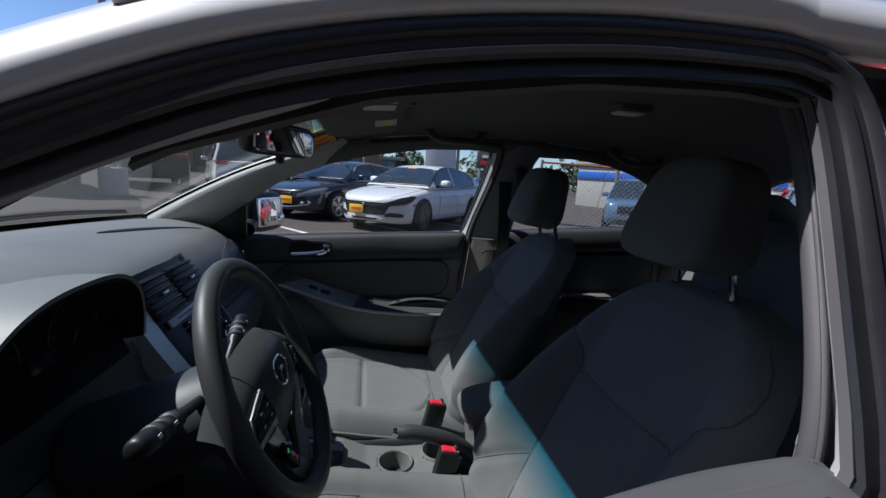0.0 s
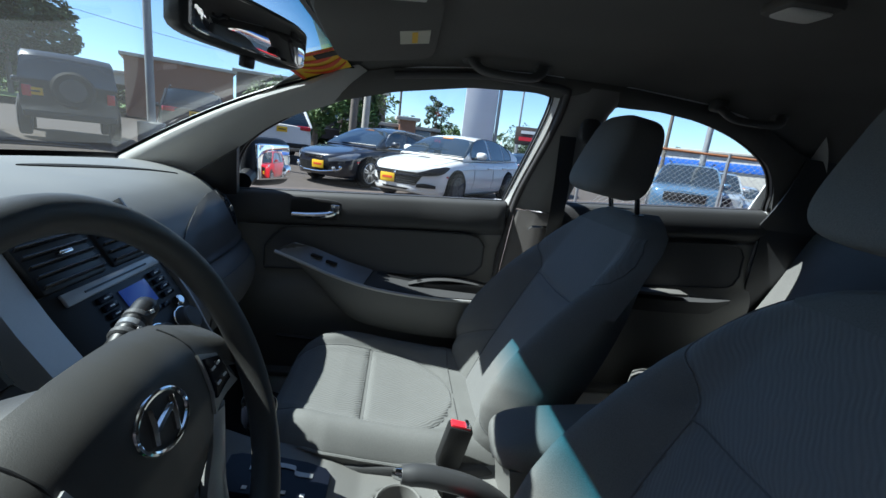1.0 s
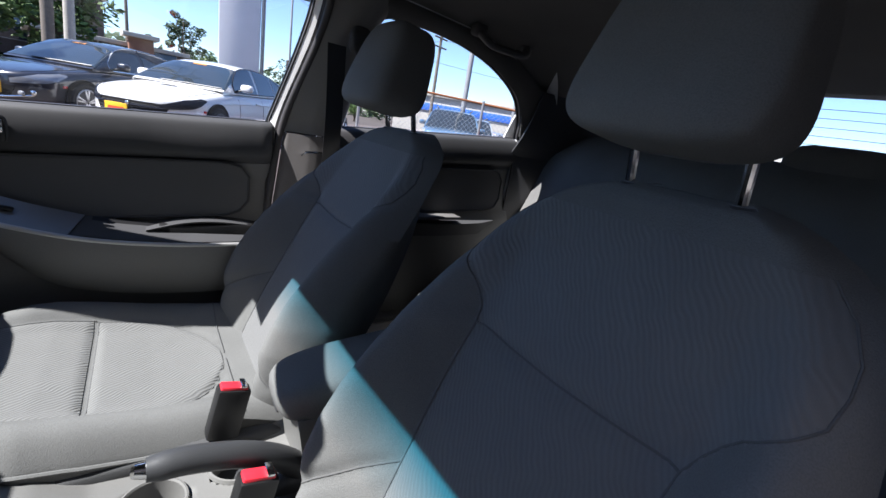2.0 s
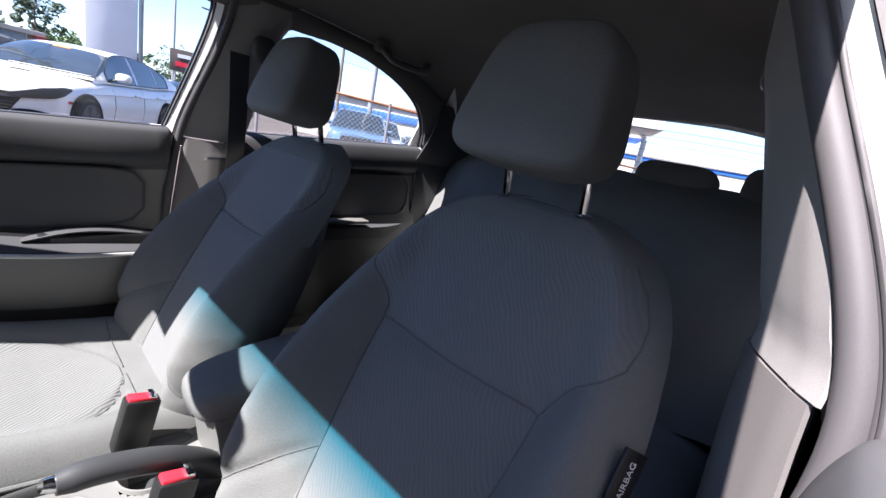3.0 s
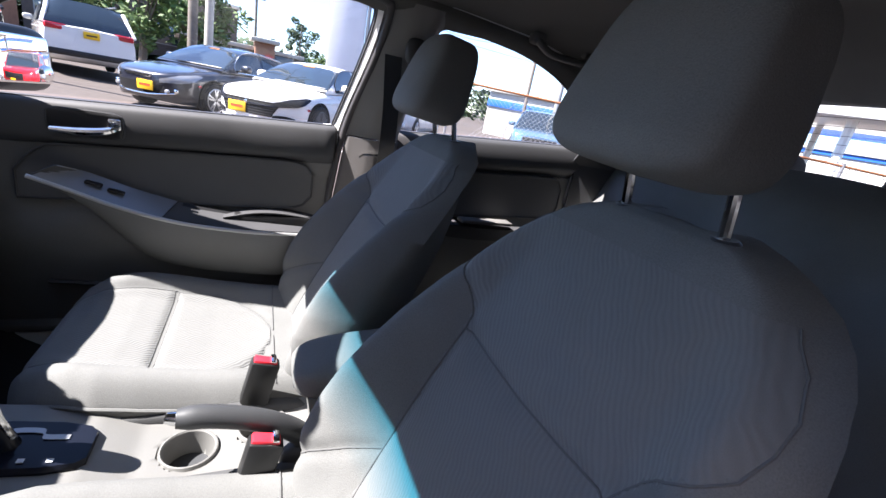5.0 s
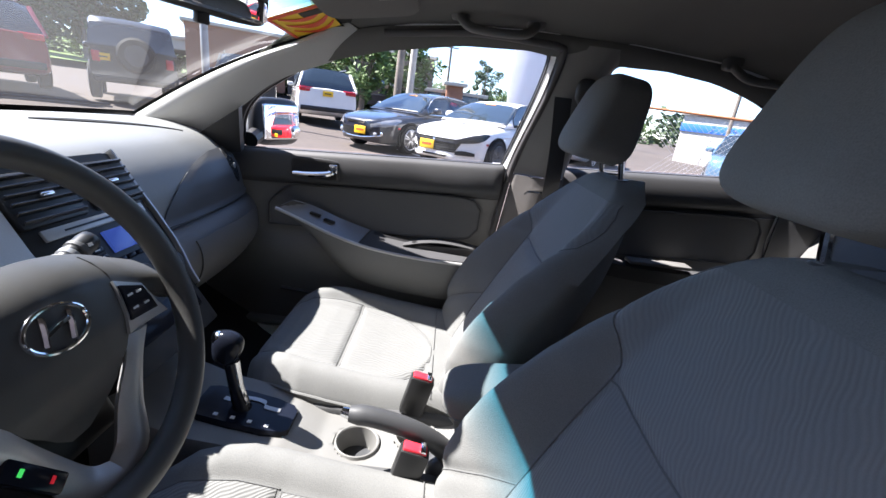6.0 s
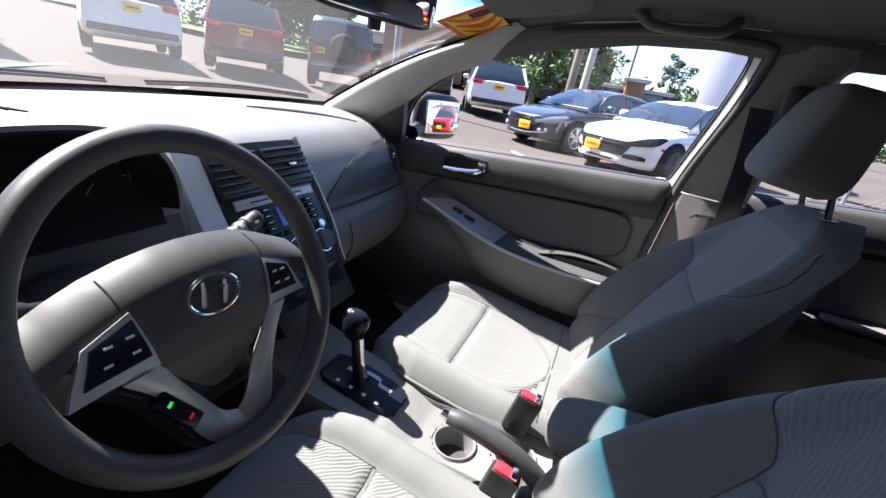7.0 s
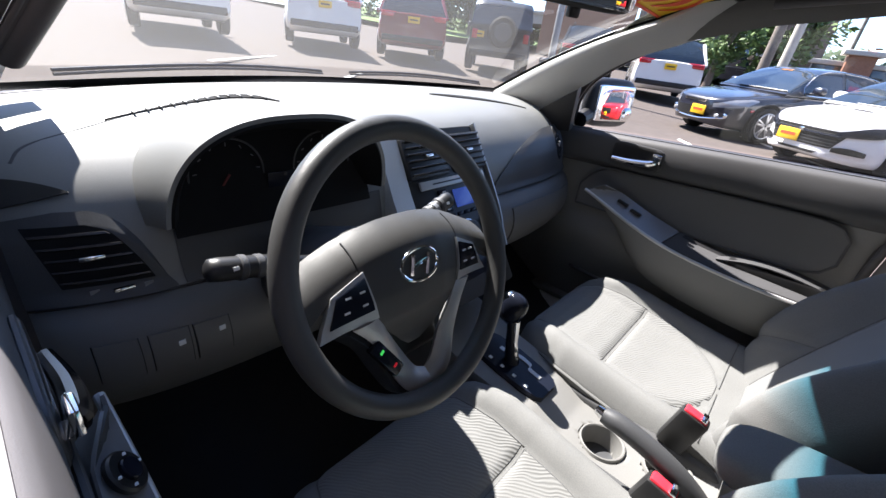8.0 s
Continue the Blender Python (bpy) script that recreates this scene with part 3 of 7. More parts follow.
part("body", blob((-0.28, -0.01, 1.356), (0.085, 0.11, 0.022), 0.35, 0.35, 32, 8, turn(0, -4, 0)), "liner", lamp)
for y in (-0.065, 0.045):
    part("lens", box((-0.275, y, 1.337), (0.075, 0.085, 0.006), turn(0, -4, 0), 0.002), "lens", lamp)
part("switch", box((-0.21, -0.01, 1.342), (0.025, 0.02, 0.008), None, 0.002), "dark", lamp)
dome = thing("dome_lamp", "frosted ceiling lamp in the headliner", "lamp", (0.30, -0.03, 1.37))
part("bezel", blob((0.305, -0.03, 1.372), (0.045, 0.035, 0.010), 0.5, 0.35, 28, 8), "liner", dome)
part("lens", blob((0.305, -0.03, 1.366), (0.036, 0.024, 0.008), 0.5, 0.35, 28, 8), "lens", dome)
for s in SIDES:
    for x0 in ((-0.10, 0.60) if s > 0 else (0.60,)):
        zr = curve(x0 + 0.09, RAIL_X, RAIL_Z)
        yy = side_y(s, zr) - s * 0.045
        g = thing("grab_handle", "grey plastic grab handle on the roof rail", "handle", (x0 + 0.09, yy, zr), "roof grab handles")
        arch = smooth_path([(x0 - 0.004, yy, zr + 0.026), (x0 + 0.004, yy - s * 0.022, zr + 0.006), (x0 + 0.024, yy - s * 0.036, zr - 0.010), (x0 + 0.06, yy - s * 0.042, zr - 0.015), (x0 + 0.12, yy - s * 0.042, zr - 0.015), (x0 + 0.156, yy - s * 0.036, zr - 0.010), (x0 + 0.176, yy - s * 0.022, zr + 0.006), (x0 + 0.184, yy, zr + 0.026)], 6)
        part("grip", tube(arch, [0.0125 + 0.003 * abs(2 * i / (len(arch) - 1) - 1) ** 2 for i in range(len(arch))], 14, flat=0.75), "grip_grey", g, "", 60)
        for x1 in (x0 - 0.004, x0 + 0.184):
            part("foot", blob((x1, yy - s * 0.004, zr + 0.024), (0.024, 0.016, 0.018), 0.6, 0.5, 20, 10), "grip_grey", g, "", 60)

# sticker on the windscreen
sticker = thing("windscreen_sticker", "yellow and red price sticker in the windscreen corner", "sticker", windscreen_at(0.9, 0.93))


def sticker_at(u, v, lift=0.004):
    """u towards the header, v towards the pillar."""
    return windscreen_at(0.812 + 0.183 * u, 0.872 + 0.113 * v) + Vector((lift, 0, -0.75 * lift))


part("paper", grid(lambda u, v: sticker_at(u, v), 8, 8, 0.0006), "sticker_yellow", sticker, "yellow sticker paper")
part("border", grid(lambda u, v: sticker_at(0.07 * u, v, 0.006), 2, 8, 0.0005), "sticker_red", sticker)
part("border", grid(lambda u, v: sticker_at(u, 0.10 * v, 0.006), 8, 2, 0.0005), "sticker_red", sticker)
for k, wide in ((0.34, 0.13), (0.62, 0.16), (0.90, 0.10)):
    part("sticker_stroke", grid(lambda u, v, k=k, wide=wide: sticker_at(0.16 + 0.80 * u, min(1.0, k - 0.22 * (u - 0.5) ** 2 * 4 + wide * v * math.sin(math.pi * (0.15 + 0.7 * u))), 0.006), 12, 3, 0.0005), "sticker_red", sticker)
# The dark patch towards the header paints the shade on the sticker.
part("sticker_stroke", grid(lambda u, v: sticker_at(0.55 + 0.42 * u, 0.12 + 0.2 * v, 0.0065), 4, 3, 0.0005), "ink", sticker)
pass_card = thing("paper_stickers", "two small paper permits in the windscreen corner", "sticker", windscreen_at(0.2, 0.04))
for a, b in ((0.14, 0.185), (0.21, 0.285)):
    part("permit", grid(lambda u, v, a=a, b=b: windscreen_at(a + (b - a) * u, 0.004 + 0.044 * v) + Vector((0.005, 0, -0.002)), 2, 3), "paper", pass_card)
# lower side trim beside the rear bench, with the painted door post in front of it
for s in SIDES:
    def rear_side_at(u, v, s=s):
        x = 0.985 + 0.6 * u
        return Vector((x, s * (BELT[s] - 0.035 - 0.10 * u - 0.012 * math.sin(math.pi * u)), 0.30 + v * 0.68))
    part("rear_side_trim", grid(rear_side_at, 10, 8, 0.006 * s), "dark", car, "dark side trim by the rear bench")
    part("rear_door_post", tube([(0.985, s * (BELT[s] - 0.012), 0.40), (0.99, s * (BELT[s] - 0.012), 0.80), (1.002, s * (BELT[s] - 0.014), 1.03)], 0.014, 8), "white", car, "white painted door post")


# white roof sides over the doors
for s in SIDES:
    line = dense_line(FRONT_WINDOW[:7] if s < 0 else FAR_WINDOW[:9]) + dense_line(REAR_WINDOW[3:])
    rings = []
    for i, (x, z) in enumerate(line):
        (xa, za), (xb, zb) = line[max(i - 1, 0)], line[min(i + 1, len(line) - 1)]
        d = Vector((xb - xa, zb - za)).normalized()
        q = Vector((-d.y, d.x))
        ring = []
        slim = curve(x, [-0.75, -0.45, -0.20], [0.45, 0.60, 1.0]) if s > 0 else 1.0
        for w, o in ((0.050, 0.020), (0.0535, 0.036), (0.060, 0.043), (0.075, 0.046), (0.092, 0.040), (0.110, 0.022), (0.122, -0.010), (0.128, -0.05)):
            w *= slim
            zz = z + q.y * w
            ring.append(Vector((x + q.x * w * 0.8, s * (abs(side_y(s, min(zz, 1.36))) + o), zz)))
        rings.append(ring)
    part("roof_side", loft(rings, False, False), "white", car, "white painted roof side", 60)
# ---- doors ----


def strip_at(path, s, w, out):
    """Points of an outline pushed w away from its middle, on the side's slope."""
    n = len(path)
    cx, cz = sum(p[0] for p in path) / n, sum(p[1] for p in path) / n
    res = []
    for i, (x, z) in enumerate(path):
        (xa, za), (xb, zb) = path[max(i - 1, 0)], path[min(i + 1, n - 1)]
        t = Vector((xb - xa, zb - za)).normalized()
        q = Vector((t.y, -t.x))
        if q.dot(Vector((x - cx, z - cz))) < 0:
            q = -q
        res.append(Vector((x + q.x * w, side_y(s, z + q.y * w) + s * out, z + q.y * w)))
    return res


def dense(path, k=5):
    return [(p.x, p.z) for p in smooth_path([(x, 0, z) for x, z in path], k)]


def window_ring(path, s, w0, w1, out0, out1, bm=None):
    """A closed band round an opening, from w0 to w1 away from it and out0 to out1 deep."""
    a, b = strip_at(path, s, w0, out0), strip_at(path, s, w1, out0)
    c, d = strip_at(path, s, w1, out1), strip_at(path, s, w0, out1)
    rings = [[a[i], b[i], c[i], d[i]] for i in range(len(path))]
    return loft(rings, True, True, bm)


def ease(a, b, x):
    t = min(1, max(0, (x - a) / (b - a)))
    return t * t * (3 - 2 * t)


knots = smooth_path([(0, 0, 0.004), (0.004, 0, 0.016), (0.016, 0, 0.027), (0.05, 0, 0.036), (0.085, 0, 0.037), (0.103, 0, 0.026), (0.115, 0, 0.022), (0.20, 0, 0.022), (0.27, 0, 0.030), (0.31, 0, 0.05), (0.36, 0, 0.056), (0.50, 0, 0.045), (0.64, 0, 0.035)], 6)
PANEL_H, PANEL_D = [p.x for p in knots], [p.z for p in knots]


def door_panel(s, x0, x1, rear=False):
    """The trim's face: a pad below the sill, a recess with cloth, an arm rest swell and a lower part."""
    def at(u, v):
        x = x0 + (x1 - x0) * u
        zb = curve(x, [-0.75, 0.08, 1.0], [0.928 if s > 0 else 0.900, 0.975 if s > 0 else 0.970, 1.035])
        z = 0.34 + (zb - 0.34) * v
        h = zb - z                               # below the sill
        d = curve(h, PANEL_H, PANEL_D)
        if not rear:
            if s < 0:
                d *= 1 - 0.38 * ease(0.0, -0.2, x) * ease(0.26, 0.16, h)
            d += 0.012 * ease(-0.2, 0.03, x) * ease(0.16, 0.10, h)
            end = max(0.0, (x - (x1 - 0.03)) / 0.03)
            d *= math.sqrt(max(0.0, 1 - end ** 2.2)) * 0.85 + 0.15
            z -= 0.014 * ease(0.35, 1, end) ** 2 * v ** 8
        return Vector((x, s * (BELT[s] - d), z))
    return at


def build_door(s, rear):
    side = "driver's" if s < 0 else "passenger's"
    x0, x1 = (0.275, 1.0) if rear else (-0.86, 0.10)
    outline = REAR_WINDOW if rear else (FAR_WINDOW if s > 0 else [(-0.735, 0.912)] + FRONT_WINDOW[1:-1] + [(0.085, 0.974)])
    path = dense(outline)
    ends = ((-0.775 if s < 0 else -0.757, 0.885), (0.068, 0.915)) if not rear else ((0.275, 0.93), (1.02, 0.98))
    pane_path, path = path, [ends[0]] + path + [ends[1]]
    d = thing("rear_door" if rear else "front_door", f"closed {side} {'rear ' if rear else ''}car door with dark grey trim" + (" and lowered window" if s < 0 and not rear else ""), "car door", ((x0 + x1) / 2, s * BELT[s], 0.34))
    at = door_panel(s, x0, x1, rear)
    n = 48 if not rear else 36

    def rows(za, zb):
        return grid(lambda u, v: at(u ** 0.7, za + (zb - za) * v), n, 36, 0.004 * s)
    part("door_pad", rows(0.825, 1.0), "pad", d, "dark grained upper door pad")
    part("door_trim", rows(0.0, 0.823), "door_low", d, "grey moulded door trim")
    lines = [strip_at(path, s, w, o) for w, o in ((0.020, -0.017), (0.004, 0.0), (0.045, 0.0), (0.045, -0.017))]
    rings = [[ln[i] for ln in lines] for i in range(len(path))]
    keep = [i for i, p in enumerate(path) if (rear and p[1] > 1.04) or (not rear and (s < 0 or p[0] > -0.55))]
    part("window_frame", loft(rings[keep[0]:keep[-1] + 1]), "white", d, "white painted window frame")
    part("window_rubber", window_ring(path, s, 0.000, 0.020, 0.0005, 0.0105), "rubber", d, "grey rubber glass channel")
    part("glass_slot", window_ring(path, s, 0.010, 0.030, 0.0105, 0.0145), "black", d)
    part("outer_lip", window_ring(path, s, -0.003, 0.014, 0.0145, 0.021), "frame_black", d)
    # outer frame: a satin black band with two rolled ridges
    profile = ((0.012, 0.017), (0.012, 0.026), (0.016, 0.030), (0.022, 0.031), (0.025, 0.028), (0.034, 0.029), (0.038, 0.034), (0.044, 0.036), (0.049, 0.034), (0.050, 0.020), (0.040, 0.012))
    lines = [strip_at(path, s, w, o) for w, o in profile]
    rings = [[ln[i] for ln in lines] for i in range(len(path))]
    part("frame_cover", loft(rings), "frame_black", d, "black outer window frame")
    if s > 0 or rear:
        bm = bmesh.new()
        bm.faces.new([bm.verts.new((x, side_y(s, z) + s * 0.02, z)) for x, z in pane_path])
        part("window_pane", bm, "pane", d, "clear side window glass")

    def skin(u, v):
        x = x0 + (x1 - x0) * u
        zb = curve(x, [-0.75, 0.08, 1.0], [0.925 if s > 0 else 0.897, 0.972 if s > 0 else 0.967, 1.033])
        z = 0.32 + (zb - 0.32) * v
        return Vector((x, s * (BELT[s] + 0.035 + 0.045 * math.sin(math.pi * min(1, v * 0.95 + 0.05))), z))
    part("door_skin", grid(skin, 16, 14, 0.004 * s), "white", d, "white painted door panel")
    part("sill_cap", grid(lambda u, v: at(u, 1.0) + Vector((0, s * (-0.004 + 0.05 * v), 0.001 - 0.006 * v * v)), 40, 6, 0.03 * s), "pad", d, "dark top of the door at the window slot", 60)
    sill = [at(i / 20, 1.0) + Vector((0, s * 0.012, -0.002)) for i in range(21)]
    part("sill_rubber", tube([p + Vector((0, s * 0.004, -0.004)) for p in sill], 0.0065, 12), "rubber", d, "black rubber strip at the window sill")
    part("outer_sill_trim", tube([p + Vector((0, s * 0.026, -0.005)) for p in sill], 0.007, 12), "black", d)

    # cloth field
    def cloth(u, v):
        a, b = (0.22, 0.93) if not rear else (0.12, 0.93)
        r = 1 - (1 - min(1, u / 0.12)) ** 2 * 0.5 if u < 0.12 else 1
        t = max(0.0, (u - 0.86) / 0.14)
        v = 0.5 + (v - 0.5) * (0.45 + 0.55 * math.sqrt(max(0.0, 1 - t ** 2.6)))
        q = at(a + (b - a) * u, 0.60 + (0.225 * v) * r)
        return q - Vector((0, s * 0.010, 0))
    part("cloth_insert", grid(cloth, 30, 12, 0.003), "door_cloth", d, "dark grey cloth insert")
    edge = [cloth(i / 30, 0) for i in range(31)] + [cloth(1, j / 8) for j in range(1, 9)] + [cloth(1 - i / 30, 1) for i in range(1, 31)] + [cloth(0, 1 - j / 8) for j in range(1, 8)]
    part("insert_edge", tube(edge, 0.0035, 6, True), "pad", d)
    if not rear:
        dy = s * (BELT[s])
        # arm rest: a blade that dips from the front tip to the pull pocket
        top = smooth_path([(-0.60, 0.105, 0.768), (-0.52, 0.112, 0.742), (-0.42, 0.118, 0.708), (-0.30, 0.122, 0.680), (-0.15, 0.122, 0.665), (0.0, 0.115, 0.66), (0.085, 0.105, 0.66)], 5)

        def ledge(u, v):
            k = min(int(u * (len(top) - 1)), len(top) - 2)
            p = top[k].lerp(top[k + 1], u * (len(top) - 1) - k)
            wide = curve(u, [0, 0.12, 0.4, 1], [0.004, 0.05, 0.075, 0.075])
            return Vector((p.x + 0.05 * v * (1 - u), s * (BELT[s] - p.y * (1 if s > 0 else 0.56) + wide * v * (1 if s > 0 else 0.62)), p.z + 0.028 * v + (0.006 if s < 0 else 0.0))) + Vector((0.04 if s < 0 else 0.0, 0, 0))
        part("arm_rest", grid(ledge, 30, 6, 0.004), "pad", d, "dark arm rest with a pull pocket")

        def switch_plate(u, v):
            return ledge(0.02 + 0.43 * u, 0.02 + 0.92 * v) + Vector((0, 0, 0.0045))
        sp = part("switch_panel", grid(switch_plate, 16, 4, 0.003), "panel_silver", d, "silver grey window switch panel")
        for k in ((0.42, 0.60) if s > 0 else (0.66, 0.86)):
            c = switch_plate(k, 0.5)
            part("switch", box(c + Vector((0, 0, 0.004)), (0.035, 0.016, 0.008), turn(0, 14, 0), 0.003), "black", sp)
        if s < 0:
            c = switch_plate(0.36, 0.5)
            e1, e2 = switch_plate(0.40, 0.5) - switch_plate(0.32, 0.5), switch_plate(0.36, 0.6) - switch_plate(0.36, 0.4)
            up = e1.cross(e2).normalized()
            up = up if up.z > 0 else -up
            c += up * 0.004
            knob = part("mirror_control", disc(c + up * 0.004, up, 0.021, 0.008, 32, 0.002), "black", sp, "round black mirror control")
            part("dial", disc(c + up * 0.009, up, 0.011, 0.006, 20, 0.001), "gloss", knob)
            for q in range(4):
                part("mark", box(c + up * 0.0085 + 0.0155 * (math.cos(q * math.pi / 2) * e1.normalized() + math.sin(q * math.pi / 2) * e2.normalized()), (0.003, 0.003, 0.001), None, 0), "print_white", knob)
        part("pull_pocket", grid(lambda u, v: ledge(0.47 + 0.52 * u, 0.06 + 0.90 * v) + Vector((0, 0, 0.004 - 0.012 * math.sin(math.pi * v))), 16, 6, 0.004), "black", d, "black pull pocket")
        swell = [ledge(i / 30, 0) for i in range(31)]
        part("arm_rest_edge", tube(swell, 0.0055, 8), "trim_silver", d, "pale edge of the arm rest")

        def under(u, v):
            p = ledge(u, 0)
            return Vector((p.x + 0.04 * v, p.y + s * (0.035 * v * v), p.z - (0.012 + 0.128 * ease(0.0, 0.4, u)) * v))
        part("arm_rest_side", grid(under, 30, 8, 0.004 * s), "door_low", d)
        # pull handle flap at the rear
        flap = smooth_path([(-0.20, 0.070, 0.700), (-0.12, 0.062, 0.716), (-0.04, 0.060, 0.718), (0.07, 0.058, 0.704)], 4)
        part("pull_flap", loft([[(p.x, s * (BELT[s] - p.y - 0.012), p.z - 0.010), (p.x, s * (BELT[s] - p.y + 0.03), p.z - 0.006), (p.x, s * (BELT[s] - p.y + 0.03), p.z - 0.014), (p.x, s * (BELT[s] - p.y - 0.010), p.z - 0.014)] for p in flap]), "pad", d, "dark pull flap")
        part("pocket", box((-0.05, s * (BELT[s] - 0.05), 0.676), (0.25, 0.05, 0.05), None, 0.008), "black", d)
        part("map_pocket_edge", tube(smooth_path([(-0.6, s * (BELT[s] - 0.058), 0.48), (-0.3, s * (BELT[s] - 0.06), 0.465), (0.05, s * (BELT[s] - 0.06), 0.47)], 6), 0.006, 6), "pad", d)
        # inside handle
        hx, hz = -0.50, (0.892 if s > 0 else 0.858)
        ho = 0.0 if s > 0 else 0.019
        cup = part("handle_cup", blob((hx, s * (BELT[s] - 0.040 + ho), hz), (0.074, 0.007, 0.030), 0.30, 0.35, 28, 8), "black", d, "black handle recess")
        hb = smooth_path([(hx - 0.066, s * (BELT[s] - 0.052 + ho), hz - 0.020), (hx - 0.01, s * (BELT[s] - 0.058 + ho), hz - 0.018), (hx + 0.045, s * (BELT[s] - 0.056 + ho), hz - 0.010), (hx + 0.068, s * (BELT[s] - 0.048 + ho), hz + 0.004)], 5)
        part("door_handle", tube(hb, [0.007 + 0.003 * math.sin(math.pi * i / (len(hb) - 1)) for i in range(len(hb))], 10), "chrome", d, "chrome inside door handle")
        part("handle_rim", tube([(hx + 0.075 * math.copysign(abs(math.cos(a)) ** 0.35, math.cos(a)), s * (BELT[s] - 0.041 + ho), hz + 0.031 * math.copysign(abs(math.sin(a)) ** 0.35, math.sin(a))) for a in [2 * math.pi * i / 40 for i in range(40)]], 0.003, 6, True), "dark", d)
        part("lock_knob", box((hx + 0.060, s * (BELT[s] - 0.054 + ho), hz + 0.008), (0.026, 0.008, 0.026), None, 0.003), "chrome", d)
        # black sail behind the door mirror
        if s > 0:
            part("mirror_sail", plate([(-0.865, 0.618, 0.915), (-0.718, 0.628, 0.928), (-0.708, 0.600, 1.056), (-0.838, 0.606, 0.965)], 0.03), "black", d, "black triangle cover by the mirror")
        else:
            part("mirror_sail", plate([(-0.86, side_y(s, 0.93) - s * 0.004, 0.905), (-0.70, side_y(s, 0.93) - s * 0.006, 0.925), (-0.60, side_y(s, 1.05) - s * 0.006, 1.075), (-0.66, side_y(s, 1.05) - s * 0.002, 1.06)], 0.012 * s), "black", d, "black triangle cover by the mirror")
        build_mirror(s, d)
    else:
        lx = smooth_path([(0.34, 0.085, 0.735), (0.55, 0.10, 0.715), (0.80, 0.085, 0.71), (0.92, 0.06, 0.715)], 5)
        part("arm_rest", loft([[(p.x, s * (BELT[s] - p.y), p.z), (p.x, s * (BELT[s] - 0.02), p.z + 0.01), (p.x, s * (BELT[s] - 0.02), p.z - 0.07), (p.x, s * (BELT[s] - p.y + 0.02), p.z - 0.05)] for p in lx]), "pad", d)
        part("pull_flap", box((0.62, s * (BELT[s] - 0.085), 0.735), (0.2, 0.05, 0.012), None, 0.004), "light", d)
        hx, hz = 0.42, 0.935
        part("handle_cup", blob((hx, s * (BELT[s] - 0.042), hz), (0.06, 0.012, 0.024), 0.4, 0.5, 24, 8), "black", d)
        part("door_handle", tube([(hx - 0.05, s * (BELT[s] - 0.055), hz - 0.01), (hx, s * (BELT[s] - 0.06), hz - 0.006), (hx + 0.05, s * (BELT[s] - 0.052), hz + 0.004)], 0.007, 8), "chrome", d)
    return d


def build_mirror(s, d):
    c = Vector((-0.735, s * (BELT[s] + 0.175), 1.003))
    face = Vector((0.93, -0.36 * s, 0.05)).normalized()
    across = Vector((0, 0, 1)).cross(face).normalized()
    t = basis(face, across, face.cross(across))
    m = part("door_mirror", blob(c, (0.055, 0.106, 0.076), 0.6, 0.75, 40, 16, t, None, lambda p: Vector((p.x * (1.0 if p.x > 0 else 1.4), p.y, p.z * (1 - 0.12 * p.y / 0.1)))), "white", d, "white painted door mirror")
    part("mirror_bezel", blob(c + t @ Vector((0.028, 0, 0)), (0.034, 0.110, 0.080), 0.5, 0.70, 40, 12, t), "black", m)
    part("mirror_glass", blob(c + t @ Vector((0.0565, 0, 0)), (0.0075, 0.086, 0.058), 0.12, 0.62, 40, 8, t), "mirror", m)
    part("mirror_arm", tube([c - Vector((0, s * 0.08, 0.035)), c - Vector((0, s * 0.15, 0.055))], 0.026, 10), "black", m)
    part("blind_spot_mirror", blob(c + t @ Vector((0.066, 0.062 * (1 if s > 0 else -1), -0.030)), (0.007, 0.020, 0.020), 1.0, 1.0, 20, 10, t), "mirror", m, "small round convex mirror")


for s in SIDES:
    build_door(s, False)
    build_door(s, True)

# ---- seats ----
BACK_Z = [0.40, 0.45, 0.50, 0.55, 0.60, 0.65, 0.70, 0.75, 0.80, 0.85, 0.89, 0.92, 0.945, 0.967, 0.985, 1.000, 1.011, 1.018]
BACK_X = [-0.05, -0.03, -0.008, 0.018, 0.045, 0.073, 0.100, 0.128, 0.156, 0.184, 0.206, 0.223, 0.237, 0.250, 0.261, 0.271, 0.281, 0.297]
BACK_T = [0.13, 0.15, 0.165, 0.17, 0.17, 0.168, 0.164, 0.157, 0.148, 0.136, 0.124, 0.113, 0.101, 0.088, 0.072, 0.056, 0.038, 0.015]
BACK_W = [0.215, 0.235, 0.247, 0.252, 0.254, 0.255, 0.254, 0.251, 0.246, 0.238, 0.229, 0.219, 0.206, 0.188, 0.164, 0.136, 0.105, 0.065]
BACK_B = [0.02, 0.032, 0.046, 0.068, 0.090, 0.100, 0.100, 0.092, 0.078, 0.056, 0.036, 0.022, 0.012, 0.006, 0.0, 0.0, 0.0, 0.0]
# half widths of the lower insert and of the shoulder panel, in metres
INSERT_Z, INSERT_W = [0.44, 0.55, 0.63, 0.69, 0.74, 0.803], [0.095, 0.107, 0.118, 0.128, 0.135, 0.139]
SHOULDER_Z, SHOULDER_W = [0.803, 0.822, 0.842, 0.856, 0.869, 0.878, 0.886, 0.905, 0.925, 0.950, 0.975], [0.139, 0.147, 0.158, 0.168, 0.182, 0.194, 0.203, 0.204, 0.200, 0.185, 0.160]


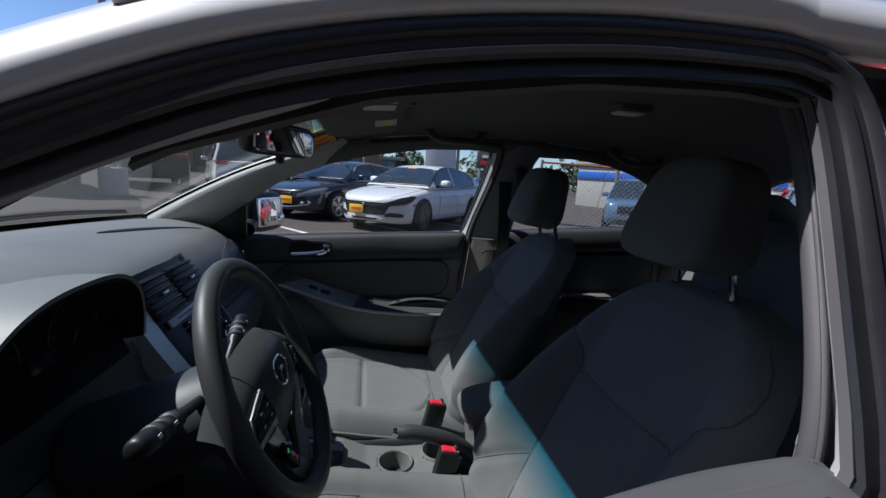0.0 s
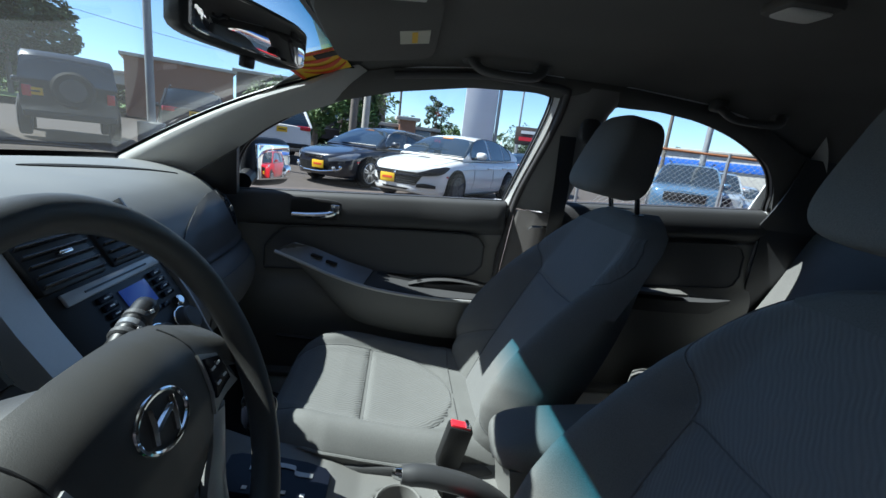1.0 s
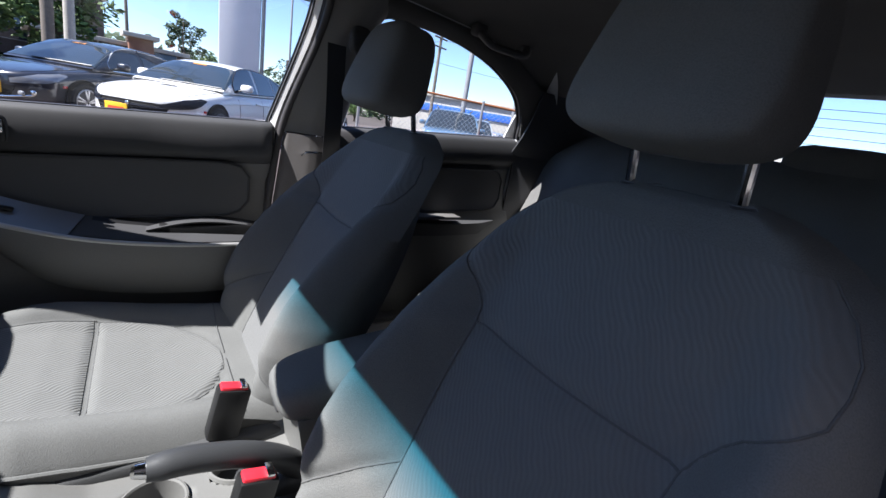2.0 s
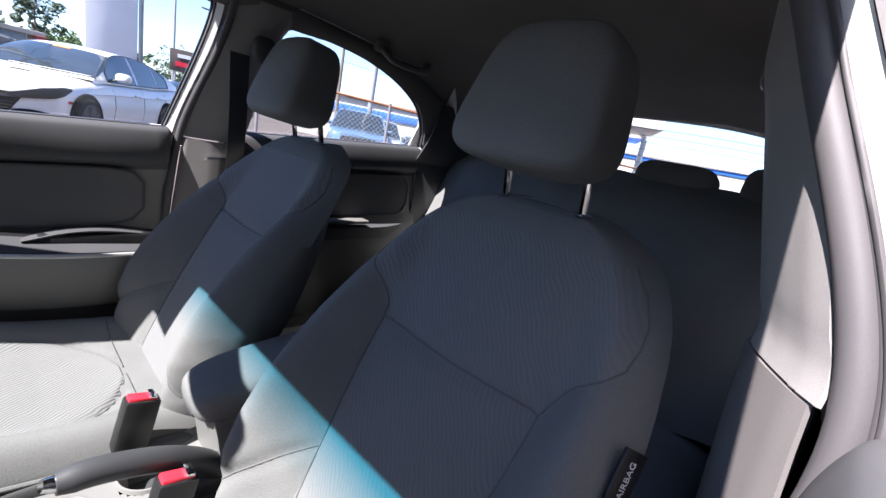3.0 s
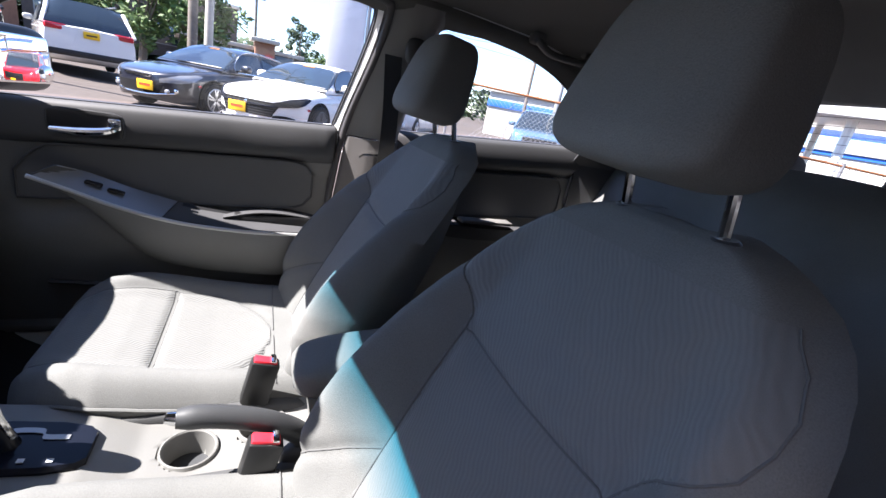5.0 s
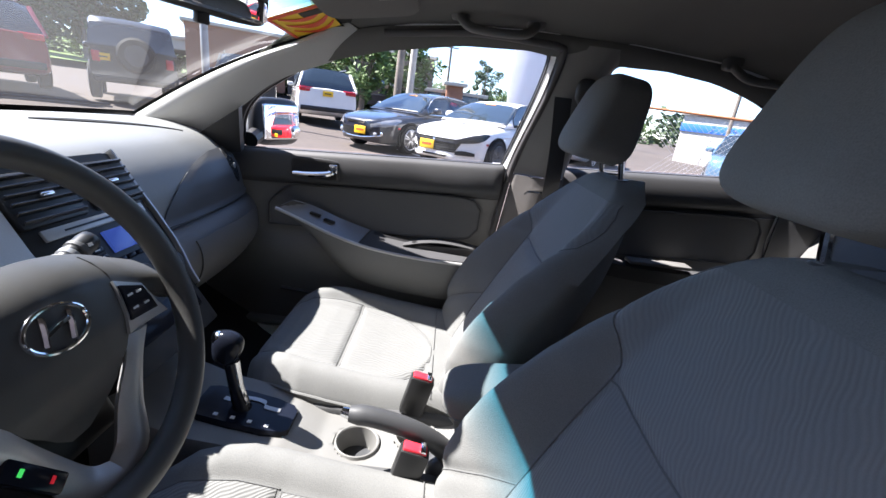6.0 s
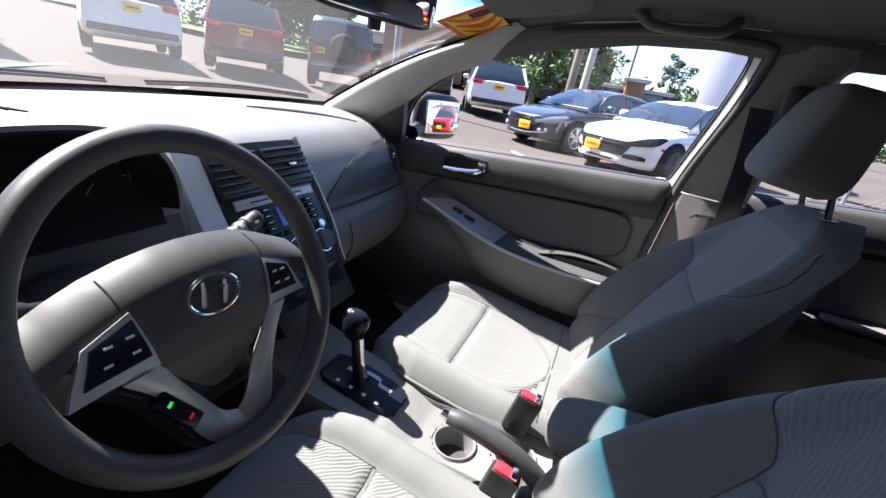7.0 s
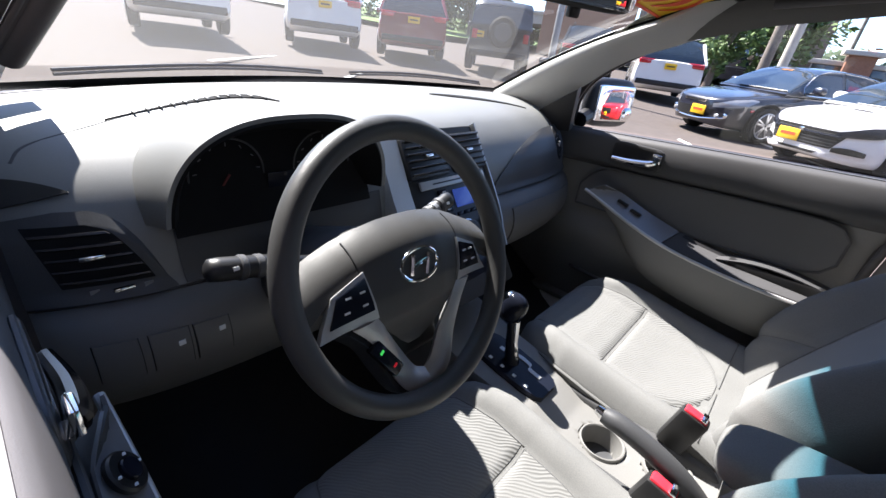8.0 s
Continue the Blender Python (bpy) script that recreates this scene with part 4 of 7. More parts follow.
def seam_lines():
    """The seams of a seat back as (y, z) lines, on both sides."""
    lines = [[(-0.139, 0.803), (-0.07, 0.799), (0.0, 0.797), (0.07, 0.799), (0.139, 0.803)]]
    for k in (-1, 1):
        lines.append([(k * w, z) for z, w in zip(INSERT_Z, INSERT_W)])
        lines.append([(k * w, z) for z, w in zip(SHOULDER_Z, SHOULDER_W)])
        lines.append([(k * 0.118, 0.628), (k * 0.150, 0.606), (k * 0.185, 0.575), (k * 0.22, 0.535)])
    return lines


BACK_SEAMS = seam_lines()
SEGMENTS = np.array([(*a, *b) for line in BACK_SEAMS for a, b in zip(line, line[1:])])


def seam_gap(y, z):
    """How far a place on the seat back is from the nearest seam."""
    ab = SEGMENTS[:, 2:] - SEGMENTS[:, :2]
    ap = np.array((y, z)) - SEGMENTS[:, :2]
    t = np.clip((ap * ab).sum(1) / (ab * ab).sum(1), 0, 1)
    return float(np.sqrt(((ap - ab * t[:, None]) ** 2).sum(1).min()))


def back_front(z, v, y0):
    """The front face of a seat back at a height, v from -1 to 1 across."""
    a = abs(v)
    w = curve(z, BACK_Z, BACK_W)
    inner = curve(z, INSERT_Z + [0.88, 0.95], INSERT_W + [0.19, 0.19]) / w
    x = curve(z, BACK_Z, BACK_X) - curve(z, BACK_Z, BACK_B) * ease(min(inner, 0.62) - 0.06, 0.84, a) + curve(z, [0.78, 0.93], [0.11, 0.055]) * max(0.0, (a - 0.74) / 0.26) ** 2.6
    x -= 0.010 * math.exp(-((z - 0.62) / 0.1) ** 2) * max(0.0, 1 - (a / 0.6) ** 2)
    x += 0.0075 * math.exp(-(seam_gap(v * w, z) / 0.011) ** 2)
    return Vector((x, y0 + v * w, z))


CUSH_X = [-0.518, -0.513, -0.500, -0.478, -0.44, -0.36, -0.29, -0.20, -0.10, 0.0, 0.06]
CUSH_Z = [0.420, 0.462, 0.494, 0.515, 0.526, 0.517, 0.503, 0.491, 0.483, 0.478, 0.476]
CUSH_W = [0.120, 0.155, 0.183, 0.208, 0.233, 0.256, 0.259, 0.258, 0.254, 0.246, 0.24]


def rear_half(x):
    """The half width of the cushion's rear panel, in shares of the cushion's."""
    return 0.64 * max(0.0, 1 - max(0.0, (x + 0.235) / 0.165) ** 2.6) ** 0.5 if x < -0.07 else 0.0


def cushion_top(x, v, y0):
    a = abs(v)
    w = curve(x, CUSH_X, CUSH_W)
    z = curve(x, CUSH_X, CUSH_Z) + 0.036 * ease(0.5, 0.80, a) * curve(x, [-0.50, -0.40, -0.30, 0.0], [0.0, 0.8, 1.0, 0.85]) - 0.052 * max(0.0, (a - 0.80) / 0.20) ** 2.2
    groove = math.exp(-((x + 0.295) / 0.010) ** 2) * ease(0.70, 0.62, a)
    groove = max(groove, math.exp(-((a - 0.645) * w / 0.010) ** 2) * ease(-0.20, -0.27, x))
    if x > -0.30:
        groove = max(groove, math.exp(-((a - rear_half(x)) * w / 0.012) ** 2) * ease(-0.06, -0.09, x))
    return Vector((x, y0 + v * w, z - 0.0065 * groove))


def build_seat(y0, s):
    who = "driver's" if s < 0 else "front passenger's"
    seat = thing("front_seat", f"{who} seat in light grey cloth with ribbed centre panels", "car seat", (-0.2, y0, 0.24), "front seats")
    vs = [-1 + 2 * i / 72 for i in range(73)]
    zs = sorted(set(np.round(np.concatenate([np.linspace(0.40, 0.97, 90), np.interp(np.linspace(13, 17, 17), range(18), BACK_Z)]), 5)))
    rings = []
    for z in zs:
        t = curve(z, BACK_Z, BACK_T)
        fr = [back_front(z, v, y0) for v in vs]
        bx = curve(z, BACK_Z, BACK_X) + t
        bk = [Vector((max(bx - 0.075 * abs(v) ** 3.0, f.x + 0.004), y0 + (f.y - y0) * curve(z, [0.5, 0.8, 0.95], [0.93, 0.86, 0.78]), z)) for v, f in zip(vs, fr)]
        rings.append(fr + list(reversed(bk)))
    skin = loft(rings)
    kind = []
    for f in skin.faces:
        c = f.calc_center_median()
        w = curve(c.z, BACK_Z, BACK_W)
        y = c.y - y0
        front = abs(y) < w and c.x < curve(c.z, BACK_Z, BACK_X) + 0.02 and len(f.verts) == 4
        if front and 0.46 < c.z < 0.801 and abs(y) < curve(c.z, INSERT_Z, INSERT_W):
            kind.append(1)
        elif front and 0.801 <= c.z < 0.975 and abs(y) < curve(c.z, SHOULDER_Z, SHOULDER_W):
            kind.append(2)
        else:
            kind.append(0)
    for k, (name, mat, label) in enumerate((("backrest", "cloth", "light grey cloth seat back"), ("backrest_panel", "weave_back", "ribbed cloth lower back panel"), ("backrest_upper_panel", "weave_back", "ribbed cloth upper back panel"))):
        piece = skin.copy()
        piece.faces.ensure_lookup_table()
        bmesh.ops.delete(piece, geom=[f for f, q in zip(piece.faces, kind) if q != k], context="FACES")
        part(name, piece, mat, seat, label, 60)
    skin.free()
    for q in BACK_SEAMS:
        line = []
        for (ya, za), (yb, zb) in zip(q, q[1:]):
            line += [(ya + (yb - ya) * i / 6, za + (zb - za) * i / 6) for i in range(6)]
        part("back_seam", tube([back_front(z, y / curve(z, BACK_Z, BACK_W), y0) - Vector((0.0006, 0, 0)) for y, z in line + [q[-1]]], 0.0014, 6), "seam", seat)

    xs = list(np.interp(np.linspace(0, 10, 81), range(11), CUSH_X))
    rings = []
    for x in xs:
        tp = [cushion_top(x, v, y0) for v in vs]
        zb = 0.30 + 0.06 * ease(-0.44, -0.51, x)
        rings.append(tp + [Vector((x, p.y * 0.97 + y0 * 0.03, min(zb, p.z - 0.01))) for p in reversed(tp)])
    part("cushion", loft(rings), "cloth", seat, "light grey cloth seat cushion", 60)

    def front_panel(u, v):
        x = -0.496 + 0.197 * u
        return cushion_top(x, 0.635 * (2 * v - 1), y0) + Vector((0, 0, 0.0015))
    part("cushion_front_panel", grid(front_panel, 40, 36, 0.004), "weave", seat, "ribbed cloth front panel", 60)

    def rear_panel(u, v):
        x = -0.291 + 0.218 * u
        return cushion_top(x, (2 * v - 1) * max(0.02, rear_half(x) - 0.008), y0) + Vector((0, 0, 0.0015))
    part("cushion_rear_panel", grid(rear_panel, 40, 36, 0.004), "weave", seat, "ribbed cloth rear panel", 60)
    edge = [rear_panel(0, j / 18) for j in range(19)] + [rear_panel(i / 28, 1) for i in range(1, 29)] + [rear_panel(1, 1 - j / 6) for j in range(1, 7)] + [rear_panel(1 - i / 28, 0) for i in range(1, 28)]
    part("cushion_seam", tube([p - Vector((0, 0, 0.0006)) for p in edge], 0.0013, 6, True), "seam", seat)
    for k in (-1, 1):
        part("cushion_seam", tube([cushion_top(-0.505 + 0.21 * i / 16, 0.642 * k, y0) + Vector((0, 0, 0.001)) for i in range(17)], 0.0014, 6), "seam", seat)
        part("cushion_seam", tube([cushion_top(-0.066, k * (0.05 + 0.85 * i / 16), y0) + Vector((0, 0, 0.0015)) for i in range(17)], 0.0012, 6), "seam", seat)
        part("piping", tube([cushion_top(x, 0.985 * k, y0) + Vector((0, 0.004 * k, -0.002)) for x in xs[16::2]], 0.0035, 6), "cloth", seat)
        part("side_panel", blob((-0.235, y0 + 0.252 * k, 0.398), (0.255, 0.016, 0.085), 0.35, 0.4, 28, 10), "side_cloth", seat, "darker cloth side panel", 60)
        part("rail", box((-0.2, y0 + 0.2 * k, 0.27), (0.5, 0.03, 0.06), None, 0.004), "black", seat)
    # head restraint on two chrome posts
    hc, ht = Vector((0.262, y0 + 0.004, 1.150 if s < 0 else 1.140)), turn(0, 8, 0)

    def cushioned(p):
        front = 1 if p.x < 0 else 0
        return Vector((p.x * (1 - 2.2 * p.z) - 0.018 * (1 - (p.y / 0.15) ** 2) * front + 0.012 * (p.z / 0.1), p.y * (1 - 0.15 * p.z / 0.1), p.z))
    h = part("headrest", blob(hc, (0.052, 0.100, 0.095), 0.50, 0.36, 64, 32, ht, None, cushioned), "cloth", seat, "grey cloth headrest", 60)
    ring = []
    for i in range(64):
        a = 2 * math.pi * i / 64
        p = cushioned(Vector((0.028, 0.097 * math.copysign(abs(math.cos(a)) ** 0.55, math.cos(a)), 0.0935 * math.copysign(abs(math.sin(a)) ** 0.55, math.sin(a)))))
        ring.append(hc + ht @ p)
    part("headrest_seam", tube(ring, 0.0018, 6, True), "seam", h)
    for dy in (-0.0635, 0.0635):
        p = part("post", tube([(0.300, y0 + dy, 1.0), (0.288, y0 + dy, 1.06), (0.283, y0 + dy, 1.09)], 0.006, 10), "chrome", h, "chrome headrest post")
        part("post_sleeve", disc((0.300, y0 + dy, 1.010), (-0.1, 0, 1), 0.015, 0.014, 16, 0.003), "dark", p)
    if s < 0:
        tag = part("airbag_tag", box(back_front(0.800, -0.955, y0) + Vector((-0.004, -0.007, 0)), (0.004, 0.030, 0.075), turn(0, 28, 0) @ turn(0, 0, 62), 0.001), "black", seat, "black woven airbag tag")
        text = bpy.data.curves.new("tag_text", "FONT")
        text.body, text.size, text.extrude, text.align_x, text.align_y = "SRS AIRBAG", 0.0105, 0.0002, "CENTER", "CENTER"
        lo = new("tag_text", text)
        lo.data.materials.append(M["print_white"])
        lo.parent = tag
        lo.matrix_basis = Matrix.Translation(back_front(0.800, -0.955, y0) + Vector((-0.004, -0.007, 0)) - seat.location) @ (turn(0, 28, 0) @ turn(0, 0, 62)).to_4x4() @ Matrix.Translation((-0.0026, 0, 0)) @ basis(Vector((0, 0, 1)), Vector((0, 1, 0)), Vector((-1, 0, 0))).to_4x4()
    return seat


build_seat(-0.344, -1)
build_seat(0.325, 1)

# belt buckles
for y0, z0 in ((-0.113, 0.562), (0.077, 0.572)):
    b = thing("belt_buckle", "black belt buckle with a red release button", "belt buckle", (-0.06, y0, 0.44), "belt buckles")
    t = turn(0, 12, 0)
    c = Vector((-0.097, y0, z0 - 0.045))
    part("body", box(c, (0.052, 0.030, 0.095), t, 0.006), "black", b)
    part("button", box(c + t @ Vector((-0.001, 0, 0.046)), (0.042, 0.021, 0.012), t, 0.003), "red", b, "red release button")
    part("latch_slot", box(c + t @ Vector((0.012, 0, 0.0535)), (0.010, 0.024, 0.004), t, 0.001), "chrome", b)
    part("stalk", tube([c + t @ Vector((0, 0, -0.04)), (-0.05, y0, 0.40), (-0.03, y0, 0.34)], 0.009, 8), "black", b)

# front belts hanging on the centre pillars
for s in SIDES:
    b = thing("seat_belt", "dark grey seat belt hanging on the centre pillar", "seat belt", (0.24, side_y(s, 1.0) - s * 0.05, 0.4), "seat belts")
    k = -0.012 if s > 0 else 0.04
    pts = smooth_path([(0.275, side_y(s, 1.19) - s * 0.086, 1.185), (0.305, side_y(s, 1.05) - s * 0.088, 1.02), (0.315, side_y(s, 0.9) - s * 0.092, 0.8), (0.315, side_y(s, 0.9) - s * 0.09, 0.55), (0.29, side_y(s, 0.9) - s * 0.07, 0.36)], 6)
    pts = [p + Vector((k * (7.0 if s > 0 else 1), -k * (0 if s > 0 else 1), 0)) for p in pts]
    part("webbing", loft([[(p.x - 0.023, p.y, p.z), (p.x + 0.023, p.y, p.z), (p.x + 0.023, p.y + 0.002 * s, p.z), (p.x - 0.023, p.y + 0.002 * s, p.z)] for p in pts]), "black", b)
    k = pts[16 if s < 0 else 21]
    part("tongue", box((k.x, k.y - s * 0.01, k.z), (0.05, 0.012, 0.06), turn(10, 20, 0), 0.005), "dark", b, "dark belt tongue")
    part("tongue_blade", box((k.x - 0.01, k.y - s * 0.012, k.z + 0.045), (0.03, 0.003, 0.04), turn(10, 20, 0), 0.001), "chrome", b)

# rear seat
rear = thing("rear_bench", "rear bench seat in grey cloth with headrests", "car seat", (1.05, -0.018, 0.3))


def rear_back(u, v):
    w = 2 * v - 1
    z = 0.45 + 0.565 * u
    x = 0.98 + 0.27 * u - 0.03 * math.cos(3 * math.pi * w) * math.sin(math.pi * u) + 0.05 * max(0, u - 0.9) / 0.1
    return Vector((x, w * 0.62 - 0.018, z - 0.03 * abs(w) ** 8 * u))


part("backrest", grid(rear_back, 20, 40, -0.10), "cloth", rear, "grey cloth rear back", 60)
for w0 in (0.31, 0.66):
    part("back_seam", tube([rear_back(i / 20, w0) - Vector((0.003, 0, 0)) for i in range(20)], 0.003, 6), "seam", rear)
part("back_seam", tube([rear_back(0.62, 0.03 + 0.27 * i / 20) - Vector((0.003, 0, 0)) for i in range(21)], 0.003, 6), "seam", rear)
part("cushion", blob((0.80, -0.018, 0.40), (0.28, 0.62, 0.10), 0.4, 0.35, 40, 12), "cloth", rear, "grey cloth rear cushion", 60)
for y0, hw, z0 in ((-0.245, 0.125, 1.075), (0.20, 0.125, 1.075), (-0.53, 0.10, 1.10)):
    h = part("headrest", blob((1.28, y0, z0), (0.055, hw, 0.075), 0.5, 0.45, 32, 14, turn(0, 12, 0)), "cloth", rear, "grey cloth rear headrest", 60)
    for dy in (-0.04, 0.04):
        part("post", tube([(1.29, y0 + dy, 0.98), (1.28, y0 + dy, 1.05)], 0.005, 8), "chrome", h)
for s in SIDES:
    b = thing("rear_seat_belt", "dark rear seat belt along the bench side", "seat belt", (1.15, s * 0.55, 0.45), "seat belts")
    pts = smooth_path([(1.30, s * 0.52, 1.06), (1.18, s * 0.545, 0.95), (1.06, s * 0.56, 0.70), (1.0, s * 0.57, 0.45)], 6)
    part("webbing", loft([[(p.x - 0.01, p.y - 0.023, p.z), (p.x - 0.01, p.y + 0.023, p.z), (p.x - 0.012, p.y + 0.023, p.z), (p.x - 0.012, p.y - 0.023, p.z)] for p in pts]), "black", b)
# ---- dashboard ----
dash = thing("dashboard", "dark grey moulded dashboard with lighter lower panels", "dashboard", (-0.8, -0.02, 0.55))
YL, YR = -0.702, 0.645
PROFILE = [(-1.10, 0.985), (-1.02, 0.996), (-0.94, 0.998), (-0.86, 0.988), (-0.79, 0.969), (-0.744, 0.940), (-0.712, 0.906), (-0.694, 0.874), (-0.686, 0.845), (-0.680, 0.815), (-0.670, 0.80)]
LOWER = [(-0.672, 0.797), (-0.645, 0.775), (-0.628, 0.74), (-0.628, 0.70), (-0.645, 0.66), (-0.69, 0.61), (-0.78, 0.55), (-0.90, 0.50)]


def across(v):
    return YL + (YR - YL) * v


def dash_at(rows):
    sm = smooth_path([(x, 0, z) for x, z in rows], 4)

    def at(u, v):
        k = min(int(u * (len(sm) - 1)), len(sm) - 2)
        p = sm[k].lerp(sm[k + 1], u * (len(sm) - 1) - k)
        y = across(v)
        edge = abs((y + 0.03) / 0.655)
        fore = max(0.0, (-0.78 - p.x) / 0.32)              # towards the glass
        x = p.x - fore * 0.12 * (1 - edge ** 2) - 0.05 * edge ** 6 * (1 - min(1, fore))
        z = p.z - 0.012 * edge ** 4 * min(1, fore + 0.3)
        return Vector((x, y, z))
    return at


upper_at, lower_at = dash_at(PROFILE), dash_at(LOWER)
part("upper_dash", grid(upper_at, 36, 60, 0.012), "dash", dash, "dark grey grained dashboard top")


def dash_x(y, z):
    """The dashboard face's x at a place across and a height."""
    zs, xs = [p[1] for p in reversed(PROFILE[3:])], [p[0] for p in reversed(PROFILE[3:])]
    return curve(z, zs, xs) - 0.05 * abs((y + 0.03) / 0.655) ** 6


def on_top(x, y):
    """A place on the dashboard's top at x and y."""
    v, lo, hi = (y - YL) / (YR - YL), 0.0, 1.0
    for _ in range(30):
        mid = (lo + hi) / 2
        if upper_at(mid, v).x < x:
            lo = mid
        else:
            hi = mid
    return upper_at(lo, v)


def dark_band(u, v):
    z = 0.803 + 0.128 * u
    y0 = curve(z, [0.80, 0.82, 0.84, 0.86, 0.88, 0.90, 0.915, 0.931], [0.158, 0.172, 0.195, 0.226, 0.262, 0.315, 0.37, 0.47])
    y = y0 + (0.618 - y0) * v
    return Vector((dash_x(y, z) + 0.005 * min(1, 8 * v) * min(1, 8 * (1 - u)) + 0.001, y, z))


part("passenger_band", grid(dark_band, 24, 30, 0.004), "dark", dash, "dark passenger side panel", 60)
part("dash_backing", grid(lambda u, v: upper_at(0.96, v).lerp(lower_at(0.12, v), u) + Vector((-0.016, 0, 0)), 4, 40, 0.004), "black", dash)
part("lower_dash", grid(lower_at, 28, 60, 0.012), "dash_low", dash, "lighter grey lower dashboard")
for v0, v1 in ((0.0, 0.30), (0.64, 1.0)):
    part("panel_gap", tube([lower_at(0.0, v0 + (v1 - v0) * i / 20) + Vector((0.002, 0, 0.001)) for i in range(21)], 0.0022, 6), "black", dash)
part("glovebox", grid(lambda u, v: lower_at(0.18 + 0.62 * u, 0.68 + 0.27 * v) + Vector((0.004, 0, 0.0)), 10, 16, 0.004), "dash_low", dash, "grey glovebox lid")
# dark defroster slots, and a dark line painting the shade of the shallow crease that runs between them
for line in ([(-0.860, -0.56), (-0.892, -0.49), (-0.928, -0.41), (-0.950, -0.35), (-0.945, -0.30), (-0.915, -0.268)], [(-0.955, 0.195), (-0.93, 0.27), (-0.897, 0.355), (-0.862, 0.43), (-0.825, 0.498)]):
    mid = smooth_path([on_top(x, y) for x, y in line], 6)
    n = len(mid) - 1
    part("defroster_slot", loft([[on_top(p.x - w, p.y) + Vector((0, 0, 0.0022)), on_top(p.x + w, p.y) + Vector((0, 0, 0.0022)), on_top(p.x + w, p.y) - Vector((0, 0, 0.004)), on_top(p.x - w, p.y) - Vector((0, 0, 0.004))] for i, p in enumerate(mid) for w in [0.001 + 0.011 * math.sin(math.pi * (i / n) ** (2.0 if line[0][1] < 0 else 0.6)) ** 1.2]]), "void", dash, "dark defroster slot")
for i in range(12):
    y = -0.52 + 0.021 * i
    p = on_top(curve(y, [-0.56, -0.49, -0.41, -0.35, -0.30, -0.268], [-0.860, -0.892, -0.928, -0.950, -0.945, -0.915]), y)
    part("defroster_vane", box(p + Vector((0, 0, 0.0030)), (0.016, 0.004, 0.003), None, 0.0008), "dash", dash)
part("crease_shade", tube(smooth_path([on_top(x, y) - Vector((0, 0, 0.0015)) for x, y in ((-0.805, -0.67), (-0.823, -0.651), (-0.844, -0.588), (-0.879, -0.517), (-0.915, -0.43))], 6), 0.0022, 8), "dark", dash)

# instrument hood
HC, HW, HH, HB = -0.386, 0.170, 0.146, 0.874


def hood_arch(a, x, k=1.0, lift=0.0):
    c, sn = math.cos(a), math.sin(a)
    return Vector((x - 0.022 * (1 - sn), HC + HW * k * math.copysign(abs(c) ** 0.75, c), HB + lift + HH * k * abs(sn) ** 0.8))


def hood_shell(u, v):
    a = math.pi * (0.02 + 0.96 * u)
    x = -0.645 - 0.26 * v
    p = hood_arch(a, x, 1.0 + 0.13 * math.sin(math.pi / 2 * min(1, v * 1.5)))
    p.z -= 0.022 * min(1, 2 * v) + 0.05 * v * v
    return p


cl = part("instrument_hood", grid(hood_shell, 60, 16, 0.006), "dash", dash, "dark grey hood over the instruments", 70)


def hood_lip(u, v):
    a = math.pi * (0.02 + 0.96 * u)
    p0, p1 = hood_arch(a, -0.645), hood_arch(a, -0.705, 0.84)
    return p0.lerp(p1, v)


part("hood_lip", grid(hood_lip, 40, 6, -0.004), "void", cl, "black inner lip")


def face_x(y, z):
    return max(-0.697 - 0.30 * (z - HB), dash_x(y, z) + 0.006)


def face_at(u, v):
    p = hood_arch(math.pi * (0.02 + 0.96 * u), 0.0, 0.93)
    z = HB - 0.012 + (p.z - HB + 0.012) * v
    return Vector((face_x(p.y, z), p.y, z))


# Dark patch on the dashboard, painting the shade between hood and column.
part("column_shade", grid(lambda u, v: Vector((dash_x(-0.545 + 0.345 * u, 0.802 + 0.07 * v) + 0.004, -0.545 + 0.345 * u, 0.802 + 0.07 * v)), 24, 10, 0.003), "dark", cl, "dark patch painting the shade behind the column", 60)
gauges = part("instrument_face", grid(face_at, 30, 12, 0.003), "void", cl, "black instrument panel, switched off", 60)
for dy in (-0.09, 0.09):
    c = Vector((face_x(HC, 0.932) + 0.003, HC + dy * 0.85, 0.932))
    ring = [c + Vector((0.0, 0.052 * math.cos(a), 0.052 * math.sin(a))) for a in [2 * math.pi * i / 40 for i in range(40)]]
    g = part("gauge_ring", tube(ring, 0.0015, 6, True), "dark", gauges)
    for i in range(11):
        a = math.radians(225 - 27 * i)
        part("tick", box(c + Vector((0.001, 0.044 * math.cos(a), 0.044 * math.sin(a))), (0.001, 0.0012, 0.005), turn(90 - math.degrees(a), 0, 0), 0), "pole_print", g)
    part("needle", box(c + Vector((0.003, -0.012, -0.016)), (0.002, 0.003, 0.045), turn(-36, 0, 0), 0), "dim_red", g)
part("trip_display", box((face_x(HC, 0.905) + 0.002, HC, 0.905), (0.002, 0.045, 0.05), None, 0.001), "gloss", gauges)

# driver's side vent


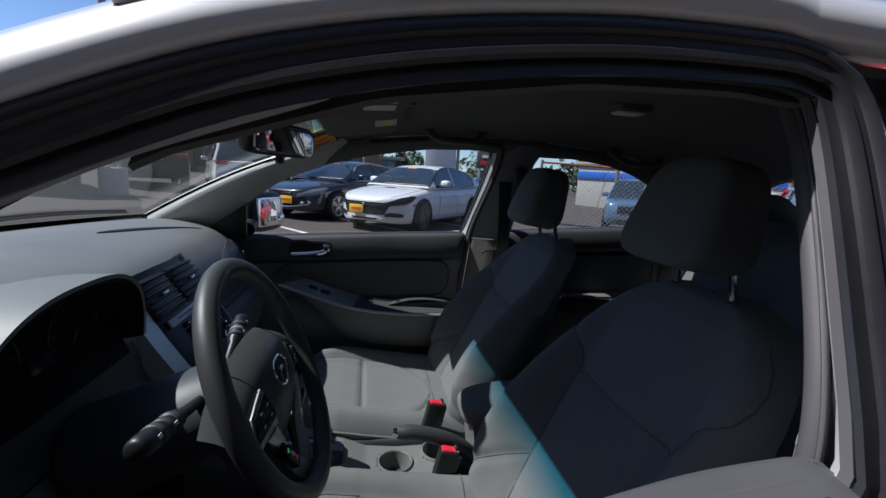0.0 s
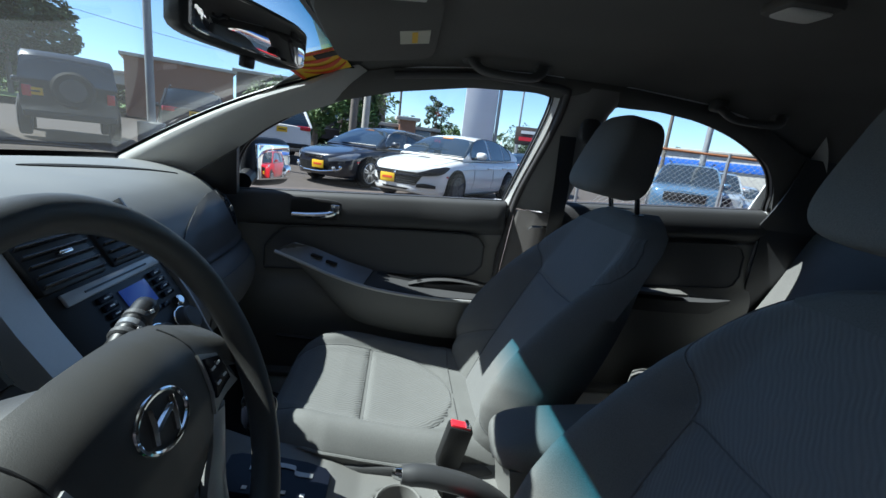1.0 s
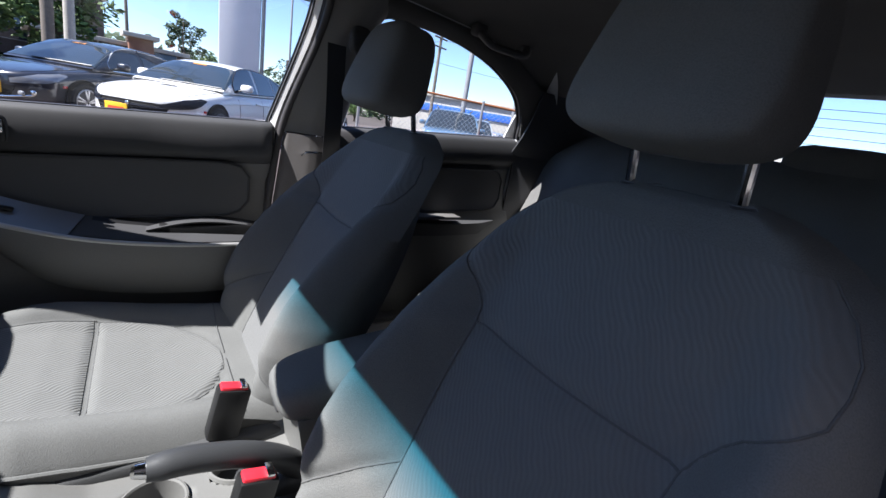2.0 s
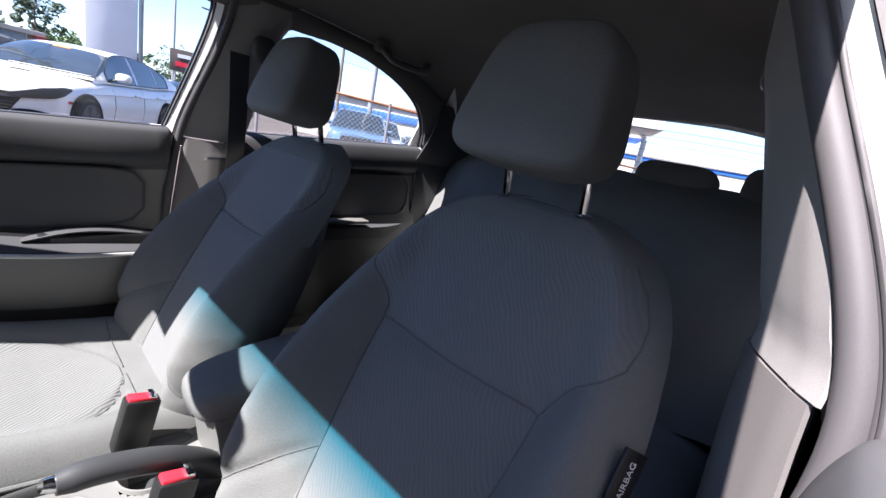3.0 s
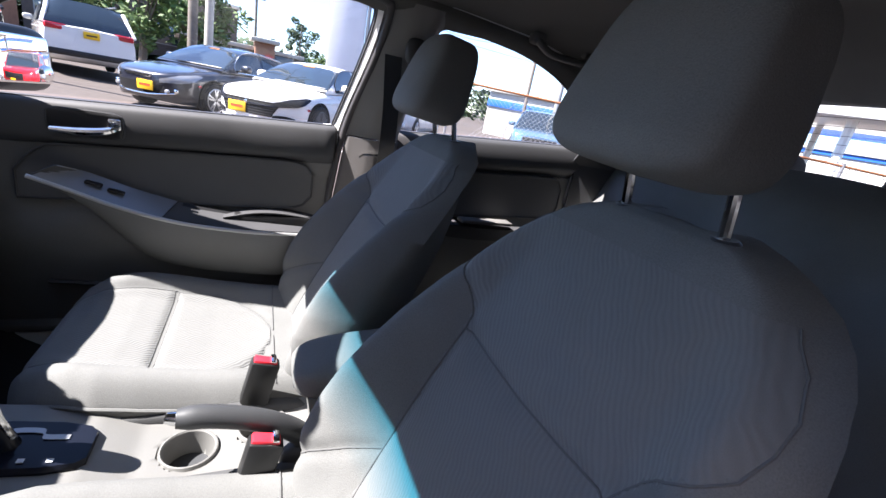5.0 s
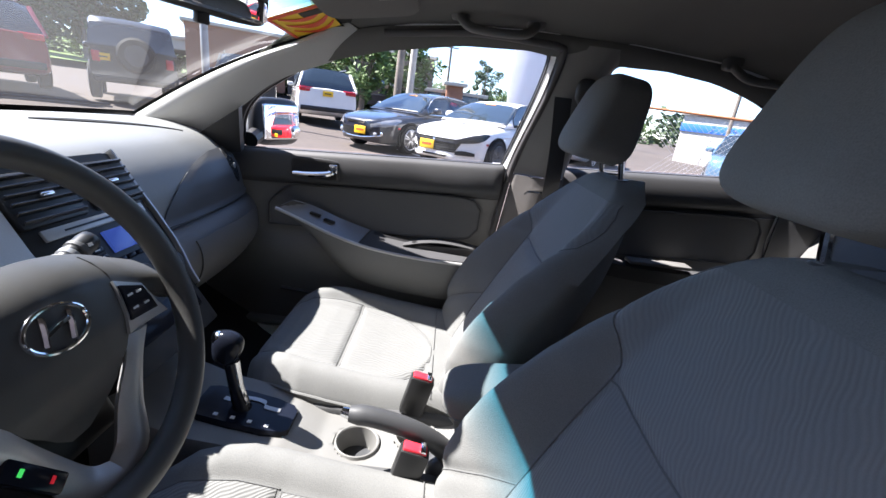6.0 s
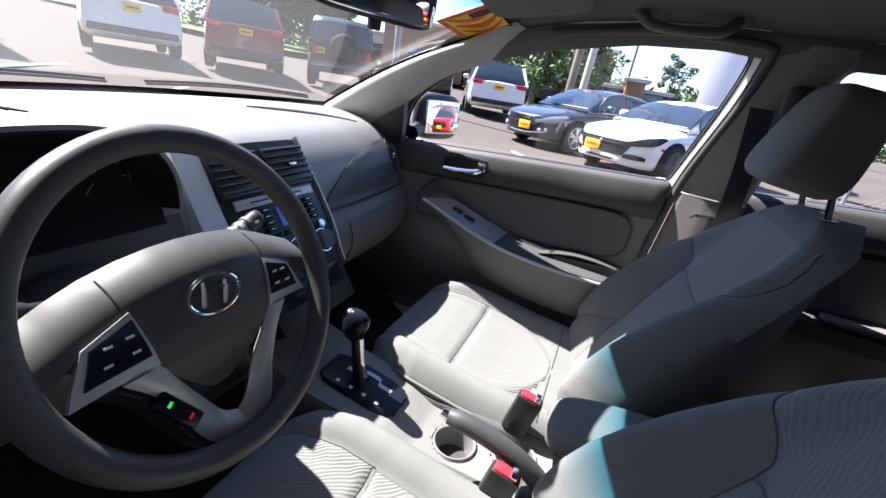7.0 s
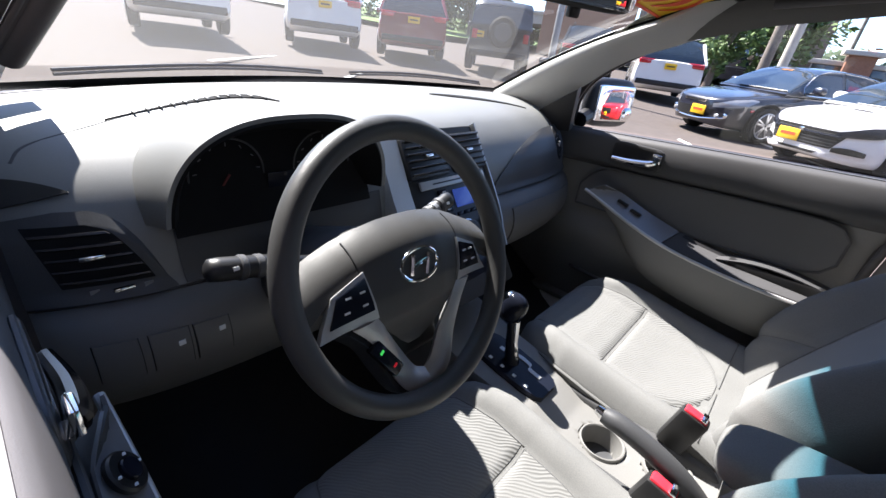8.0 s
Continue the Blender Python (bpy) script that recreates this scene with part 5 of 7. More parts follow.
def vent(parent, c, ax, ay, w, h, n, bars=True, shape=None):
    """A dark vent: a recess, slats across and a tab. ax runs along the slats, ay up."""
    ax, ay = Vector(ax).normalized(), Vector(ay).normalized()
    nn = ax.cross(ay).normalized()
    t = basis(ax, ay, nn)
    v = part("air_vent", box(Vector(c) - nn * 0.010, (w, h, 0.022), t, 0.006), "black", parent, "black air vent")
    for i in range(n):
        q = (i + 0.5) / n - 0.5
        part("slat", box(Vector(c) + ay * q * h * 0.86 + nn * 0.004, (w * 0.92, 0.0035, 0.016), t @ turn(-28, 0, 0), 0.001), "dark", v)
    part("vent_tab", box(Vector(c) + nn * 0.012, (w * 0.16, 0.007, 0.012), t, 0.002), "chrome", v, "bright vent tab")
    return v


def housing(u, v):
    """The dark panel that holds the driver's vent: u across, v up."""
    y = -0.703 + 0.148 * u
    top = curve(y, [-0.703, -0.652, -0.622, -0.606, -0.594, -0.582, -0.572, -0.563, -0.555], [0.896, 0.904, 0.903, 0.897, 0.886, 0.866, 0.842, 0.815, 0.802])
    z = 0.7995 + (top - 0.7995) * v
    swell = 0.006 * min(1, 6 * (1 - v)) * min(1, 6 * (1 - u)) + 0.001
    return Vector((dash_x(y, z) + swell, y, z))


panel = part("vent_panel", grid(housing, 40, 24, 0.003), "dark", dash, "dark side vent panel", 60)
VL = ([0.816, 0.89], [-0.667, -0.685])
VR = ([0.818, 0.835, 0.85, 0.865, 0.878, 0.887, 0.891], [-0.577, -0.583, -0.590, -0.598, -0.606, -0.616, -0.630])


def in_vent(u, z, lift):
    y = curve(z, *VL) + (curve(z, *VR) - curve(z, *VL)) * u
    return Vector((dash_x(y, z) + 0.007 + lift, y, z))


lv = part("air_vent", grid(lambda u, v: in_vent(u, 0.818 + 0.073 * v, 0.0008), 20, 12, 0.003), "void", panel, "black side air vent", 60)
for i in range(5):
    z = 0.828 + 0.0138 * i
    part("slat", loft([[in_vent(u, z, 0.002), in_vent(u, z + 0.0015, 0.007), in_vent(u, z - 0.001, 0.0075), in_vent(u, z - 0.004, 0.003)] for u in [0.02 + 0.96 * j / 10 for j in range(11)]]), "slat", lv)
part("vent_tab", box(in_vent(0.52, 0.857, 0.010), (0.006, 0.026, 0.006), turn(0, 0, -6), 0.002), "chrome", lv, "bright vent tab")
part("vent_wheel", box((dash_x(-0.612, 0.811) + 0.009, -0.612, 0.811), (0.006, 0.024, 0.006), None, 0.002), "chrome", panel)
for y in (-0.640, -0.586):
    part("vent_mark", box((dash_x(y, 0.811) + 0.0075, y, 0.811), (0.001, 0.010, 0.006), None, 0), "pole_print", panel)


def corner(u, v):
    y = -0.692 + 0.060 * u
    a, b = 0.937 - 0.014 * u ** 2, 0.910 + 0.012 * u
    z = a + (b - a) * v
    return Vector((dash_x(y, z) + 0.003, y, z))


cg = part("corner_grille", grid(corner, 14, 6, 0.003), "black", dash, "black demister grille in the dashboard corner")
for v0 in (0.3, 0.62):
    part("grille_bar", tube([corner(i / 10, v0) + Vector((0.002, 0, 0)) for i in range(11)], 0.0012, 6), "dark", cg)
# passenger's end vent: an upright oval
def end_vent(p, q, lift=0.007):
    y, z = 0.548 + 0.026 * p * math.sqrt(1 - q * q / 2), 0.884 + 0.043 * q * math.sqrt(1 - p * p / 2)
    return Vector((dash_x(y, z) + lift, y, z))


pv = part("air_vent", grid(lambda u, v: end_vent(2 * v - 1, 2 * u - 1), 14, 14, 0.004), "void", dash, "black oval side air vent", 60)
part("vent_rim", tube([end_vent(math.cos(a) * 1.05, math.sin(a) * 1.05) if abs(math.cos(a)) < 0.95 else end_vent(math.copysign(1.0, math.cos(a)), math.sin(a)) for a in [2 * math.pi * i / 36 for i in range(36)]], 0.003, 6, True), "dark", pv)
for i in range(6):
    q = -0.72 + 0.288 * i
    part("slat", tube([end_vent(-0.9 + 1.8 * j / 6, q, 0.011) for j in range(7)], 0.0022, 6), "slat", pv)
part("vent_tab", box(end_vent(0.0, 0.05, 0.014), (0.005, 0.008, 0.020), None, 0.002), "silver", pv)
# switches below the driver's vent
for i, y in enumerate((-0.64, -0.585, -0.535)):
    v0 = (y - YL) / (YR - YL)
    part("dash_switch", grid(lambda u, v, v0=v0: lower_at(0.22 + 0.20 * u, v0 - 0.016 + 0.032 * v) + Vector((0.0025, 0, 0.0)), 6, 4, 0.003), "dash_low", dash, "grey blank switch")
    for e in (-0.0168, 0.0168):
        part("switch_gap", tube([lower_at(0.22 + 0.02 * j, v0 + e) + Vector((0.0005, 0, 0)) for j in range(11)], 0.0006, 5), "black", dash)
for y in (-0.585, -0.535):
    part("switch_mark", box((-0.6212, y + 0.006, 0.752), (0.0012, 0.008, 0.007), None, 0), "print_white", dash)

# centre stack
ST, SB = Vector((-0.742, -0.004, 0.947)), Vector((-0.598, -0.004, 0.725))
down = (SB - ST).normalized()
acr = Vector((0, 1, 0))
outw = down.cross(acr).normalized()
if outw.x < 0:
    outw = -outw
tst = basis(acr, -down, outw)
LEN = (SB - ST).length


def on_stack(y, d, lift=0.0):
    """A place on the stack's face: y across, d along it from the top."""
    return ST + Vector((0, y + 0.0, 0)) + down * d + outw * lift


def stack_half(d):
    return curve(d, [0, 0.12, 0.20, LEN], [0.126, 0.133, 0.132, 0.115])


stack = thing("centre_stack", "black centre stack with vents, radio and blue display", "dashboard", (-0.66, -0.01, 0.55))
rings = []
for d in np.linspace(-0.01, LEN + 0.10, 12):
    w = stack_half(d)
    rings.append([on_stack(-w, d, 0.004), on_stack(-w * 0.8, d, 0.012), on_stack(0, d, 0.015), on_stack(w * 0.8, d, 0.012), on_stack(w, d, 0.004), on_stack(w, d, -0.10), on_stack(-w, d, -0.10)])
body = part("stack_body", loft(rings), "black", stack)
for k in (-1, 1):
    edge = [on_stack(k * (stack_half(d) + 0.004), d, 0.012) for d in np.linspace(-0.015, LEN + 0.02, 10)]
    wide = 0.042 if k < 0 else 0.004
    # The left strip gets a lighter paint that stands for sunlight on it.
    part("stack_trim", loft([[p + Vector((0, k * 0.002, 0)) - outw * 0.03, p + Vector((0, -wide * 0.15 * k, 0)), p + Vector((0, k * wide, 0)), p + Vector((0, k * (wide + 0.008), 0)) - outw * 0.04] for p in edge]), "silver" if k > 0 else "trim_silver", stack, "silver trim strip, the left one lightened for the sun on it")
for k in (-1, 1):
    v = part("air_vent", box(on_stack(0.066 * k, 0.048, 0.010), (0.116, 0.086, 0.02), tst, 0.005), "black", stack, "black centre air vent")
    for i in range(6):
        part("slat", box(on_stack(0.066 * k, 0.014 + 0.0138 * i, 0.020), (0.108, 0.003, 0.014), tst @ turn(-25, 0, 0), 0.001), "slat", v)
    part("vent_tab", box(on_stack(0.066 * k, 0.048, 0.028), (0.022, 0.006, 0.010), tst, 0.002), "chrome", v)
part("disc_slot", box(on_stack(0, 0.106, 0.016), (0.21, 0.018, 0.006), tst, 0.002), "silver", stack, "silver disc slot bar")
part("slot_gap", box(on_stack(0, 0.106, 0.0195), (0.14, 0.003, 0.002), tst, 0), "black", stack)
part("display", box(on_stack(0.016, 0.146, 0.0165), (0.062, 0.040, 0.004), tst, 0.001), "display", stack, "blue lit radio display")
for k in (-1, 1):
    for i in range(4):
        part("radio_button", box(on_stack(0.016 + 0.062 * k, 0.126 + 0.013 * i, 0.016), (0.028, 0.010, 0.007), tst, 0.002), "gloss", stack)
        part("button_mark", box(on_stack(0.016 + 0.062 * k, 0.126 + 0.013 * i, 0.0202), (0.010, 0.002, 0.0006), tst, 0), "print_white", stack)
for i in range(6):
    part("preset_button", box(on_stack(-0.055 + 0.022 * i, 0.180, 0.016), (0.019, 0.009, 0.006), tst, 0.002), "gloss", stack)
for y in (-0.075, 0.0, 0.075):
    kb = part("climate_knob", disc(on_stack(y, 0.222, 0.022), outw, 0.024, 0.022, 28, 0.003, None, 0.9), "dark", stack, "round climate knob")
    part("knob_ring", tube([on_stack(y, 0.222, 0.016) + 0.0255 * (math.cos(a) * acr + math.sin(a) * down) for a in [2 * math.pi * i / 28 for i in range(28)]], 0.0018, 6, True), "chrome", kb)
for k in (-1, 1):
    part("volume_knob", disc(on_stack(0.085 * k, 0.186, 0.018), outw, 0.009, 0.014, 20, 0.002), "chrome", stack, "small chrome knob")
part("lower_bin", box(on_stack(0, LEN + 0.035, 0.006), (0.18, 0.05, 0.02), tst, 0.006), "gloss", stack)

# ---- steering wheel ----
wheel = thing("steering_wheel", "black steering wheel with silver spokes and a chrome badge", "steering wheel", (-0.43, -0.367, 0.888))
WC = Vector((-0.432, -0.373, 0.885))
wn = Vector((math.cos(radians(24)), 0, math.sin(radians(24))))       # towards the driver
wu = Vector((-math.sin(radians(24)), 0, math.cos(radians(24))))
wr = Vector((0, 1, 0))
tw = basis(wr, wu, wn)


def on_wheel(r, up, lift=0.0):
    return WC + wr * r + wu * up + wn * lift


R = 0.166
rim = part("rim", tube([on_wheel(R * math.sin(a), R * math.cos(a), 0.012) for a in [2 * math.pi * i / 72 for i in range(72)]], 0.0145, 16, True), "rim_skin", wheel, "black grained wheel rim")


def wing_top(r):
    """The upper edge of the cover and its two wings."""
    return curve(abs(r), [0, 0.03, 0.06, 0.09, 0.115, 0.14, 0.17], [0.066, 0.065, 0.061, 0.054, 0.045, 0.034, 0.020])


def cover_lift(r, up):
    t = min(1.0, max(0.0, (wing_top(r) - up) / 0.05))
    return curve(abs(r), [0, 0.04, 0.07, 0.10, 0.13, 0.17], [0.023, 0.0215, 0.017, 0.010, 0.004, 0.002]) - 0.030 * (1 - t) ** 2.4 + curve(up, [-0.102, -0.08, -0.05, -0.02, 0.0], [-0.042, -0.026, -0.009, -0.001, 0.0])


def hub_at(u, v):
    """The airbag cover: broad and crowned above, drawn to a point below."""
    upc = 0.066 - 0.168 * u
    half = curve(upc, [-0.102, -0.09, -0.065, -0.035, 0.0, 0.03, 0.066], [0.010, 0.026, 0.052, 0.072, 0.079, 0.081, 0.081])
    r = half * (2 * v - 1)
    up = upc - (0.066 - wing_top(r)) * (1 - u) ** 3
    return on_wheel(r, up, cover_lift(r, up))


part("hub_cover", grid(hub_at, 40, 30, 0.02), "wheel_skin", wheel, "dark airbag cover", 60)
for k in (-1, 1):
    part("cover_gap", tube([on_wheel(k * r, up, cover_lift(r, up) + 0.0002) for r, up in ((0.0815, 0.050), (0.0818, 0.04), (0.0815, 0.025), (0.080, 0.005), (0.076, -0.018), (0.071, -0.036))], 0.0011, 6), "black", wheel)


def shoulder(k):
    """The upper spoke on one side, a wing from the cover to the rim."""
    def at(u, v):
        r = 0.081 + (R - 0.084) * u
        top, bot = wing_top(r), curve(u, [0, 0.5, 1], [0.010, -0.006, -0.036])
        up = top + (bot - top) * v
        return on_wheel(k * r, up, cover_lift(r, up))
    return at


def bezel_at(u, v, k):
    """The silver bezel: u outwards, v downwards."""
    top, bot = Vector((0.078 + 0.040 * u, 0.017 - 0.017 * u)), Vector((0.068 + 0.072 * u, -0.040 - 0.004 * u))
    p = top.lerp(bot, v)
    return on_wheel(k * p.x, p.y, max(cover_lift(p.x, p.y) + 0.003, 0.004))


def button_at(u, v, k):
    return bezel_at(0.06 + 0.80 * u, 0.10 + 0.68 * v, k) + wn * 0.0025


for k in (-1, 1):
    part("spoke_cover", grid(shoulder(k), 20, 20, -0.016 * k), "wheel_skin", wheel, "black upper spoke", 60)
    bz = part("spoke_bezel", grid(lambda u, v, k=k: bezel_at(u, v, k), 8, 6, -0.008 * k), "silver", wheel, "silver spoke bezel")
    bf = part("button_field", grid(lambda u, v, k=k: button_at(u, v, k), 6, 4, -0.003 * k), "gloss", bz, "black button field")
    for a, b in (((0.20, 0.30), (0.62, 0.22), (0.20, 0.70), (0.66, 0.66))):
        part("button_mark", box(button_at(a, b, k) + wn * 0.0012, (0.007, 0.0022, 0.0008), tw, 0), "print_white", bf)
    # lower silver spoke, sinking towards the rim's foot
    outer = smooth_path([(0.100, -0.044, 0.006), (0.078, -0.070, 0.004), (0.060, -0.110, -0.004), (0.040, -0.150, -0.004), (0.0, -0.168, -0.002)], 5)
    inner = smooth_path([(0.066, -0.040, 0.010), (0.056, -0.062, 0.006), (0.034, -0.098, -0.006), (0.016, -0.128, -0.010), (0.0, -0.138, -0.010)], 5)
    part("lower_spoke", grid(lambda u, v, k=k, o=outer, i_=inner: on_wheel(k * o[round(u * 20)].lerp(i_[round(u * 20)], v).x, o[round(u * 20)].lerp(i_[round(u * 20)], v).y, o[round(u * 20)].lerp(i_[round(u * 20)], v).z + 0.005 * math.sin(math.pi * v)), 20, 6, -0.012 * k), "silver", wheel, "silver lower spoke", 60)
    part("spoke_back", grid(lambda u, v, k=k, o=outer: on_wheel(k * (o[round(u * 20)].x + 0.012 * v * (1 - u)), o[round(u * 20)].y, o[round(u * 20)].z - 0.004 - 0.022 * v), 20, 3, 0.006), "black", wheel)
part("hub_back", box(on_wheel(0, -0.06, -0.040), (0.11, 0.13, 0.02), tw, 0.01), "black", wheel)
ph = part("phone_switch", box(on_wheel(-0.066, -0.092, 0.004), (0.018, 0.052, 0.012), tw @ turn(0, 0, 32), 0.003), "gloss", wheel, "black phone key block")
part("call_mark", box(on_wheel(-0.073, -0.081, 0.0108), (0.006, 0.003, 0.001), tw @ turn(0, 0, 32), 0), "green_light", ph)
part("hang_up_mark", box(on_wheel(-0.059, -0.103, 0.0108), (0.006, 0.0025, 0.001), tw @ turn(0, 0, 32), 0), "red_light", ph)
badge = part("badge_ring", tube([on_wheel(0.030 * math.cos(a), 0.003 + 0.0195 * math.sin(a), 0.0228) for a in [2 * math.pi * i / 40 for i in range(40)]], 0.0022, 8, True), "chrome", wheel, "oval chrome badge")
for a, b in (((-0.017, -0.010), (-0.009, 0.014)), ((0.007, -0.014), (0.016, 0.010)), ((-0.013, -0.002), (0.012, 0.004))):
    part("badge_bar", tube([on_wheel(a[0], 0.003 + a[1], 0.0235), on_wheel((a[0] + b[0]) / 2, 0.003 + (a[1] + b[1]) / 2 + 0.001, 0.0245), on_wheel(b[0], 0.003 + b[1], 0.0235)], 0.003, 6), "chrome", badge)
column = thing("steering_column", "dark steering column with two control stalks", "steering column", (-0.52, -0.367, 0.83))
part("shroud", loft([[WC - wn * d + wr * w * math.cos(a) + wu * (h * math.sin(a) - 0.01) for a in [2 * math.pi * i / 24 for i in range(24)]] for d, w, h in ((0.035, 0.055, 0.05), (0.06, 0.075, 0.06), (0.14, 0.08, 0.065), (0.24, 0.085, 0.07))]), "dark", column)
for k, reach, rise in ((-1, 0.205, 0.056), (1, 0.158, 0.062)):
    p0, p1 = WC - wn * 0.065 + wr * 0.05 * k + wu * 0.025, WC - wn * 0.055 + wr * reach * k + wu * rise
    st = part("stalk", tube([p0, p0.lerp(p1, 0.40), p0.lerp(p1, 0.44), p0.lerp(p1, 0.70), p0.lerp(p1, 0.92), p0.lerp(p1, 0.98), p1], [0.006, 0.0075, 0.0105, 0.012, 0.0125, 0.0115, 0.007], 16), "black", column, "black control stalk", 60)
    for f in (0.56, 0.78):
        part("stalk_ring", disc(p0.lerp(p1, f), p1 - p0, 0.0136, 0.009, 20, 0.002), "dark", st)
    part("stalk_grip", disc(p0.lerp(p1, 0.67), p1 - p0, 0.0130, 0.010, 20, 0.002), "panel_silver" if k > 0 else "dark", st)
    for f in (0.62, 0.84):
        part("stalk_mark", box(p0.lerp(p1, f) + wn * 0.0128, (0.006, 0.004, 0.001), tw, 0), "print_white", st)

# ---- centre console ----
console = thing("centre_console", "light grey centre console with cup holders", "console", (-0.2, 0.0, 0.25))
TOPX, TOPZ = [-0.66, -0.56, -0.50, -0.42, -0.34, -0.28, -0.20, -0.05, 0.08, 0.30], [0.56, 0.535, 0.515, 0.505, 0.49, 0.468, 0.460, 0.462, 0.48, 0.50]
CW = [0.10, 0.10, 0.098, 0.095, 0.092, 0.088, 0.086, 0.086, 0.088, 0.09]


def console_top(x):
    return curve(x, TOPX, TOPZ)


HOLES = ((-0.205, -0.004, 0.043), (-0.088, 0.030, 0.044))


def console_at(u, v):
    x = -0.66 + 0.96 * u
    w = curve(x, TOPX, CW)
    q = 2 * v - 1
    a = abs(q)
    y = math.copysign(w * min(1.0, a / 0.62), q) + math.copysign(0.012 * max(0, a - 0.62) / 0.38, q)
    z = console_top(x) + 0.010 * ease(0.40, 0.6, a) * ease(-0.34, -0.26, x) - max(0, a - 0.62) / 0.38 * 0.20
    for hx, hy, hr in HOLES:
        d = math.hypot(x - hx, y - hy)
        z -= 0.055 * (1 - ease(hr * 0.82, hr, d)) if a < 0.62 else 0
    return Vector((x, y - 0.003, z))


part("console_body", grid(console_at, 120, 60, 0.004), "light", console, "light grey moulded console", 50)
for hx, hy, hr in HOLES:
    c = Vector((hx, hy - 0.003, console_top(hx) + 0.004))
    h = part("cup_holder", loft([[c + Vector((r * math.cos(a), r * math.sin(a), z)) for a in [2 * math.pi * i / 32 for i in range(32)]] for r, z in ((hr * 0.84, -0.05), (hr * 0.92, 0.0), (hr * 0.97, 0.0025), (hr * 1.03, 0.002), (hr * 1.07, -0.004))], True, False), "light", console, "round cup holder")
    part("cup_bottom", disc(c + Vector((0, 0, -0.047)), (0, 0, 1), hr * 0.82, 0.004, 24), "dark", h)
# selector plate
sel = part("selector_plate", loft([[(x, y - 0.006 + dy, console_top(x) + dz) for dy, dz in ((-w, 0.004), (-w * 0.9, 0.010), (w * 0.9, 0.010), (w, 0.004), (w, -0.01), (-w, -0.01))] for x, w, y in [(-0.515, 0.036, 0), (-0.50, 0.048, 0), (-0.44, 0.052, 0), (-0.38, 0.050, 0), (-0.345, 0.042, 0), (-0.335, 0.030, 0)]]), "gloss", console, "gloss black gear selector plate")
for i in range(4):
    x = -0.47 + 0.032 * i
    part("gear_mark", box((x, -0.040, console_top(x) + 0.0112), (0.008, 0.007, 0.001), turn(0, 8, 0), 0), "print_white", sel)
gate = smooth_path([(-0.475, 0.005, 0), (-0.44, 0.005, 0), (-0.435, 0.018, 0), (-0.40, 0.018, 0), (-0.395, 0.006, 0), (-0.365, 0.006, 0)], 3)
part("gate_slot", loft([[(p.x, p.y - 0.005, console_top(p.x) + 0.0108), (p.x, p.y + 0.005, console_top(p.x) + 0.0108), (p.x, p.y + 0.005, console_top(p.x) + 0.0118), (p.x, p.y - 0.005, console_top(p.x) + 0.0118)] for p in gate]), "silver", sel)
lever = thing("gear_lever", "gear lever with a black and chrome knob", "gear lever", (-0.455, -0.01, 0.51))
part("shaft", tube([(-0.435, -0.006, 0.51), (-0.445, -0.008, 0.56), (-0.452, -0.012, 0.62)], [0.018, 0.013, 0.012], 14), "gloss", lever, "gloss black lever shaft")
part("shaft_strip", tube([(-0.424, -0.010, 0.53), (-0.434, -0.012, 0.57), (-0.440, -0.015, 0.625)], [0.005, 0.005, 0.006], 8), "chrome", lever, "chrome strip")
part("knob", blob((-0.456, -0.014, 0.650), (0.027, 0.021, 0.036), 0.8, 0.9, 28, 16, turn(0, 12, 0), None, lambda p: Vector((p.x * (1 + 0.18 * p.z / 0.036), p.y, p.z))), "gloss", lever, "gloss black knob")
part("knob_cap", blob((-0.462, -0.014, 0.668), (0.022, 0.016, 0.016), 0.8, 0.9, 24, 10, turn(0, 18, 0)), "chrome", lever, "chrome knob cap")
# hand brake
brake = thing("hand_brake", "dark grey hand brake lever, released", "hand brake", (-0.05, -0.05, 0.46))
hp = smooth_path([(-0.210, -0.082, 0.594), (-0.165, -0.080, 0.590), (-0.10, -0.075, 0.569), (-0.045, -0.068, 0.534), (0.0, -0.060, 0.482)], 5)
part("grip", tube(hp, [curve(i, [0, 2, 10, 20], [0.014, 0.0175, 0.018, 0.020]) for i in range(len(hp))], 14), "dark", brake, "dark moulded grip")
part("button", tube([(-0.207, -0.082, 0.594), (-0.214, -0.083, 0.596), (-0.223, -0.084, 0.599)], [0.0105, 0.0100, 0.008], 14), "chrome", brake, "chrome release button")
part("boot", blob((-0.01, -0.060, 0.474), (0.055, 0.026, 0.03), 0.6, 0.5, 24, 10), "dark", brake)
# arm rest box between the seats
ab = thing("armrest_box", "grey cloth centre armrest between the seats", "armrest", (0.1, 0.0, 0.5))
part("lid", blob((0.110, -0.010, 0.622), (0.160, 0.066, 0.040), 0.6, 0.5, 48, 18, turn(0, -5, 0)), "cloth", ab, "grey cloth padded lid", 60)
part("box", loft([[(x + a, y - 0.008, z) for a, y in ((-0.0, -w), (-0.0, w), (0.24, w), (0.24, -w))] for x, w, z in ((-0.005, 0.062, 0.46), (-0.015, 0.062, 0.53), (-0.025, 0.060, 0.592))]), "light", ab, "light grey storage box")
part("latch", box((-0.040, -0.012, 0.590), (0.012, 0.03, 0.012), None, 0.003), "dark", ab)


# ---- outdoors ----


def ground_z(x, y):
    """The lot falls from the car's nose side to its tail side, tilted to fit the camera's view."""
    return -0.04 * (max(-60.0, min(0.0, x + 2.0)) + min(60.0, max(0.0, x - 2.0)))


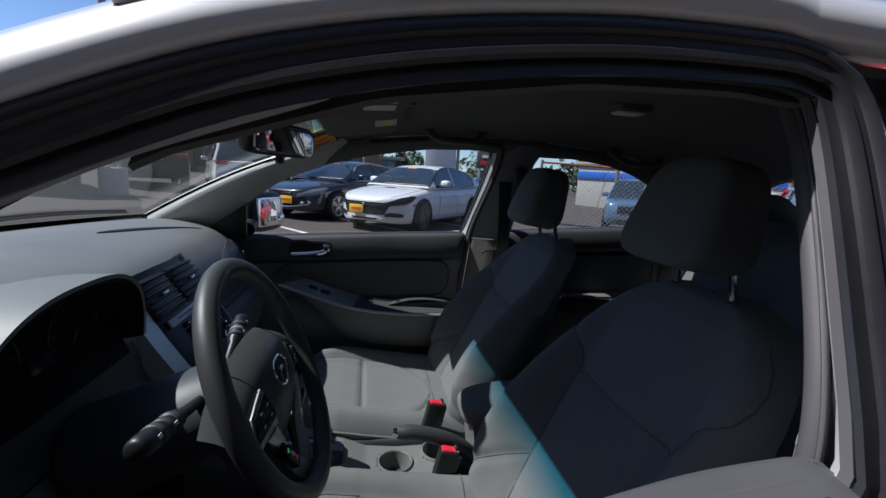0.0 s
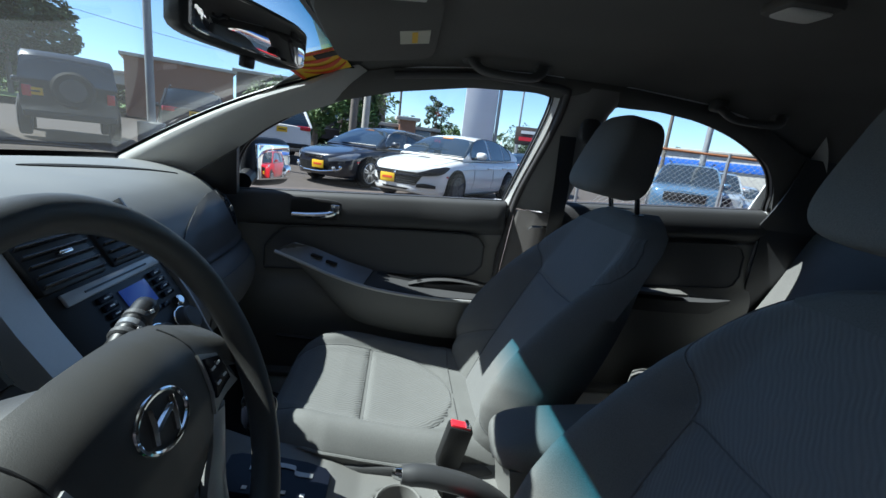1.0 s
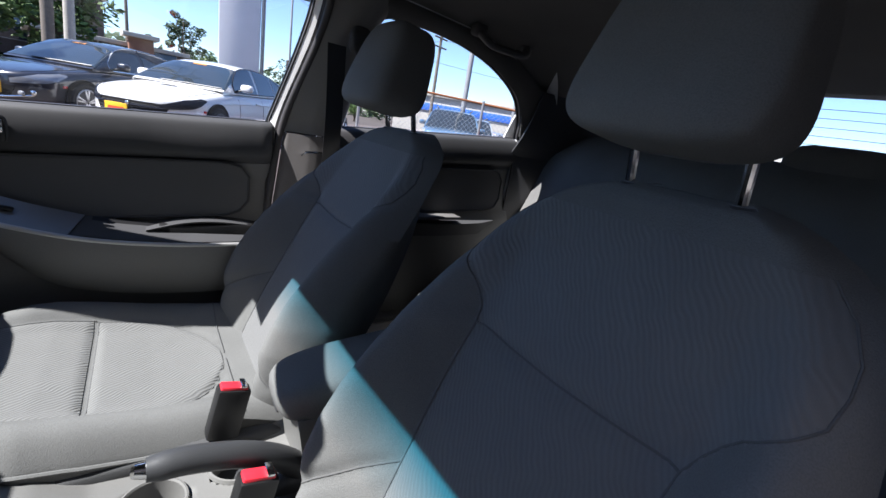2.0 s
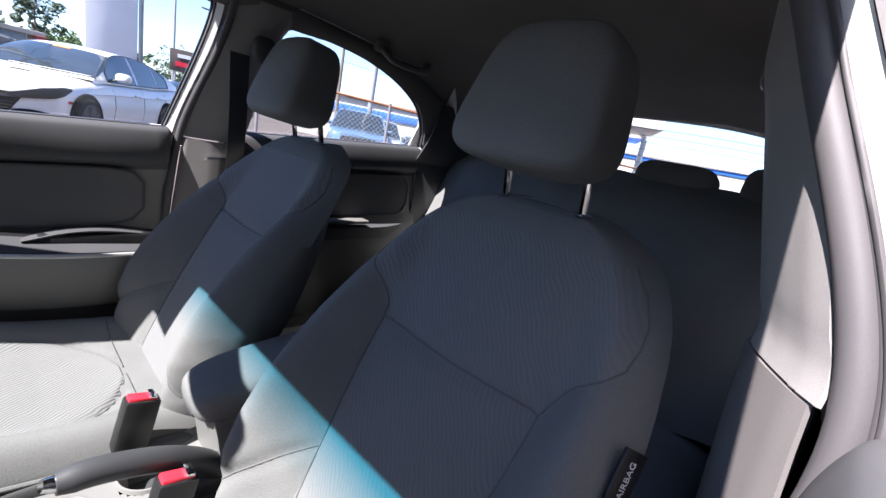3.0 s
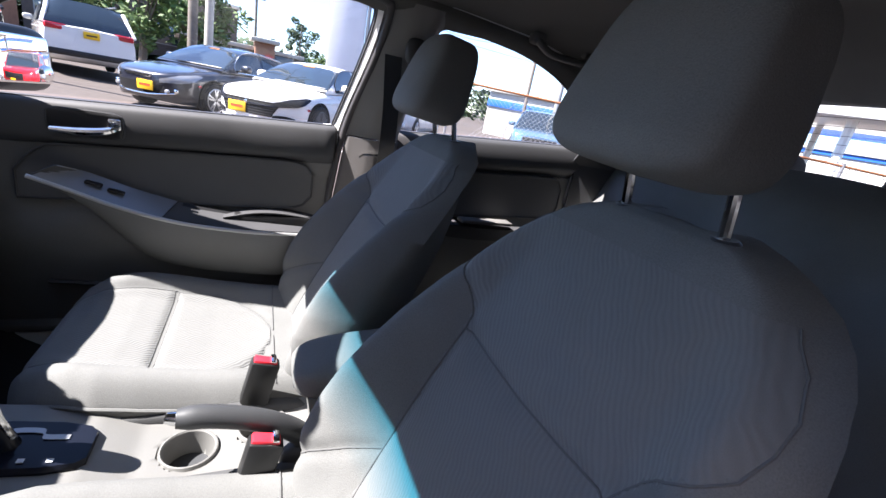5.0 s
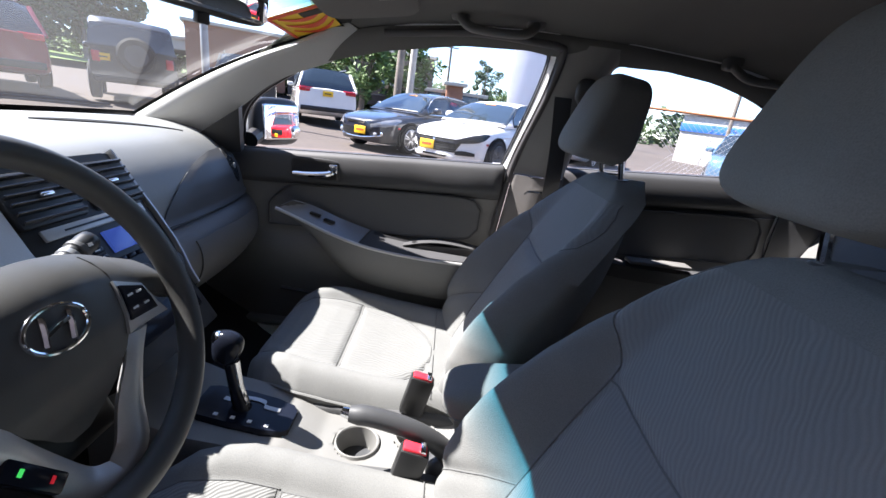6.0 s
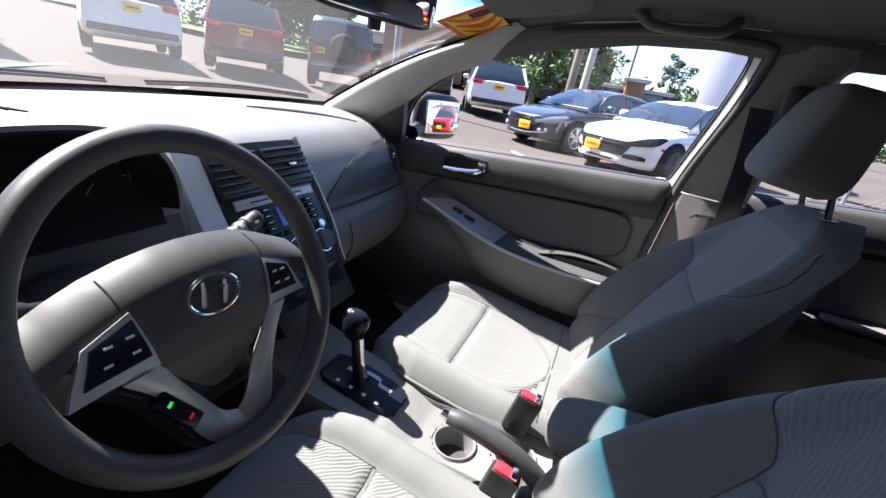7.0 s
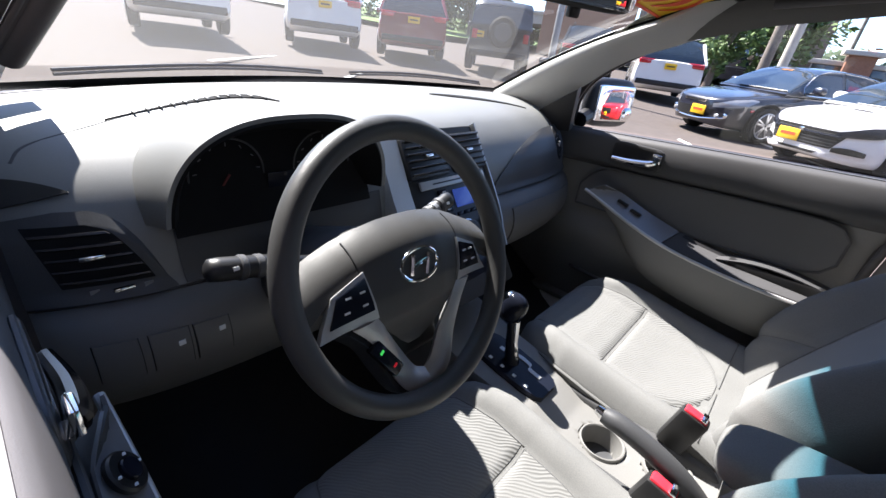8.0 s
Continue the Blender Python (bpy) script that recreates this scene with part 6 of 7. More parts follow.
def ground_at(u, v):
    x = math.copysign(abs(2 * u - 1) ** 2.6, 2 * u - 1) * 900
    y = math.copysign(abs(2 * v - 1) ** 2.6, 2 * v - 1) * 900
    return Vector((x, y, ground_z(x, y)))


M["asphalt"] = material("asphalt", (0.092, 0.078, 0.07), 0.9, grain=60, bump=0.6, vary=0.18, detail=8, spec=0.15)
M["line"] = material("lot_line_paint", (0.6, 0.6, 0.58), 0.8, grain=40, vary=0.2)
M["grass"] = material("grass_bank", (0.10, 0.16, 0.04), 0.95, grain=8, vary=0.4)
M["leaf"] = material("leaves", (0.075, 0.13, 0.03), 0.6, grain=3, vary=0.5)
M["leaf_dark"] = material("dark_leaves", (0.045, 0.075, 0.03), 0.7, grain=3, vary=0.5)
M["bark"] = material("bark", (0.13, 0.10, 0.075), 0.95, grain=20, bump=0.6)
M["pole"] = material("grey_pole", (0.28, 0.29, 0.30), 0.6, 0.2, vary=0.15)
M["wood_pole"] = material("weathered_wood_pole", (0.17, 0.145, 0.12), 0.95, grain=30, vary=0.25)
M["concrete"] = material("concrete", (0.42, 0.40, 0.36), 0.9, grain=20, bump=0.3)
M["pylon"] = material("pylon_panel", (0.66, 0.66, 0.70), 0.6, grain=4, vary=0.04)
M["brick"] = material("brown_wall", (0.25, 0.12, 0.075), 0.9, grain=12, vary=0.15)
M["dark_wall"] = material("dark_brown_wall", (0.07, 0.055, 0.05), 0.9, grain=6, vary=0.15)
M["pale_wall"] = material("pale_block_wall", (0.45, 0.43, 0.39), 0.9, grain=6, vary=0.06)
M["blue_band"] = material("blue_band_paint", (0.02, 0.13, 0.55), 0.5, vary=0.05)
M["wire"] = material("fence_wire", (0.35, 0.35, 0.36), 0.5, 0.7)
M["rust"] = material("rusty_rail", (0.30, 0.12, 0.05), 0.7, 0.3)
structure("ground", grid(ground_at, 120, 120), "asphalt", "worn pale asphalt car lot", "ground", 0)


def cross_section(w, z0, z1, zt, crown):
    """Half outline of a car body: sill, flank, shoulder, top."""
    h = z1 - z0
    return [(0, z0), (w * 0.86, z0), (w * 0.97, z0 + 0.08), (w, z0 + 0.30 * h), (w * 0.995, z0 + 0.55 * h), (w * 0.985, z0 + 0.72 * h), (w * 0.95, z1 - 0.03), (w * 0.88, z1), (w * 0.55, zt), (0, zt + crown)]


CARS = {
    "saloon": dict(length=4.68, half=0.91, xs=[0, 0.03, 0.10, 0.22, 0.32, 0.36, 0.70, 0.84, 0.97, 1.0], hw=[0.66, 0.80, 0.93, 1.0, 1.0, 1.0, 1.0, 0.98, 0.88, 0.80],
                   z0=[0.32, 0.22, 0.18, 0.18, 0.18, 0.18, 0.18, 0.2, 0.26, 0.36], z1=[0.58, 0.68, 0.76, 0.88, 0.94, 0.95, 0.99, 1.02, 1.02, 0.92],
                   cabin=[(0.27, 0.95), (0.455, 1.43), (0.55, 1.475), (0.70, 1.45), (0.905, 1.06)], wheel=0.33, axles=(0.195, 0.78), top=0.66),
    "suv": dict(length=4.8, half=0.97, xs=[0, 0.02, 0.10, 0.22, 0.30, 0.34, 0.70, 0.90, 0.985, 1.0], hw=[0.80, 0.88, 0.96, 1.0, 1.0, 1.0, 1.0, 1.0, 0.96, 0.93],
                z0=[0.45, 0.32, 0.28, 0.26, 0.26, 0.26, 0.26, 0.28, 0.34, 0.42], z1=[0.92, 1.0, 1.06, 1.10, 1.12, 1.12, 1.14, 1.14, 1.12, 1.08],
                cabin=[(0.24, 1.10), (0.38, 1.66), (0.5, 1.74), (0.90, 1.72), (0.985, 1.16)], wheel=0.38, axles=(0.19, 0.79), top=0.74),
    "boxy": dict(length=4.5, half=0.93, xs=[0, 0.02, 0.10, 0.22, 0.32, 0.34, 0.70, 0.90, 0.995, 1.0], hw=[0.78, 0.80, 0.84, 0.86, 0.90, 0.92, 0.92, 0.92, 0.92, 0.92],
                 z0=[0.5, 0.42, 0.40, 0.40, 0.40, 0.40, 0.40, 0.42, 0.45, 0.5], z1=[1.08, 1.14, 1.16, 1.18, 1.2, 1.2, 1.2, 1.2, 1.2, 1.2],
                 cabin=[(0.315, 1.18), (0.375, 1.80), (0.42, 1.85), (0.96, 1.85), (0.995, 1.22)], wheel=0.42, axles=(0.17, 0.80), top=0.86),
}


def build_car(kind, paint, label, x, y, heading, facing_plate=True, group="", z=None, tail_plate=True, rims="alloy", grille="black"):
    """A parked car; heading in degrees is the way its nose points (0: towards +x)."""
    c = CARS[kind]
    L, H = c["length"], c["half"]
    v = thing("parked_suv" if kind != "saloon" else "parked_car", label, "car", (0, 0, 0), group)
    # built nose at x = 0 pointing to -x, then turned
    xs = np.linspace(0, 1, 40)
    rings = []
    for q in xs:
        w, z0, z1 = H * curve(q, c["xs"], c["hw"]), curve(q, c["xs"], c["z0"]), curve(q, c["xs"], c["z1"])
        half = cross_section(w, z0, z1, z1 + 0.02, 0.02)
        rings.append([Vector((q * L, yy, zz)) for yy, zz in half] + [Vector((q * L, -yy, zz)) for yy, zz in reversed(half[1:-1])])
    part("body", loft(rings), paint, v, "", 50)
    # cabin
    cx, cz = [a for a, b in c["cabin"]], [b for a, b in c["cabin"]]
    zb = [curve(a, c["xs"], c["z1"]) - 0.01 for a in cx]
    n = 24
    path = [(cx[0] + (cx[-1] - cx[0]) * i / n) for i in range(n + 1)]
    rings = []
    for q in path:
        zt, z1 = curve(q, cx, cz), curve(q, c["xs"], c["z1"]) - 0.01
        k = (zt - z1) / 0.55
        wt = H * (0.93 - (0.93 - c["top"]) * min(1, k))
        rings.append([Vector((q * L, wb, zz)) for wb, zz in ((H * 0.93, z1 - 0.02), (wt + (H * 0.93 - wt) * 0.12, z1 + (zt - z1) * 0.86), (wt * 0.94, zt - 0.02 * min(1, k)), (wt * 0.6, zt), (0, zt + 0.015), (-wt * 0.6, zt), (-wt * 0.94, zt - 0.02 * min(1, k)), (-wt - (H * 0.93 - wt) * 0.12, z1 + (zt - z1) * 0.86), (-H * 0.93, z1 - 0.02))])
    part("window_glass", loft(rings), "car_glass", v, "dark tinted windows", 40)
    # roof skin and pillars
    i0 = next(i for i, q in enumerate(path) if q >= cx[1] - 0.01)
    i1 = max(i for i, q in enumerate(path) if q <= cx[3] + 0.01)
    part("roof", loft([[p + Vector((0, 0.004 * (1 if p.y > 0 else -1), 0.008)) for p in r[1:8]] for r in rings[i0:i1 + 1]], False, False), paint, v, "", 50)
    for s in (-1, 1):
        a = 1 if s > 0 else 7
        b = 0 if s > 0 else 8
        up = Vector((0, 0.010 * s, 0.008))
        part("front_pillar", tube([rings[0][b] + up, rings[i0 // 2][a] + up, rings[i0][a] + up], 0.035, 6), paint, v)
        part("rear_pillar", tube([rings[i1][a] + up, rings[(i1 + n) // 2][a] + up, rings[n][b] + up], 0.05, 6), paint, v)
        mid = (i0 + i1) // 2 + (1 if kind == "saloon" else 0)
        part("centre_pillar", tube([rings[mid][b] + up * 0.3, rings[mid][a] + up * 0.3], 0.035, 6), "black", v)
        part("belt_trim", tube([r[b] + Vector((0, 0.012 * s, 0.02)) for r in rings[2:-2]], 0.012, 6), "chrome" if paint == "paint_black" else "black", v)
        mx = cx[0] + 0.45 * (cx[1] - cx[0])
        part("door_mirror", blob((mx * L + 0.12, s * (H + 0.06), curve(mx, c["xs"], c["z1"]) + 0.08), (0.07, 0.11, 0.075), 0.6, 0.6, 18, 10), paint, v)
        for q in (0.40, 0.56):
            part("door_gap", tube([(q * L, s * (H * 0.99), 0.95), (q * L + 0.01, s * (H * 1.003), 0.65), (q * L - 0.03, s * H * 0.985, 0.32)], 0.006, 4), "black", v)
            part("door_handle", box(((q + 0.115) * L, s * (H + 0.005), 0.86 if kind == "saloon" else 1.0), (0.2, 0.03, 0.03), None, 0.01), paint, v)
        for ax in c["axles"]:
            wx, r = ax * L, c["wheel"]
            arch = [(wx + (r + 0.05) * math.cos(a), s * (H * 0.99), r + (r + 0.05) * math.sin(a)) for a in [math.pi * i / 20 for i in range(21)]]
            part("wheel_arch", loft([[Vector(p), Vector((wx + (p[0] - wx) * 0.55, p[1], r + (p[2] - r) * 0.55)), Vector((wx + (p[0] - wx) * 0.55, p[1] - s * 0.22, r + (p[2] - r) * 0.55)), Vector((p[0], p[1] - s * 0.22, p[2]))] for p in arch]), "black", v)
            w = part("wheel", disc((wx, s * (H - 0.10), r), (0, 1, 0), r, 0.22, 36, 0.03), "tyre", v, "black tyre")
            part("rim", disc((wx, s * (H - 0.005), r), (0, s, 0), r * 0.66, 0.03, 32, 0.008), "dark", w)
            for k in range(5):
                a = 2 * math.pi * k / 5 + 0.3
                part("rim_spoke", box((wx + r * 0.33 * math.cos(a), s * (H + 0.012), r + r * 0.33 * math.sin(a)), (r * 0.62, 0.02, 0.075), turn(0, -math.degrees(a), 0), 0.008), rims, w)
            part("rim_edge", tube([(wx + r * 0.66 * math.cos(a), s * (H + 0.01), r + r * 0.66 * math.sin(a)) for a in [2 * math.pi * i / 32 for i in range(32)]], 0.015, 6, True), rims, w)
        # lamps
        fz = curve(0.03, c["xs"], c["z1"]) - 0.07
        def front_lamp(u, vv, s=s, fz=fz):
            q = 0.012 + 0.13 * u
            w0 = H * curve(q, c["xs"], c["hw"])
            zz = curve(q, c["xs"], c["z1"]) - 0.02 - (0.11 - 0.07 * u) * (vv)
            return Vector((q * L - 0.012, s * (w0 * (0.99 - 0.05 * (1 - vv)) + 0.008) * (0.72 + 0.28 * min(1, u * 2.5)), zz))
        hl = part("headlight", grid(front_lamp, 10, 4, 0.02 * s), "gloss" if paint == "white" and kind == "saloon" else "lamp", v, "dark headlight" if paint == "white" and kind == "saloon" else "clear headlight")
        if kind == "saloon":
            part("lamp_reflector", grid(lambda u, vv, s=s, fl=front_lamp: fl(0.30 + 0.35 * u, 0.25 + 0.4 * vv) + Vector((-0.012, 0.008 * s, 0.004)), 6, 3, 0.006 * s), "lamp", hl)
            part("fog_slot", blob((0.085, s * H * 0.66, 0.30), (0.09, 0.15, 0.035), 0.5, 0.5, 20, 8, turn(0, 0, 20 * s)), "black", v, "black fog lamp slot")
            part("shoulder_line", tube([(q * L, s * (H * curve(q, c["xs"], c["hw"]) * 0.995 + 0.004), curve(q, c["xs"], c["z0"]) + 0.68 * (curve(q, c["xs"], c["z1"]) - curve(q, c["xs"], c["z0"]))) for q in np.linspace(0.30, 0.93, 16)], 0.012, 6), paint, v)
        tz = curve(0.97, c["xs"], c["z1"]) - 0.12
        if kind == "boxy":
            part("tail_light", box((L + 0.01, s * H * 0.78, 0.98), (0.06, 0.16, 0.24), None, 0.02), "tail", v, "red tail light")
        else:
            part("tail_light", box((L - 0.03, s * H * 0.70, tz + (0.06 if kind == "suv" else 0.0)), (0.12, 0.42, 0.14), turn(0, 0, -14 * s), 0.03), "tail", v, "red tail light")
    # front face
    part("grille", loft([[(0.0 - 0.02, yy, zz) for yy, zz in ((-H * 0.52, 0.40), (H * 0.52, 0.40), (H * 0.62, 0.56), (-H * 0.62, 0.56))], [(0.08, yy, zz) for yy, zz in ((-H * 0.56, 0.38), (H * 0.56, 0.38), (H * 0.66, 0.58), (-H * 0.66, 0.58))]]) if kind == "saloon" else box((0.0, 0, 0.78), (0.06, H * 1.1, 0.24), None, 0.02), grille, v, "dark grille")
    part("grille_bar", box((-0.03, 0, 0.52 if kind == "saloon" else 0.80), (0.02, H * 1.0, 0.025), None, 0.008), "chrome" if paint == "paint_black" else "black", v)
    part("lower_intake", box((0.035, 0, 0.27 if kind == "saloon" else 0.45), (0.10, H * 1.1, 0.09), None, 0.02), "black", v)
    for s in (-1, 1):
        part("fog_light", blob((0.10, s * H * 0.66, 0.32 if kind == "saloon" else 0.5), (0.08, 0.13, 0.05), 0.6, 0.6, 16, 8), "black", v)
    if kind == "saloon":
        part("bonnet_scoop" if paint == "white" else "bonnet_badge", blob((0.20 * L if paint == "white" else 0.03, 0, curve(0.20 if paint == "white" else 0.008, c["xs"], c["z1"]) + 0.022), (0.07, 0.22, 0.02) if paint == "white" else (0.02, 0.09, 0.02), 0.6, 0.5, 20, 8, turn(0, -8, 0)), "black" if paint == "white" else "chrome", v)
        for s in (-1, 1):
            part("bonnet_crease", tube([(q * L, s * H * (0.42 + 0.9 * q), curve(q, c["xs"], c["z1"]) + 0.018) for q in np.linspace(0.05, 0.28, 8)], 0.010, 6), paint, v)
        if paint == "paint_black":
            part("chrome_lip", tube([(0.03 + 0.10 * (t * t), H * 0.86 * t, 0.335 + 0.05 * t * t) for t in [-1 + i / 8 for i in range(17)]], 0.016, 6), "chrome", v, "chrome lower lip")
    if facing_plate:
        pl = part("plate", box((-0.045, 0.12, 0.45 if kind == "saloon" else 0.62), (0.02, 0.31, 0.16), None, 0.004), "yellow", v, "yellow dealer plate")
        part("plate_bar", box((-0.057, 0.12, 0.455 if kind == "saloon" else 0.62), (0.004, 0.22, 0.035), None, 0), "ink", pl)
    if tail_plate:
        zz = 0.78 if kind == "saloon" else 0.98
        xx = L + (0.015 if kind != "boxy" else 0.02)
        pl = part("plate", box((xx, 0 if kind != "boxy" else -0.62, zz), (0.03, 0.32, 0.16), None, 0.004), "yellow", v, "yellow dealer plate")
        part("plate_bar", box((xx + 0.017, 0 if kind != "boxy" else -0.62, zz), (0.004, 0.22, 0.035), None, 0), "ink", pl)
    part("rear_bumper", box((L - 0.05, 0, 0.42 if kind == "saloon" else 0.50), (0.14, H * 1.75, 0.16), None, 0.04, 3), "black" if kind != "saloon" else paint, v)
    if kind == "boxy":
        sp = part("spare_wheel", disc((L + 0.14, 0.05, 1.08), (1, 0, 0), 0.40, 0.24, 36, 0.05), "tyre", v, "spare tyre on the tailgate")
        part("spare_rim", disc((L + 0.25, 0.05, 1.08), (1, 0, 0), 0.24, 0.05, 28, 0.01), "dark", sp)
    if kind == "suv":
        for s in (-1, 1):
            part("roof_bar", tube([(0.42 * L, s * 0.62, 1.78), (0.44 * L, s * 0.62, 1.81), (0.86 * L, s * 0.62, 1.80), (0.88 * L, s * 0.62, 1.76)], 0.02, 6), "black", v)
    v.location = (x, y, ground_z(x, y) if z is None else z)
    v.rotation_euler = (0, 0, radians(heading - 180))
    return v


SEDAN_L, SEDAN_H = 4.66, 0.90
SEDAN_Q = [0, 0.004, 0.012, 0.03, 0.06, 0.10, 0.16, 0.24, 0.30, 0.36, 0.50, 0.70, 0.84, 0.93, 0.975, 1.0]
SEDAN_TOP = [0.640, 0.675, 0.705, 0.738, 0.775, 0.815, 0.865, 0.915, 0.945, 0.955, 0.965, 0.985, 1.02, 1.03, 1.00, 0.93]
SEDAN_FOOT = [0.30, 0.25, 0.225, 0.205, 0.19, 0.185, 0.18, 0.18, 0.18, 0.18, 0.18, 0.18, 0.20, 0.24, 0.30, 0.38]
SECTION = [(0.0, 0.0), (0.80, 0.0), (0.925, 0.04), (0.978, 0.16), (0.997, 0.34), (1.0, 0.50), (0.992, 0.64), (0.985, 0.74), (0.955, 0.84), (0.90, 0.92), (0.80, 0.965), (0.60, 0.988), (0.30, 1.0), (0.0, 1.004)]
ROOF_Q, ROOF_TOP = [0.255, 0.31, 0.37, 0.42, 0.47, 0.53, 0.60, 0.68, 0.76, 0.84, 0.90, 0.945], [0.93, 1.095, 1.255, 1.365, 1.425, 1.455, 1.460, 1.440, 1.385, 1.275, 1.165, 1.04]


def sedan_half(q):
    """Half width of the body along its length: a nose that is round from above."""
    nose = 0.955 * min(1.0, (q + 0.0006) / 0.095) ** 0.30
    return SEDAN_H * min(nose + 0.045 * ease(0.08, 0.20, q), 1.0) * (1 - 0.13 * ease(0.88, 1.0, q) ** 1.5)


def sedan_at(q, yf, zf, lift=0.0):
    """A place on the body: share of length, and of the section's half width and height."""
    z0, z1 = curve(q, SEDAN_Q, SEDAN_FOOT), curve(q, SEDAN_Q, SEDAN_TOP)
    return Vector((q * SEDAN_L - lift * ease(0.10, 0.0, q), yf * (sedan_half(q) + lift), z0 + (z1 - z0) * zf))


def nose_x(y):
    """How far back the nose has come at a place across."""
    return 0.095 * SEDAN_L * min(1.0, abs(y) / (0.955 * SEDAN_H)) ** (1 / 0.30)


def cabin_ring(q):
    """The cabin's outline across the car, from one belt line to the other."""
    belt, top = curve(q, SEDAN_Q, SEDAN_TOP) - 0.012, curve(q, ROOF_Q, ROOF_TOP)
    k = max(0.02, (top - belt) / 0.5)
    wb = 0.90 * sedan_half(q)
    wr = wb - 0.21 * min(1.0, k) ** 1.1
    half = [(wb, belt - 0.03), (wb * 0.995, belt), (wb + (wr - wb) * 0.50, belt + (top - belt) * 0.46), (wr, belt + (top - belt) * 0.86), (wr * 0.90, top - 0.035 * min(1, k)), (wr * 0.62, top - 0.010 * min(1, k)), (0, top)]
    line = [Vector((0, a, b)) for a, b in half] + [Vector((0, -a, b)) for a, b in reversed(half[:-1])]
    return [Vector((q * SEDAN_L, p.y, p.z)) for p in smooth_path(line, 4)]


def build_sedan(paint, label, x, y, heading, plate_side=0.16, group="parked cars", facing_plate=True):
    """A parked saloon car; heading in degrees is the way its nose points (0: towards +x)."""
    L, H = SEDAN_L, SEDAN_H
    black = paint == "paint_black"
    v = thing("parked_car", label, "car", (0, 0, 0), group)
    half = [(p.x, p.z) for p in smooth_path([(a, 0, b) for a, b in SECTION], 3)]
    rings = []
    for q in [0.0, 0.0015, 0.004, 0.008, 0.014, 0.022, 0.032, 0.045, 0.06, 0.08] + [0.10 + 0.9 * i / 44 for i in range(45)]:
        rings.append([sedan_at(q, a, b) for a, b in half] + [sedan_at(q, -a, b) for a, b in reversed(half[1:-1])])
    part("body", loft(rings), paint, v, "", 40)
    qs = [0.256 + 0.688 * i / 48 for i in range(49)]
    cab = [cabin_ring(q) for q in qs]
    part("cabin", loft(cab, False, False), paint, v, "", 60)
    n = len(cab[0]) - 1

    def on_cabin(q, f, lift=0.004):
        r = cabin_ring(q)
        k = min(int(f * n), n - 1)
        p = r[k].lerp(r[k + 1], f * n - k)
        out = Vector((0, p.y, 0.5 * (p.z - 0.6))).normalized()
        return p + out * lift + Vector((-lift if q < 0.45 else lift if q > 0.75 else 0, 0, lift * 0.5))
    part("windscreen", grid(lambda u, w: on_cabin(0.268 + 0.158 * u, 0.20 + 0.60 * w if u > 0.2 else 0.17 + 0.66 * w), 16, 20), "car_glass", v, "tinted windscreen reflecting the sky", 60)
    part("rear_window", grid(lambda u, w: on_cabin(0.785 + 0.130 * u, 0.22 + 0.56 * w), 12, 14), "car_glass", v, "tinted rear window", 60)

    def side_glass(q, w, s):
        """Glass between the belt line and a curved upper edge that closes at both ends."""
        arc = max(0.0, 1 - abs((q - 0.585) / 0.255) ** 3.0)
        f = 0.085 + (0.035 + 0.175 * arc ** 0.6) * w
        return on_cabin(q, f if s > 0 else 1 - f, 0.005)
    for s in (-1, 1):
        for qa, qb in ((0.345, 0.545), (0.565, 0.725), (0.735, 0.825)):
            part("side_window", grid(lambda u, w, qa=qa, qb=qb, s=s: side_glass(qa + (qb - qa) * u, w, s), 14, 8), "car_glass", v, "dark side window", 60)
        rim = [side_glass(0.345 + 0.48 * i / 30, 1.02, s) for i in range(31)] + [side_glass(0.825 - 0.48 * i / 30, -0.02, s) for i in range(31)]
        part("window_surround", tube(rim, 0.011, 6, True), "chrome" if black else "black", v)
        mz = curve(0.36, SEDAN_Q, SEDAN_TOP) + 0.09
        mir = part("door_mirror", blob((0.372 * L, s * (H + 0.075), mz), (0.075, 0.115, 0.075), 0.7, 0.7, 22, 12), paint, v)
        part("mirror_foot", tube([(0.366 * L, s * (H * 0.88), mz - 0.07), (0.368 * L, s * (H + 0.02), mz - 0.04)], 0.022, 8), "black", mir)
        for q in (0.352, 0.565, 0.76):
            part("door_gap", tube([sedan_at(q + dq, s * a, b, 0.001) for a, b, dq in ((0.952, 0.85, 0.0), (0.989, 0.70, 0.003), (1.0, 0.48, 0.004), (0.985, 0.20, -0.006))], 0.006, 4), "black", v)
        for q in (0.515, 0.70):
            part("door_handle", box(sedan_at(q, s * 0.997, 0.76), (0.19, 0.035, 0.032), None, 0.010), "chrome" if black else paint, v)
        part("shoulder_crease", tube([sedan_at(q, s * 0.986, 0.735, 0.002) for q in np.linspace(0.17, 0.95, 24)], 0.010, 6), paint, v)
        part("sill_strip", tube([sedan_at(q, s * 0.93, 0.05, 0.0) for q in np.linspace(0.26, 0.72, 10)], 0.03, 6), "black", v)
        for ax in (0.195, 0.775):
            wx, r = ax * L, 0.335
            rr = r + 0.055
            part("wheel_arch", loft([[Vector((wx + rr * t_ * math.cos(a), s * (H * 0.988 + o), r + rr * t_ * math.sin(a))) for t_, o in ((1.0, 0.012), (0.97, 0.014), (0.60, 0.010), (0.60, -0.20), (1.0, -0.20))] for a in [math.pi * (-0.13 + 1.26 * i / 24) for i in range(25)]]), "void", v)
            w = part("wheel", disc((wx, s * (H - 0.085), r), (0, 1, 0), r, 0.22, 40, 0.035), "tyre", v, "black tyre")
            part("rim", disc((wx, s * (H + 0.018), r), (0, s, 0), r * 0.68, 0.02, 32, 0.006), "dark", w)
